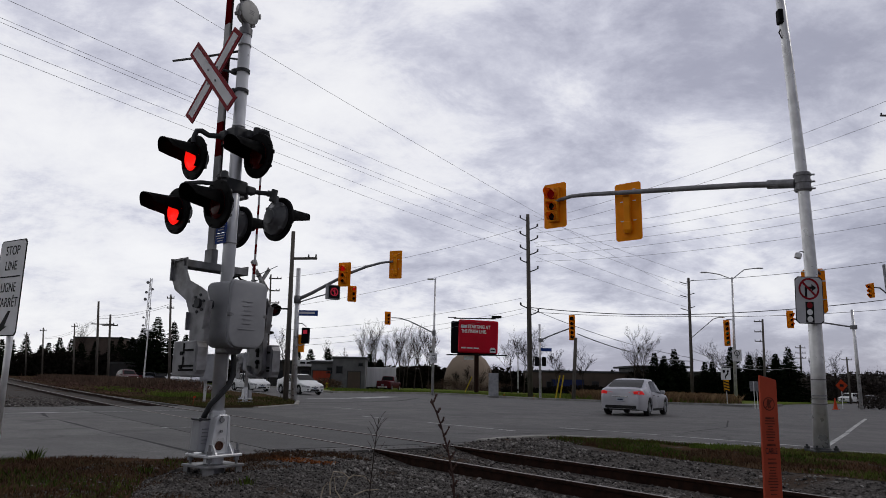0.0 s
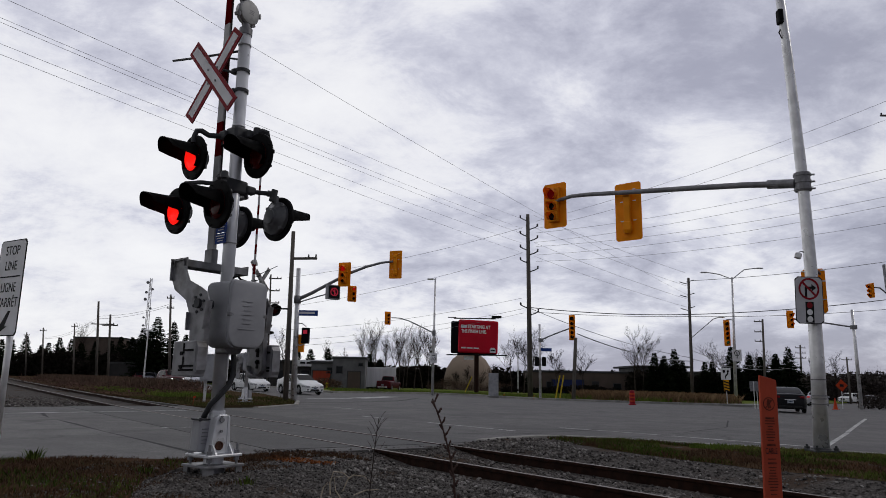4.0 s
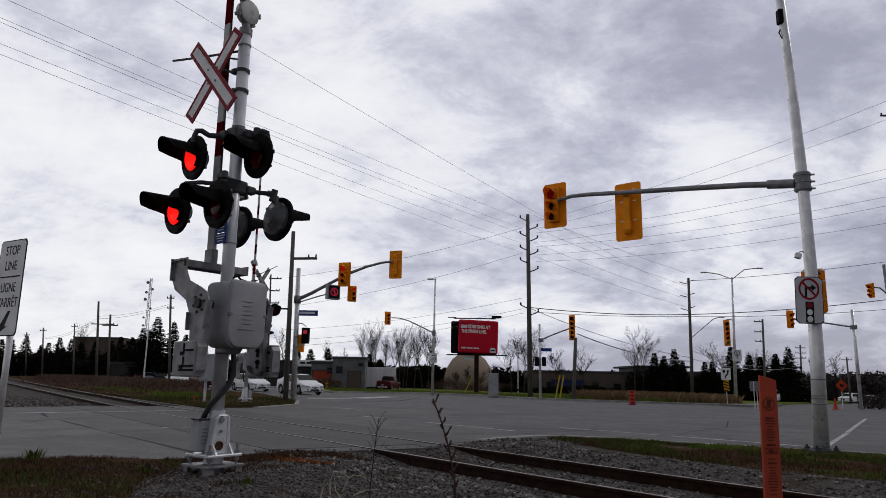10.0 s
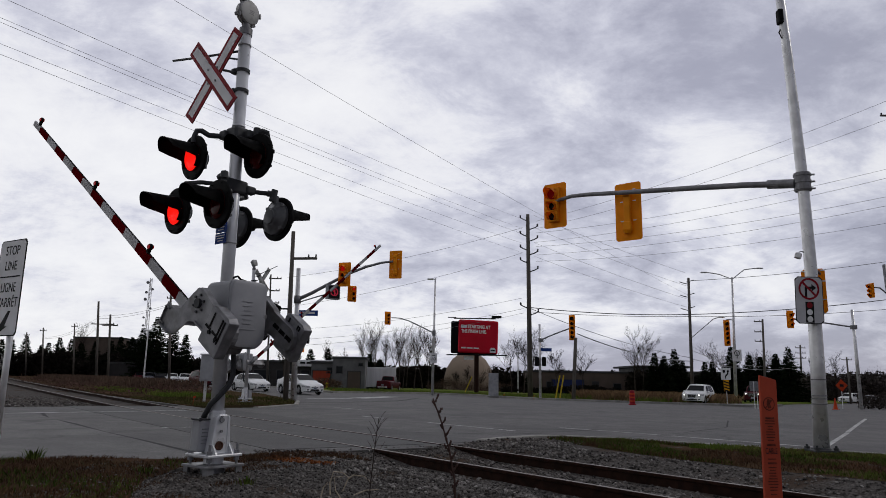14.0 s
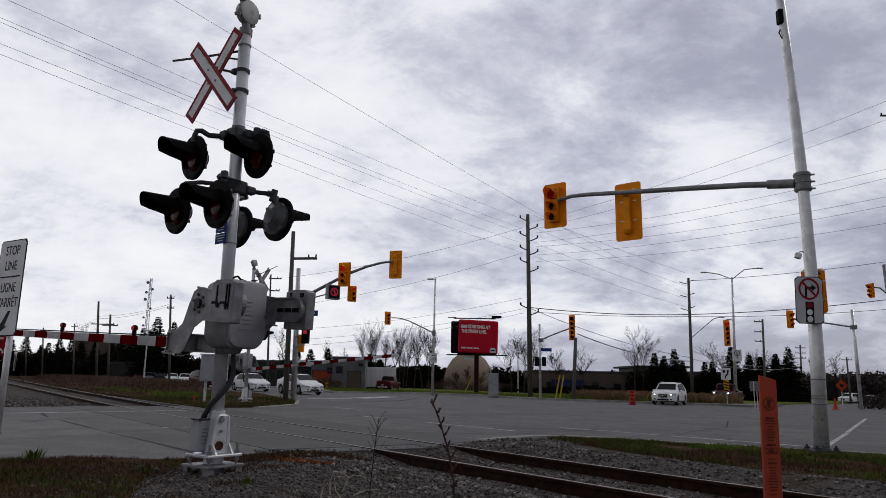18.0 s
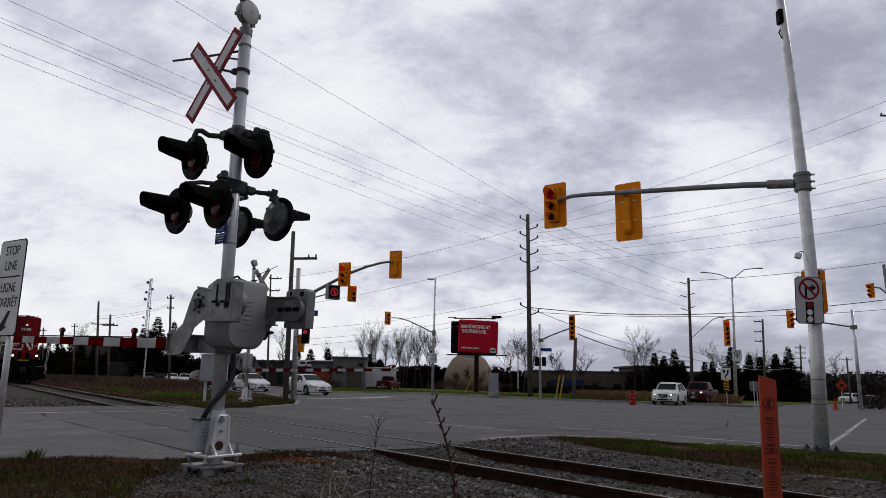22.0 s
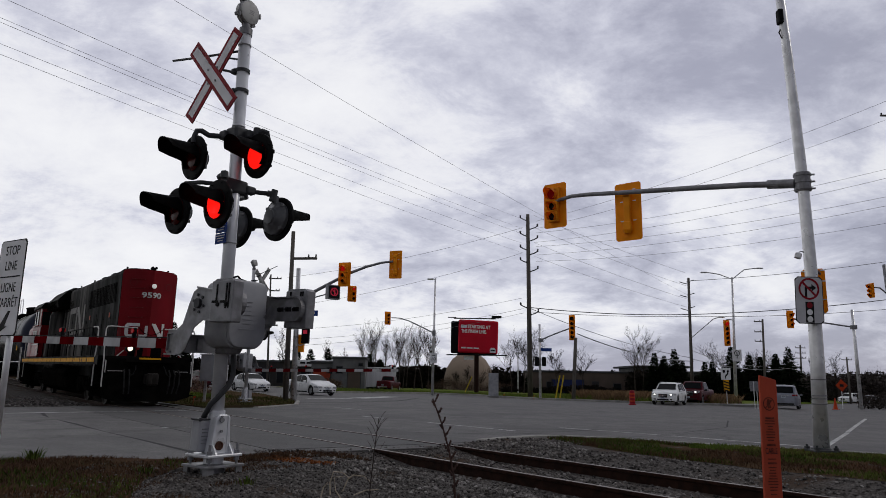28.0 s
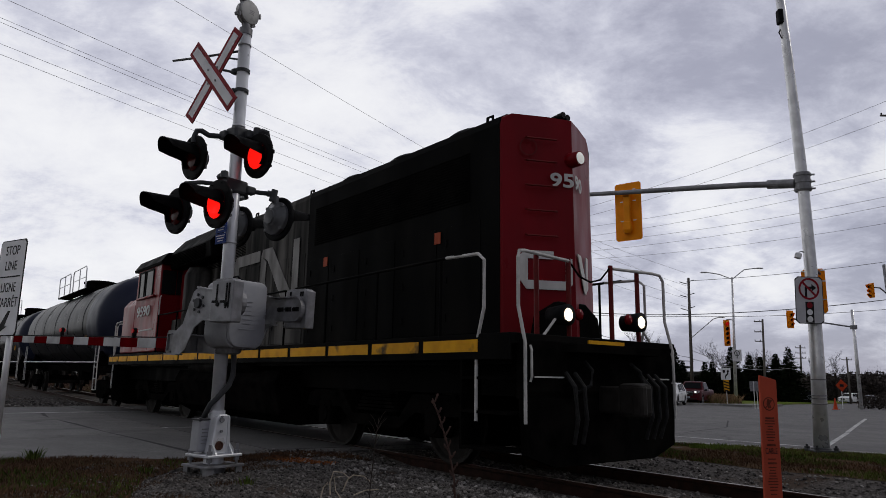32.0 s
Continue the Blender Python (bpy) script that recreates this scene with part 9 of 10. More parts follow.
# length, width, axle positions, wheel radius, upper outline (fraction of length from the nose, height),
# belt at nose and tail, base and top of windscreen and rear window (fractions), pane splits
KINDS = {
    "sedan": dict(L=4.75, W=1.82, ax=(0.195, 0.785), r=0.325, up=[(0, .56), (.012, .66), (.05, .74), (.15, .83), (.27, .93), (.29, .955), (.43, 1.38), (.50, 1.455), (.60, 1.46), (.68, 1.42), (.76, 1.30), (.865, 1.10), (.88, 1.085), (.96, 1.06), (.985, 1.02), (1, .85)],
                  belt=(.78, 1.0), ws=(.30, .425), rw=(.70, .865), panes=((.335, .53), (.54, .70)), zb=.20),
    "hatch": dict(L=4.5, W=1.76, ax=(0.185, 0.785), r=0.315, up=[(0, .54), (.012, .64), (.05, .72), (.13, .82), (.24, .95), (.26, .98), (.42, 1.38), (.50, 1.435), (.60, 1.43), (.68, 1.39), (.77, 1.27), (.875, 1.07), (.89, 1.06), (.965, 1.05), (.985, 1.0), (1, .82)],
                  belt=(.76, .99), ws=(.27, .415), rw=(.70, .875), panes=((.31, .52), (.53, .70)), zb=.19),
    "suv": dict(L=4.75, W=1.88, ax=(0.19, 0.775), r=0.365, up=[(0, .60), (.01, .80), (.035, .90), (.13, 1.00), (.235, 1.07), (.25, 1.09), (.40, 1.58), (.47, 1.665), (.58, 1.69), (.72, 1.67), (.85, 1.60), (.89, 1.54), (.965, 1.12), (.985, 1.02), (1, .84)],
                belt=(.90, 1.12), ws=(.262, .395), rw=(.895, .962), panes=((.325, .51), (.52, .68), (.69, .81)), zb=.25),
    "van": dict(L=5.15, W=2.0, ax=(0.185, 0.77), r=0.35, up=[(0, .58), (.012, .76), (.05, .90), (.12, 1.0), (.19, 1.07), (.205, 1.09), (.36, 1.60), (.45, 1.72), (.70, 1.74), (.88, 1.68), (.915, 1.62), (.975, 1.10), (.99, 1.02), (1, .80)],
                belt=(.90, 1.06), ws=(.215, .355), rw=(.918, .972), panes=((.28, .47), (.48, .69), (.70, .86)), zb=.22),
    "pickup": dict(L=5.85, W=2.0, ax=(0.165, 0.79), r=0.40, up=[(0, .68), (.006, 1.06), (.02, 1.13), (.12, 1.18), (.235, 1.22), (.25, 1.25), (.325, 1.82), (.36, 1.90), (.55, 1.91), (.585, 1.86), (.618, 1.30), (.62, 1.28), (.98, 1.28), (.992, 1.24), (1, .80)],
                   belt=(1.10, 1.20), ws=(.257, .322), rw=(.588, .612), panes=((.285, .43), (.44, .565)), zb=.32),
}


class Shell:
    """The outer surface of a car; x forward from the middle, y to its left."""

    def __init__(self, k):
        self.k = k
        self.L, self.W = k["L"], k["W"]

    def top(self, f):
        up = self.k["up"]
        for (a, za), (b, zb_) in zip(up, up[1:]):
            if f <= b + 1e-9:
                return za + (zb_ - za) * (f - a) / (b - a)
        return up[-1][1]

    def belt(self, f):
        a, b = self.k["belt"]
        return min(a + (b - a) * f, self.top(f) - 0.03)

    def wide(self, f):
        d = min(f, 1 - f) * self.L
        return self.W / 2 * (1.0 if d > 0.75 else 0.78 + 0.22 * (1 - (1 - d / 0.75) ** 2.4))

    def bottom(self, f):
        z = self.k["zb"]
        d = min(f, 1 - f) * self.L
        if d < 0.5:
            z += 0.06 * (1 - d / 0.5)
        for a in self.k["ax"]:
            u = (f - a) * self.L
            R = self.k["r"] + 0.065
            if abs(u) < R:
                z = max(z, self.k["r"] + math.sqrt(R * R - u * u))
        return z

    def section(self, f):
        w, zt, zb, bl = self.wide(f), self.top(f), self.bottom(f), self.belt(f)
        rise_ = max(0.0, min(1.0, (zt - bl - 0.05) / 0.45))
        wt = w * (0.90 - 0.145 * rise_)
        lo = min(zb, bl - 0.06)
        mid = max(lo + 0.02, min(0.62, bl - 0.04))
        r_ = min(0.07, (zt - bl) * 0.4)
        return [(w * 0.945, lo), (w * 0.99, lo + (mid - lo) * 0.4), (w, mid), (w * 0.985, mid + (bl - mid) * 0.6), (w * 0.955, bl), (wt + 0.012, zt - r_), (wt * 0.92, zt - r_ * 0.25), (wt * 0.6, zt), (0, zt + 0.012)]

    def side(self, f, z):
        s = self.section(f)
        for (y0, z0), (y1, z1) in zip(s, s[1:]):
            if z0 <= z <= z1:
                return y0 + (y1 - y0) * (z - z0) / max(z1 - z0, 1e-6)
        return s[0][0] if z < s[0][1] else s[5][0]

    def x(self, f):
        return self.L * (0.5 - f)


def grid_faces(bm, rows):
    for a, b in zip(rows, rows[1:]):
        for p, q, r, s in zip(a, a[1:], b[1:], b):
            if len({p, q, r, s}) == 4:
                bm.faces.new((p, q, r, s))
    bmesh.ops.recalc_face_normals(bm, faces=bm.faces[:])


def side_patch(sh, f0, f1, z0, z1, sgn, out=0.008, nf=4, nz_=3, slope0=0.0, slope1=0.0):
    """A patch lying on a car's flank between two stations and two heights (numbers or functions of the station)."""
    bm = B()
    rows = []
    for i in range(nf + 1):
        row = []
        for j in range(nz_ + 1):
            u = j / nz_
            a, b = f0 + slope0 * u, f1 + slope1 * u
            f = a + (b - a) * i / nf
            lo, hi = (z0(f) if callable(z0) else z0), (z1(f) if callable(z1) else z1)
            z = lo + (hi - lo) * u
            row.append(bm.verts.new((sh.x(f), sgn * (sh.side(f, z) + out), z)))
        rows.append(row)
    grid_faces(bm, rows)
    return bm


def build_wheel(k, steer=0):
    r = k["r"]
    wheel = new("wheel")
    bm = B()
    lathe(bm, [(r * 0.64, -0.10), (r * 0.93, -0.10), (r, -0.07), (r, 0.07), (r * 0.93, 0.10), (r * 0.64, 0.10), (r * 0.64, -0.10)], pose(0, 0, 0, 90), 24)
    part("tyre", bm, M["tyre"], wheel, smooth=True)
    bm = B()
    lathe(bm, [(r * 0.66, 0.085), (r * 0.60, 0.10), (r * 0.58, 0.05), (r * 0.60, -0.05), (r * 0.66, -0.085)], pose(0, 0, 0, 90), 20)
    for s in (1, -1):
        for i in range(5):
            box(bm, r * 0.34, 0, 0.07 * s, r * 0.5, r * 0.15, 0.025, 0, pose(0, 0, 0, 90) @ pose(0, 0, 0, 0, 0, 72 * i))
        lathe(bm, [(0, 0.09 * s), (r * 0.14, 0.085 * s), (r * 0.15, 0.05 * s)], pose(0, 0, 0, 90), 10)
    part("rim", bm, M["alloy"], wheel)
    return wheel


def build_car(kind, paint, label, category="car", lights=False, braking=False, group="cars"):
    k = KINDS[kind]
    sh = Shell(k)
    L = sh.L
    car = thing("pickup_truck" if kind == "pickup" else "minivan" if kind == "van" else "suv" if kind == "suv" else "sedan", pose(0, 0, 0), label, category, group)
    fs = sorted({0, .003, .012, .03, .055, .09} | {1, .997, .985, .965, .94, .91} | {p[0] for p in k["up"]} | {i / 40 for i in range(4, 37)}
                | {a + d * (k["r"] + 0.065) / L for a in k["ax"] for d in (-1.01, -.99, -.9, -.7, -.45, 0, .45, .7, .9, .99, 1.01)})
    bm = B()
    rows = []
    for f in fs:
        s = sh.section(f)
        rows.append([bm.verts.new((sh.x(f), y, z)) for y, z in s] + [bm.verts.new((sh.x(f), -y, z)) for y, z in s[-2::-1]])
    grid_faces(bm, rows)
    bm.faces.new(rows[0])
    bm.faces.new(rows[-1][::-1])
    bmesh.ops.recalc_face_normals(bm, faces=bm.faces[:])
    part("body", bm, paint, car, smooth=True).data.set_sharp_from_angle(angle=radians(32))
    # floor and wheel housings
    bm = B()
    box(bm, 0, 0, k["zb"] + 0.16, L * 0.94, sh.W * 0.74, 0.30, 0.04)
    part("underbody", bm, M["trim_black"], car)
    bm = B()
    box(bm, 0, 0, {"pickup": 0.95, "sedan": 0.53, "hatch": 0.53}.get(kind, 0.72), L * 0.9, sh.W * 0.62, 0.25)
    part("inner_structure", bm, M["trim_black"], car)
    # glass
    for nm, (fa, fb), inset in (("windscreen", k["ws"], 0.86), ("rear_window", k["rw"], 0.84)):
        bm = B()
        rows = []
        for i in range(7):
            f = fa + (fb - fa) * i / 6
            s = sh.section(f)
            wt = s[6][0] if s[5][1] - s[4][1] < 0.05 else s[7][0] + (s[6][0] - s[7][0]) * inset
            wt *= 0.99
            rows.append([bm.verts.new((sh.x(f) + (0.012 if nm == "windscreen" else -0.012), wt * c, sh.top(f) + 0.014 - 0.004 * abs(c))) for c in (-1, -.6, -.2, .2, .6, 1)])
        grid_faces(bm, rows)
        part(nm, bm, M["pane_dark"], car, smooth=True)
    for sgn in (1, -1):
        for i, (fa, fb) in enumerate(k["panes"]):
            def hi(f):
                return max(min(sh.section(f)[5][1] - 0.015, sh.top(f) - 0.085), sh.belt(f) + 0.03)
            last = i == len(k["panes"]) - 1
            bm = side_patch(sh, fa, fb, lambda f: sh.belt(f) + 0.02, hi, sgn, 0.007, 6, 4, 0.055 if i == 0 else 0.0, -0.02 if last else 0.0)
            part("side_window", bm, M["pane_dark"], car, smooth=True)
        # sill, door seams, handles, mirror
        a0, a1 = k["ax"][0] + 0.105, k["ax"][1] - 0.105
        part("sill_trim", side_patch(sh, a0, a1, k["zb"] + 0.005, k["zb"] + 0.09, sgn, 0.012, 6, 1), M["trim_black"], car)
        for fa, fb in k["panes"][:2]:
            part("door_seam", side_patch(sh, fb + 0.003, fb + 0.006, k["zb"] + 0.1, lambda f: sh.belt(f) - 0.01, sgn, 0.003, 1, 5), M["trim_black"], car)
            hf = fb - 0.035
            bm = B()
            box(bm, sh.x(hf), sgn * (sh.side(hf, sh.belt(hf) - 0.12) + 0.018), sh.belt(hf) - 0.12, 0.20, 0.03, 0.035, 0.01)
            part("door_handle", bm, M["chrome"] if kind != "pickup" else paint, car)
        mf = k["panes"][0][0] + 0.035
        bm = B()
        box(bm, sh.x(mf), sgn * (sh.side(mf, sh.belt(mf)) + 0.10), sh.belt(mf) + 0.08, 0.11, 0.20, 0.14, 0.035)
        box(bm, sh.x(mf), sgn * (sh.side(mf, sh.belt(mf)) + 0.0), sh.belt(mf) + 0.03, 0.06, 0.12, 0.04, 0.01)
        part("wing_mirror", bm, paint if kind != "pickup" else M["trim_black"], car)
        # lamps wrap round the corners
        zf, zr = sh.top(0.03) - 0.13, sh.top(0.97) - 0.17
        if kind in ("suv", "van"):
            zr = 0.98
        bm = side_patch(sh, 0.003, 0.075 if kind != "pickup" else 0.03, zf - 0.03, zf + 0.09, sgn, 0.010, 4, 2, 0, 0.02)
        w0 = sh.wide(0)
        box(bm, sh.x(0) + 0.004, sgn * w0 * 0.80, zf + 0.01, 0.05, w0 * 0.36, 0.12 if kind != "pickup" else 0.22, 0.015)
        part("headlight", bm, M["lamp_clear"], car)
        if lights:
            bm = B()
            bmesh.ops.create_uvsphere(bm, u_segments=10, v_segments=6, radius=0.058, matrix=pose(sh.x(0) + 0.025, sgn * w0 * 0.80, zf + 0.01) @ Matrix.Diagonal((0.45, 1.2, 0.8, 1)))
            part("headlight_bulb", bm, M["lamp_on"], car, "lit white headlight")
        bm = side_patch(sh, 0.93, 0.997, zr - 0.05, zr + 0.08, sgn, 0.010, 4, 2, 0.02, 0)
        w1 = sh.wide(1)
        box(bm, sh.x(1) - 0.004, sgn * w1 * 0.86, zr + 0.01, 0.05, w1 * 0.26, 0.11, 0.015)
        part("tail_light", bm, M["tail_on"] if braking else M["tail"], car, "red tail light")
    w0, w1 = sh.wide(0), sh.wide(1)
    zf = sh.top(0.03) - 0.13
    gw, gh, gz = {"suv": (0.92, 0.27, zf - 0.07), "pickup": (1.12, 0.36, zf - 0.10), "van": (1.0, 0.12, zf - 0.03)}.get(kind, (0.78, 0.055, zf - 0.02))
    bm = B()
    n_bar = max(1, round(gh / 0.085))
    for i in range(n_bar):
        box(bm, sh.x(0) + 0.014, 0, gz + gh * ((i + 0.5) / n_bar - 0.5), 0.026, w0 * gw * 0.92, 0.016, 0.005)
    part("grille", bm, M["chrome"] if kind in ("suv", "pickup") else M["trim_black"], car)
    bm = B()
    prism(bm, [(-w0 * gw / 2, gz + gh / 2), (w0 * gw / 2, gz + gh / 2), (w0 * gw * 0.44, gz - gh / 2), (-w0 * gw * 0.44, gz - gh / 2)], sh.x(0) - 0.02, sh.x(0) + 0.012, "x")
    part("grille_opening", bm, M["trim_black"], car)
    bm = B()
    lathe(bm, [(0.0, 0.0), (0.055, 0.0), (0.05, 0.012), (0.0, 0.016)], seg=16, m=Matrix.Translation((sh.x(0) + 0.016, 0, gz + (0.0 if gh > 0.2 else 0.02))) @ pose(0, 0, 0, 0, 90, 0))
    part("round_badge", bm, M["chrome"], car)
    bm = B()
    iw = 1.05 if kind in ("sedan", "hatch") else 1.25
    prism(bm, [(-w0 * iw / 2, k["zb"] + 0.09), (w0 * iw / 2, k["zb"] + 0.09), (w0 * iw * 0.44, k["zb"] + 0.20), (-w0 * iw * 0.44, k["zb"] + 0.20)], sh.x(0) - 0.02, sh.x(0) + 0.022, "x", 0.006)
    part("lower_intake", bm, M["trim_black"], car)
    for sgn in (1, -1):
        bm = B()
        box(bm, sh.x(0) + 0.0, sgn * w0 * 0.80, k["zb"] + 0.16, 0.03, w0 * 0.22, 0.09, 0.015)
        part("fog_lamp_recess", bm, M["trim_black"], car)
    bm = B()
    box(bm, sh.x(1) - 0.0, 0, k["zb"] + 0.14, 0.06, w1 * 1.7, 0.12, 0.02)
    part("rear_bumper_insert", bm, M["trim_black"] if kind != "pickup" else M["chrome"], car)
    for f, dx, z in ((0, 0.018, k["zb"] + 0.27), (1, -0.024, k["zb"] + 0.42 if kind not in ("suv", "van") else 0.86)):
        bm = B()
        box(bm, sh.x(f) + dx, 0, z, 0.016, 0.31, 0.155, 0.004)
        part("number_plate", bm, M["plate_white"], car)
        bm = B()
        box(bm, sh.x(f) + dx * 1.55, 0, z, 0.004, 0.21, 0.05)
        part("plate_print", bm, M["car_blue"], car)
    if kind in ("sedan", "hatch", "van", "suv"):
        bm = B()
        box(bm, sh.x(1) - 0.022, 0, (k["zb"] + 0.54) if kind in ("sedan", "hatch") else 0.98, 0.03, w1 * 0.85, 0.04, 0.01)
        part("boot_trim", bm, M["chrome"], car)
    if kind == "suv" or kind == "van":
        for sgn in (1, -1):
            bm = B()
            tube(bm, [(sh.x(f), sgn * (sh.section(f)[6][0] - 0.02), sh.top(f) + 0.05 - (0.05 if f in (.46, .84) else 0)) for f in (.46, .5, .6, .7, .8, .84)], 0.018, 6)
            part("roof_rail", bm, M["trim_black"], car)
    wheels = []
    for a in k["ax"]:
        for sgn in (1, -1):
            w_ = build_wheel(k)
            w_.parent = car
            w_.matrix_basis = pose(sh.x(a), sgn * (sh.W / 2 - 0.125), k["r"])
            wheels.append((w_, sh.x(a), sgn * (sh.W / 2 - 0.125), k["r"]))
    return car, wheels


GN = Vector((-GA, -GB, 1)).normalized()


def car_pose(x, y, az):
    """A car standing on the paved plane, its nose to az degrees."""
    n_ = GN if y < 115 and x < 85 else Vector((0, 0, 1))
    fwd = Vector((math.cos(radians(az)), math.sin(radians(az)), 0))
    fwd = (fwd - n_ * fwd.dot(n_)).normalized()
    lf = n_.cross(fwd)
    m = Matrix((fwd, lf, n_)).transposed().to_4x4()
    m.translation = gp(x, y, 0.006)
    return m


silver_car = build_car("sedan", M["car_silver"], "silver sedan turning across the wide junction", braking=True)
black_car = build_car("sedan", M["car_black"], "black sedan turning across the wide junction")
white_suv = build_car("suv", M["car_white"], "white SUV with lit headlights waiting at the junction", "SUV", lights=True)
red_pickup = build_car("pickup", M["car_red"], "dark red pickup truck with lit headlights", "pickup truck", lights=True)
grey_van = build_car("van", M["car_grey"], "silver grey minivan turning across the junction", "minivan")
white_hatch = build_car("hatch", M["car_white"], "white sedan waiting beyond the railway crossing")
white_queue = build_car("hatch", M["car_white"], "white sedan second in the queue at the crossing")
maroon_suv = build_car("suv", M["car_red"], "maroon SUV with lit headlights on the side street", "SUV", lights=True)

# x, y and heading over time
DRIVES = [
    (silver_car, [(0, 8.2, 29.2, 60), (.6, 11.6, 33.2, 59), (1, 14.6, 37.2, 58), (1.5, 18.6, 43, 58), (2, 22.6, 48, 57), (2.6, 27.2, 55, 58), (3.5, 35, 66, 58), (5.5, 52, 93, 58), (8, 75, 130, 58), (32, 130, 220, 58)]),
    (black_car, [(0, 48, 27, 170), (.5, 39.5, 30.5, 170), (1, 32.0, 33.6, 170), (1.5, 26.4, 35.6, 168), (2, 24.0, 37.0, 160), (2.6, 21.6, 37.6, 125), (3, 20.6, 38.6, 98), (3.5, 19.9, 39.4, 78), (4.2, 21.3, 43, 68), (5.5, 24.5, 50, 63), (6, 26.8, 54, 61), (6.5, 31, 61, 59), (7, 36.3, 70, 59), (7.5, 40.6, 78, 59), (8, 45, 86, 59), (15, 100, 170, 58), (32, 130, 216, 58)]),
    (white_suv, [(0, 130, 232, 239), (7, 58, 112, 239), (8, 51.6, 101, 239), (9, 45.6, 93, 238), (10, 41.3, 87, 237), (11, 36.4, 81.5, 236), (12, 32.1, 76, 236), (13, 26.5, 67, 237), (14, 22.3, 60, 236), (14.5, 20.9, 58, 238), (16.5, 17.8, 53.7, 240), (17, 17.6, 53.4, 240), (32, 17.6, 53.4, 240)]),
    (red_pickup, [(0, 158, 262, 239), (8, 75, 138, 239), (11, 49, 98, 238), (13, 38.8, 82, 238), (14.5, 33.5, 75, 237), (16.5, 29.7, 69.5, 236), (19, 26.2, 65, 237), (20, 24.7, 63, 237), (21, 23.5, 61.5, 237), (22, 22.7, 60.5, 237), (24, 22, 59.8, 237), (25.5, 21.9, 59.5, 237), (32, 21.9, 59.5, 237)]),
    (grey_van, [(0, 52, 26, 170), (22.3, 52, 26, 170), (23.2, 33, 30.3, 168), (23.6, 26.6, 31.5, 167), (24, 22.0, 32.5, 164), (24.5, 19.9, 33.6, 138), (25, 19.1, 35.4, 95), (25.5, 19.9, 38.8, 72), (27.5, 24.6, 50, 63), (28, 26.3, 53, 61), (28.5, 28.5, 56.5, 59), (29, 30.6, 60, 59), (30, 37.9, 72, 59), (31, 44.5, 84, 59), (32, 51, 96, 59)]),
    (white_hatch, [(0, -10.3, 50.5, -50), (20.6, -10.3, 50.5, -50), (21.5, -9.9, 50.0, -50), (22.4, -9.4, 49.4, -50), (23, -9.2, 49.2, -50), (32, -9.2, 49.2, -50)]),
    (white_queue, [(0, -15.7, 57.0, -50), (32, -15.7, 57.0, -50)]),
    (maroon_suv, [(0, -40.5, 89.3, -51), (1, -36.8, 84.8, -51), (2, -33.9, 81.2, -51), (3, -31.9, 78.7, -51), (4.5, -28.4, 74.3, -51), (6, -25.2, 71.2, -51), (7, -24.2, 70.1, -51), (8, -23.9, 69.9, -51), (32, -23.9, 69.9, -51)]),
]

# parked cars in the yard beyond the line
for i, (x, y, kind, paint, text) in enumerate((
        (-44.6, 102.6, "hatch", "car_red", "dark red parked car in the yard"), (-43.0, 102.2, "sedan", "car_grey", "grey parked car in the yard"),
        (-41.2, 101.8, "sedan", "car_black", "black parked car in the yard"), (-39.4, 101.4, "hatch", "car_white", "white parked car in the yard"),
        (-37.4, 101.0, "sedan", "car_white", "white parked sedan in the yard"), (-35.4, 100.6, "hatch", "car_silver", "silver parked car in the yard"))):
    c, _ = build_car(kind, M[paint], text, group="parked cars")
    c.matrix_basis = car_pose(x, y, -68)
c, _ = build_car("pickup", M["car_red"], "dark red pickup parked beside the low building", "pickup truck", group="parked cars")
c.matrix_basis = car_pose(-7.0, 93, 78)
for x, y, kind, paint, text in ((66.0, 112, "suv", "car_white", "white SUV far along the road"), (73.0, 118, "hatch", "car_silver", "silver car far along the road")):
    c, _ = build_car(kind, M[paint], text, group="parked cars")
    c.matrix_basis = car_pose(x, y, 215)

# ---- foreground gravel, grass and weeds ----
def vz(x, y):
    return 0.02 + verge_relief(x, y)


def stones(name, area, n, size, label, seed, skip=None, sink=0.35, material=None):
    """Loose crushed stones lying on the verge."""
    rr = random.Random(seed)
    base = [Vector(v).normalized() for v in ((1, 0, 0), (-1, 0, 0), (0, 1, 0), (0, -1, 0), (0, 0, 1), (0, 0, -1))]
    tri = [(0, 2, 4), (2, 1, 4), (1, 3, 4), (3, 0, 4), (2, 0, 5), (1, 2, 5), (3, 1, 5), (0, 3, 5)]
    V, F = [], []
    xs, ys = [p[0] for p in area], [p[1] for p in area]
    k = 0
    while k < n:
        x, y = rr.uniform(min(xs), max(xs)), rr.uniform(min(ys), max(ys))
        k += 1
        c = False
        for (x0, y0), (x1, y1) in zip(area, area[1:] + area[:1]):
            if (y0 > y) != (y1 > y) and x < (x1 - x0) * (y - y0) / (y1 - y0) + x0:
                c = not c
        if not c or (skip and skip(x, y)):
            continue
        s = size * rr.uniform(0.5, 1.5)
        rot = Euler((rr.uniform(0, 6), rr.uniform(0, 6), rr.uniform(0, 6))).to_matrix()
        i0 = len(V)
        z = g(x, y) + vz(x, y) + s * sink
        for b in base:
            v = rot @ (b * s * rr.uniform(0.6, 1.25))
            V.append((x + v.x, y + v.y, z + v.z * 0.75))
        F.extend((i0 + a, i0 + b2, i0 + c2) for a, b2, c2 in tri)
    return tagged(mesh_part(name, V, F, material or M["stone"]), label, "gravel", "", "stuff")


def off_rail(x, y):
    o = abs(x * TN.x + y * TN.y - TRACK)
    return abs(o - 0.752) < 0.10


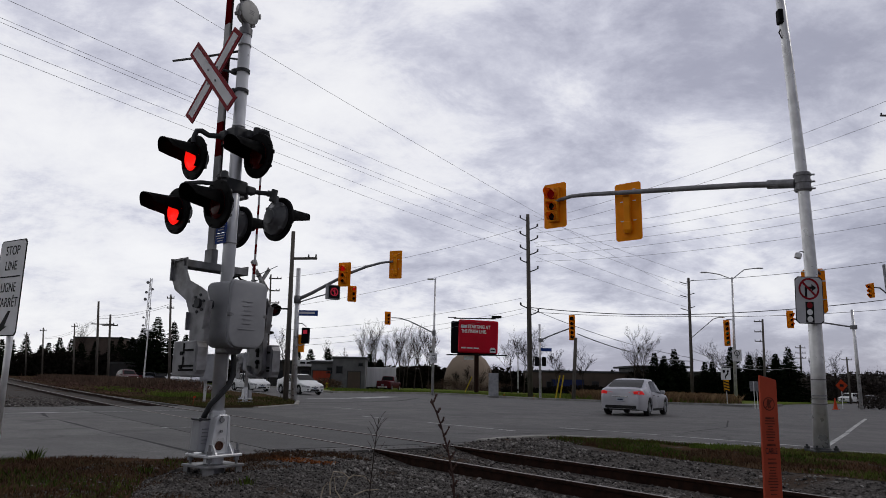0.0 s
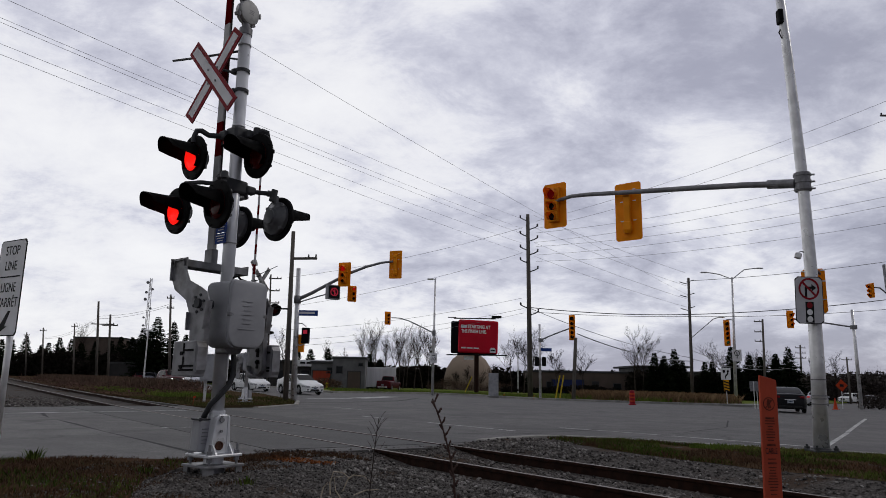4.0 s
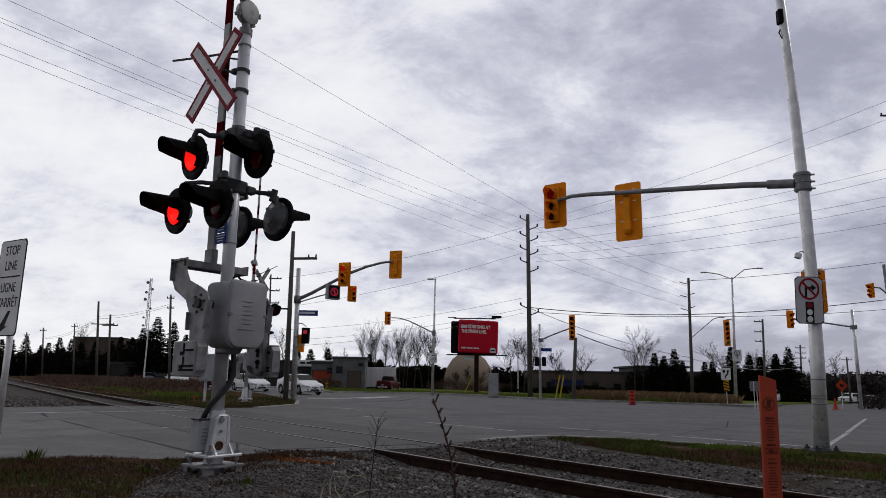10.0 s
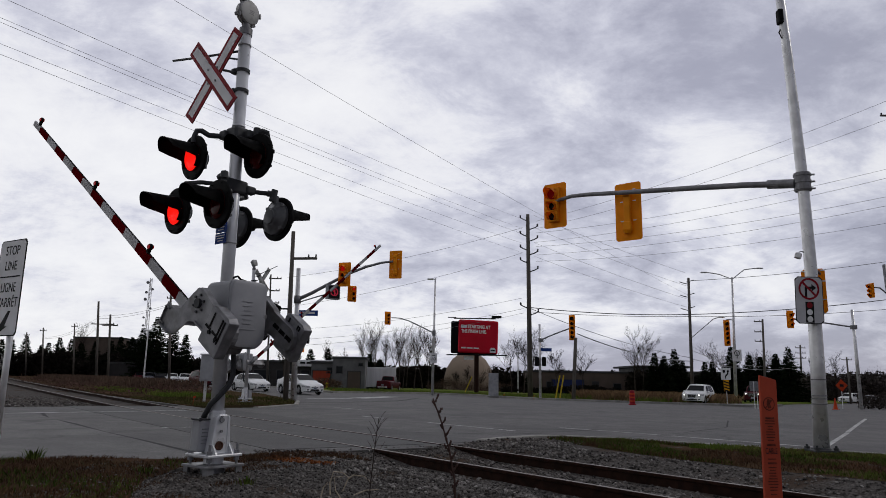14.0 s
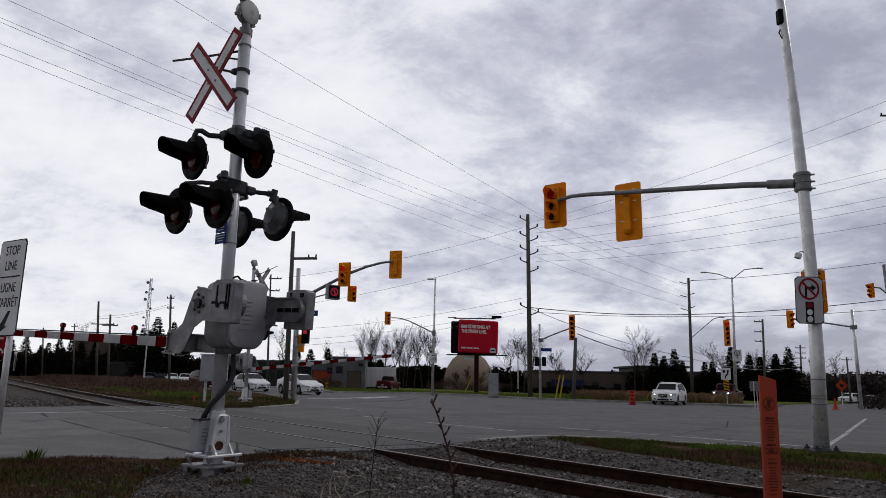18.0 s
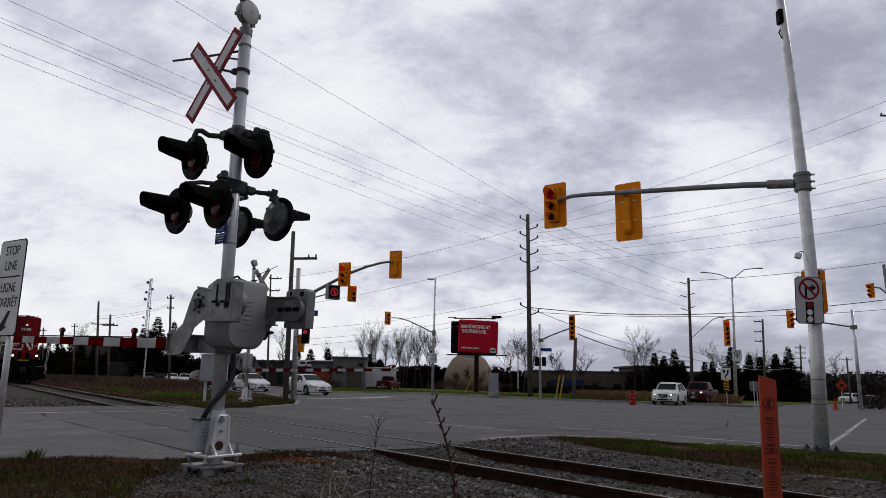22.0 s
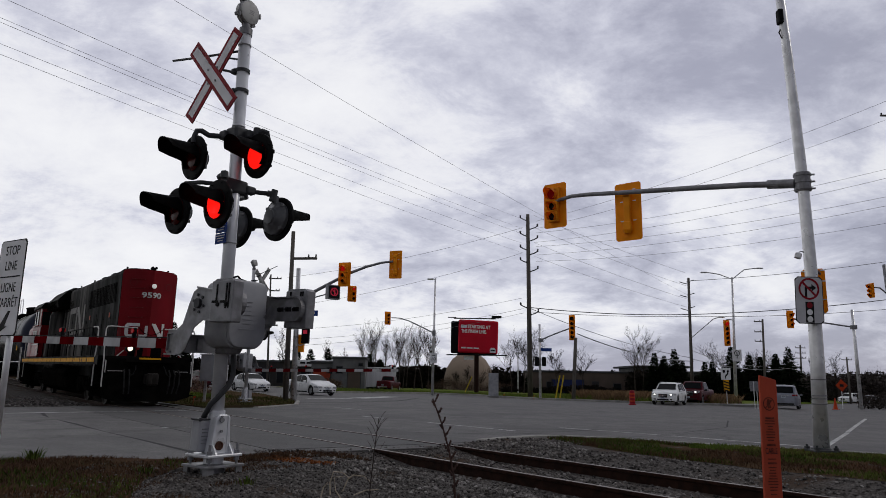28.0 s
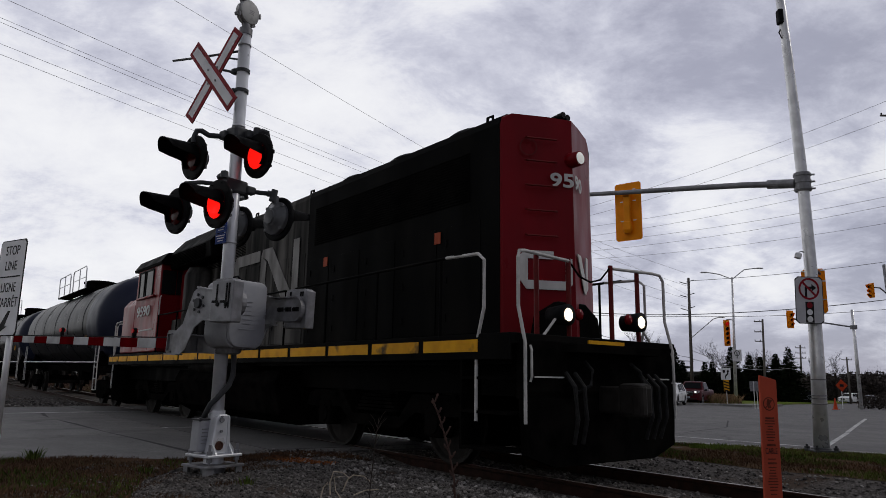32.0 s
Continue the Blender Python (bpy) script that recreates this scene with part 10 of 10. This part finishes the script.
BED = [from_track(-8.9, -2.6), from_track(4, -2.6), from_track(4, 2.3), from_track(-8.9, 2.3)]
stones("ballast_stones", BED, 34000, 0.021, "grey crushed ballast stones between the rails", 41, off_rail)
stones("ballast_stones", BED, 1500, 0.026, "pale crushed ballast stones scattered among the grey", 42, off_rail, 0.5, M["stone_pale"])
stones("loose_gravel", [(-3.0, 7.9), (-2.3, 8.9), (-1.2, 9.9), (0.2, 8.6), (3.2, 5.0), (3.2, 3.2), (-3.4, 3.2), (-3.2, 5.5)], 34000, 0.0125, "fine grey gravel trodden into the verge", 43)
stones("ballast_stones", [(-1.6, 9.3), (-0.8, 9.9), (3.5, 4.5), (2.5, 3.6)], 11000, 0.018, "scattered grey ballast stones on the verge", 45)
stones("ballast_stones", [(-1.6, 9.0), (-0.8, 9.6), (3.5, 4.5), (2.5, 3.4), (-0.6, 6.2)], 650, 0.024, "pale stones scattered over the verge gravel", 46, None, 0.5, M["stone_pale"])


def past_grass(x, y):
    """True where the island is grown over."""
    return x * TN.x + y * TN.y - TRACK > 2.15 + 0.5 * noise.noise((x * 0.9, y * 0.9, 4)) and x > 2.3 + 0.6 * noise.noise((y, x, 2))


stones("ballast_stones", [(-0.2, 11.1), (1.6, 13.5), (3.0, 13.6), (4.6, 11.5), (6.8, 8.5), (5.8, 7.6), (2.6, 10.4), (0.6, 11.2)], 11000, 0.024, "scattered grey ballast stones on the island", 47, past_grass)
stones("ballast_stones", [(-0.2, 11.1), (1.6, 13.3), (3.0, 12.6), (4.6, 11.0), (6.8, 8.5), (5.8, 7.6), (2.6, 10.4), (0.6, 11.2)], 1100, 0.027, "pale ballast stones scattered on the island", 48, past_grass, 0.5, M["stone_pale"])

ISLAND = [(2.0, 13.3), (2.6, 13.85), (3.6, 13.6), (4.9, 12.9), (6.5, 12.2), (7.8, 11.75), (14, 6.35), from_track(3.8, 2.5), from_track(-2, 2.4), from_track(-6.5, 2.5)]


def isl_relief(x, y):
    return verge_relief(x, y) + 0.005


sheet("grass_strip", ISLAND, 0.020, M["grass"], cell=0.25, relief=isl_relief, label="short green and brown grass between road and track", category="grass verge")
blades("grass_blades", ISLAND, 44000, 0.060, 0.006, M["blade_green"], "short green grass blades on the island", "grass", 51, lambda x, y: 0.03 + isl_relief(x, y), 0.9, keep=(0.8, -0.10))
blades("grass_blades", ISLAND, 40000, 0.055, 0.006, M["blade_brown"], "dry brown grass blades on the island", "grass", 52, lambda x, y: 0.03 + isl_relief(x, y), 1.1, keep=(0.7, -0.2))
KERB_G = [(3.0, 13.6), (3.6, 13.55), (4.9, 12.85), (6.5, 12.15), (7.8, 11.7), (14, 6.3), (13.2, 5.5), (7.2, 10.6), (5.2, 11.6), (3.8, 12.4)]
blades("grass_blades", KERB_G, 34000, 0.055, 0.006, M["lawn_blade"], "fresh green grass along the kerb", "grass", 57, lambda x, y: 0.03 + isl_relief(x, y), 0.6, keep=(0.9, -0.1))
LEFT_G = [(-7, 7.0), (-4.9, 7.8), (-4.1, 8.05), (-3.1, 8.2), (-2.7, 7.7), (-2.75, 6.6), (-2.3, 5.2), (-3.0, 4.4), (-7, 4.0)]
sheet("grass_strip", LEFT_G, 0.03, M["grass"], cell=0.3, relief=verge_relief, label="trampled brown grass beside the pavement", category="grass verge")
blades("grass_blades", LEFT_G, 26000, 0.042, 0.005, M["blade_brown"], "short dry brown grass blades", "grass", 53, lambda x, y: 0.03 + verge_relief(x, y), 1.1, keep=(1.3, -0.35))
blades("grass_blades", LEFT_G, 9000, 0.055, 0.005, M["blade_green"], "short green grass blades", "grass", 54, lambda x, y: 0.03 + verge_relief(x, y), 0.8, keep=(0.9, 0.02))
blades("grass_blades", [(-3.2, 8.1), (-2.9, 8.3), (-2.3, 9.0), (-1.3, 9.9), (-0.9, 9.6), (-2.2, 8.3), (-2.8, 7.8)], 6000, 0.05, 0.006, M["blade_brown"], "dry brown grass along the pavement edge", "grass", 55, lambda x, y: 0.02 + verge_relief(x, y), 0.9)
M["blade_orange"] = mat("grass_blades_rust", (0.24, 0.085, 0.03), (0.17, 0.06, 0.025), 3, 0.9, island=0.4, spec=0.0)
blades("dry_leaves", [(-2.15, 8.6), (-1.7, 8.4), (-1.25, 8.15), (-1.2, 8.35), (-1.7, 8.7), (-2.1, 8.85)], 1500, 0.03, 0.010, M["blade_orange"], "rust-coloured dry leaf litter on gravel", "leaf litter", 56, lambda x, y: 0.025 + verge_relief(x, y), 1.5)


def tuft(x, y, n, h, material, label, seed):
    rr = random.Random(seed)
    V, F = [], []
    for i in range(n):
        a = rr.uniform(0, 6.283)
        r_ = rr.uniform(0, 0.10)
        dx, dy = math.cos(a), math.sin(a)
        hh = h * rr.uniform(0.6, 1.2)
        o = hh * rr.uniform(0.3, 0.9)
        w = 0.006
        i0 = len(V)
        V.extend([(dx * r_ - dy * w, dy * r_ + dx * w, -0.02), (dx * r_ + dy * w, dy * r_ - dx * w, -0.02),
                  (dx * (r_ + o * 0.4) + dy * w, dy * (r_ + o * 0.4) - dx * w, hh * 0.7), (dx * (r_ + o * 0.4) - dy * w, dy * (r_ + o * 0.4) + dx * w, hh * 0.7), (dx * (r_ + o), dy * (r_ + o), hh)])
        F.extend([(i0, i0 + 1, i0 + 2, i0 + 3), (i0 + 3, i0 + 2, i0 + 4)])
    ob = mesh_part("grass_tuft", V, F, material)
    ob.matrix_basis = pose(x, y, g(x, y) + vz(x, y))
    return tagged(ob, label, "grass tuft", "grass tufts")


tuft(-4.45, 7.75, 50, 0.13, M["blade_green"], "green grass tuft at the pavement edge", 1)
tuft(-2.9, 7.0, 30, 0.08, M["blade_green"], "small green weed on the gravel", 2)
tuft(-1.75, 6.45, 26, 0.06, M["blade_green"], "small green weed on the gravel", 3)


def weed(m, path, r, bud, material, label, twigs, seed):
    """A dead weed stalk with side twigs and clustered seed heads."""
    rr = random.Random(seed)
    w_ = thing("weed_stalk", m, label, "weed", "weed stalks")
    bm = B()
    tube(bm, path, r, 6, r * 0.45)
    part("stem", bm, material, w_)
    for t, ln, side, up_, fat in twigs:
        i = t * (len(path) - 1)
        k = min(int(i), len(path) - 2)
        p = Vector(path[k]).lerp(Vector(path[k + 1]), i - k)
        q = p + Vector((side * ln, rr.uniform(-0.3, 0.3) * ln, up_ * ln))
        bm = B()
        if fat:
            tube(bm, [p, p.lerp(q, 0.3), p.lerp(q, 0.6), q], r * 0.5, 5, r * 0.4)
            for j in range(7):
                c = p.lerp(q, 0.15 + 0.12 * j)
                bmesh.ops.create_icosphere(bm, subdivisions=1, radius=bud * rr.uniform(0.7, 1.2), matrix=Matrix.Translation(c + Vector((rr.uniform(-1, 1), rr.uniform(-1, 1), rr.uniform(-1, 1))) * bud * 0.5) @ Matrix.Diagonal((0.8, 0.8, 1.4, 1)))
        else:
            tube(bm, [p, p.lerp(q, 0.5) + Vector((0, 0, 0.01)), q], r * 0.4, 4, r * 0.2)
        tw_ = part("seed_head" if fat else "twig", bm, material, w_)
        if fat:
            tw_["kind"] = "stuff"
    return w_


M["weed"] = mat("dead_weed", (0.045, 0.027, 0.024), (0.075, 0.045, 0.038), 30, 0.9)
M["weed_thin"] = mat("dead_weed_dark", (0.028, 0.022, 0.020), (0.045, 0.035, 0.03), 30, 0.9)
M["straw"] = mat("dead_straw", (0.42, 0.36, 0.28), (0.30, 0.25, 0.19), 20, 0.85)


def at_ground(x, y):
    return pose(x, y, g(x, y) + vz(x, y) - 0.01)


# a tall weed that nods in the wind, and thinner dead stalks round it
tall_weed = weed(at_ground(0.055, 3.05), [(0, 0, 0), (0.012, 0, 0.22), (0.02, 0, 0.40), (0.012, 0, 0.56), (-0.012, 0, 0.68), (-0.045, 0, 0.79), (-0.085, 0, 0.895)], 0.0065, 0.0050, M["weed"],
                 "tall dead brown weed with clustered seed heads", [(0.36 + 0.036 * i, 0.028 + 0.008 * (i % 3), (-0.55, 0.45, -0.25, 0.6)[i % 4], 0.85, True) for i in range(18)] + [(0.28, 0.08, 0.5, 0.7, False), (0.32, 0.08, -0.6, 0.6, False)], 3)
weed(at_ground(-0.34, 3.25), [(0, 0, 0), (0.015, 0, 0.25), (0.025, 0, 0.5), (0.045, 0, 0.72), (0.055, 0, 0.80)], 0.0036, 0.004, M["weed_thin"],
                 "thin dark twiggy weed on the verge", [(0.5, 0.12, -0.5, 0.8, False), (0.6, 0.13, 0.4, 0.8, False), (0.7, 0.10, -0.4, 0.8, False), (0.8, 0.09, 0.5, 0.7, False), (0.4, 0.13, 0.5, 0.7, False), (0.3, 0.10, -0.5, 0.7, False)] + [(0.45 + 0.05 * i, 0.07, (-0.5, 0.5)[i % 2], 0.9, False) for i in range(10)], 5)
weed(at_ground(0.80, 3.6), [(0, 0, 0), (-0.012, 0, 0.08), (0.01, 0, 0.17), (0.02, 0, 0.22)], 0.004, 0.006, M["weed"],
                  "short dead weed on the gravel", [(0.5, 0.05, -0.6, 0.6, True), (0.8, 0.05, 0.5, 0.8, True), (0.95, 0.04, -0.3, 0.9, True)], 7)
# bent straw
for k, (x, y, pts) in enumerate((
        (-0.93, 6.1, [(0, 0, 0), (-0.01, 0, 0.12), (0.02, 0, 0.22), (0.10, 0, 0.215), (0.16, 0, 0.17)]),
        (-0.86, 6.3, [(0, 0, 0), (0.05, 0, 0.12), (0.10, 0, 0.16), (0.20, 0, 0.15), (0.28, 0, 0.09)]),
        (-0.80, 5.9, [(0, 0, 0), (-0.06, 0, 0.08), (-0.08, 0, 0.19), (0.0, 0, 0.20)]),
        (-0.72, 6.0, [(0, 0, 0.02), (0.10, 0.02, 0.06), (0.22, 0.02, 0.07)]),
        (-0.98, 5.9, [(0, 0, 0), (0.02, 0, 0.10), (0.06, 0, 0.14)]))):
    st = thing("straw_stalk", at_ground(x, y), "bleached broken straw stalk on the gravel", "dead stalk", "straw stalks")
    bm = B()
    tube(bm, [Vector(p) * 0.95 for p in pts], 0.007, 5, 0.004)
    part("stem", bm, M["straw"], st)

stones("ballast_stones", [from_track(-24.2, -1.0), from_track(-24.2, -4.5), from_track(-44, -8.5), from_track(-50, -1.1)], 16000, 0.055, "grey ballast shoulder stones beyond the road", 61, None, -1.2)

EDGE_G = [(-3.7, 7.9), (-2.6, 8.0), (-2.2, 5.2), (-3.3, 4.6)]
stones("loose_gravel", EDGE_G, 7000, 0.011, "fine grey gravel strewn over the trampled grass", 63)
blades("grass_blades", [(-2.7, 8.0), (-1.6, 8.6), (-1.5, 6.6), (-2.0, 5.2), (-2.6, 5.2)], 7000, 0.035, 0.005, M["blade_brown"], "sparse dry grass among the gravel", "grass", 58, lambda x, y: 0.02 + verge_relief(x, y), 1.2, keep=(1.6, 0.1))


def motions():
    near = [(0, 89.5), (10.4, 89.5), (10.7, 86.5), (11, 80), (11.5, 70.5), (12, 61), (12.5, 52.6), (13, 45.6), (13.5, 39.5), (14, 33.8), (14.5, 28.8), (15.5, 19.6), (16.5, 12), (17, 8.8), (17.5, 6.0), (18, 3), (18.4, 2), (32, 2)]
    walk(near_gate, [(t, pose(*GATE_PIVOT, e, 0, 0)) for t, e in near])
    far_ = [(0, 90), (10.5, 90), (11, 79), (11.5, 67.6), (12, 56.8), (12.5, 48.6), (13, 41.8), (13.5, 36), (14, 30.7), (14.5, 26), (15.5, 17), (16.5, 11), (17, 8.3), (17.4, 6), (18, 3.6), (18.6, 2), (19.2, 1.6), (20.4, 1.3), (21, 0.7), (22, 0.3), (23, 0.2), (32, 0.2)]
    walk(far_gate, [(t, pose(*GATE_PIVOT, e, 0, 0)) for t, e in far_])
    # the red lights flash in turn; a disc that is out sits back in its housing
    on_z, off_z, period = 0.008, -0.05, 0.9925
    for glows in (near_glows, far_glows):
        for key, start, on_for in (("R", 0.17, 0.46), ("L", 0.67, 0.435)):
            lit = [(start + period * k, start + on_for + period * k) for k in range(-1, 33)]
            for ob in glows[key]:
                rows, state = [], None
                for a, b in lit:
                    for t, z0, z1 in ((a, off_z, on_z), (b, on_z, off_z)):
                        if 0.04 < t < 31.97:
                            if not rows:
                                rows.append((0.0, pose(0, 0, z0)))
                            rows.append((t - 0.017, pose(0, 0, z0)))
                            rows.append((t + 0.017, pose(0, 0, z1)))
                            state = z1
                rows.append((32.0, pose(0, 0, state)))
                walk(ob, rows)
    # the far signal turns to amber, then to red
    out_, in_ = pose(0, 0, 0.004), pose(0, 0, -0.05)
    walk(l12_lamps[1], [(0, in_), (11.45, in_), (11.5, out_), (14.95, out_), (15.0, in_), (32, in_)])
    walk(l12_lamps[0], [(0, in_), (14.95, in_), (15.0, out_), (32, out_)])
    walk(loco, [(t, vehicle_pose(s, -2.35, -12.4)) for t, s in TRAIN])
    for k, car_ in enumerate(tank_cars):
        walk(car_, [(t, vehicle_pose(s - 16.35 - 18.7 * k, -2.2, -16.0)) for t, s in TRAIN])
    for (car_, wheels), rows in DRIVES:
        walk(car_, [(t, car_pose(x, y, az)) for t, x, y, az in rows])
        # the wheels roll with the ground covered, as long as the car is near
        keys, roll, last = [(0.0, 0.0)], 0.0, rows[0]
        for nxt in rows[1:]:
            d = math.hypot(nxt[1] - last[1], nxt[2] - last[2])
            if d > 0.01 and min(math.hypot(last[1], last[2]), math.hypot(nxt[1], nxt[2])) < 72:
                k = max(1, math.ceil(d / 0.42))
                for j in range(1, k + 1):
                    keys.append((last[0] + (nxt[0] - last[0]) * j / k, roll + d * j / k))
                roll += d
            elif nxt[0] > keys[-1][0]:
                keys.append((nxt[0], roll))
            last = nxt
        for wheel, x, y, r in wheels:
            walk(wheel, [(t, pose(x, y, r, 0, math.degrees(q / r) % 360, 0)) for t, q in keys])
    # the tall weed nods in the wind
    sway = random.Random(4)
    base = tall_weed.matrix_basis.copy()
    walk(tall_weed, [(t * 0.8, base @ pose(0, 0, 0, sway.uniform(-0.6, 0.6), sway.uniform(-0.9, 0.9), 0)) for t in range(41)])
    for lamp, (before, after) in zip(l12_lamps, ((-0.1, 0.0), (0.0, -0.1), (0.0, -0.1))):
        walk(lamp, [(0, pose(0, 0, before)), (11.85, pose(0, 0, before)), (11.95, pose(0, 0, after)), (32, pose(0, 0, after))])
motions()
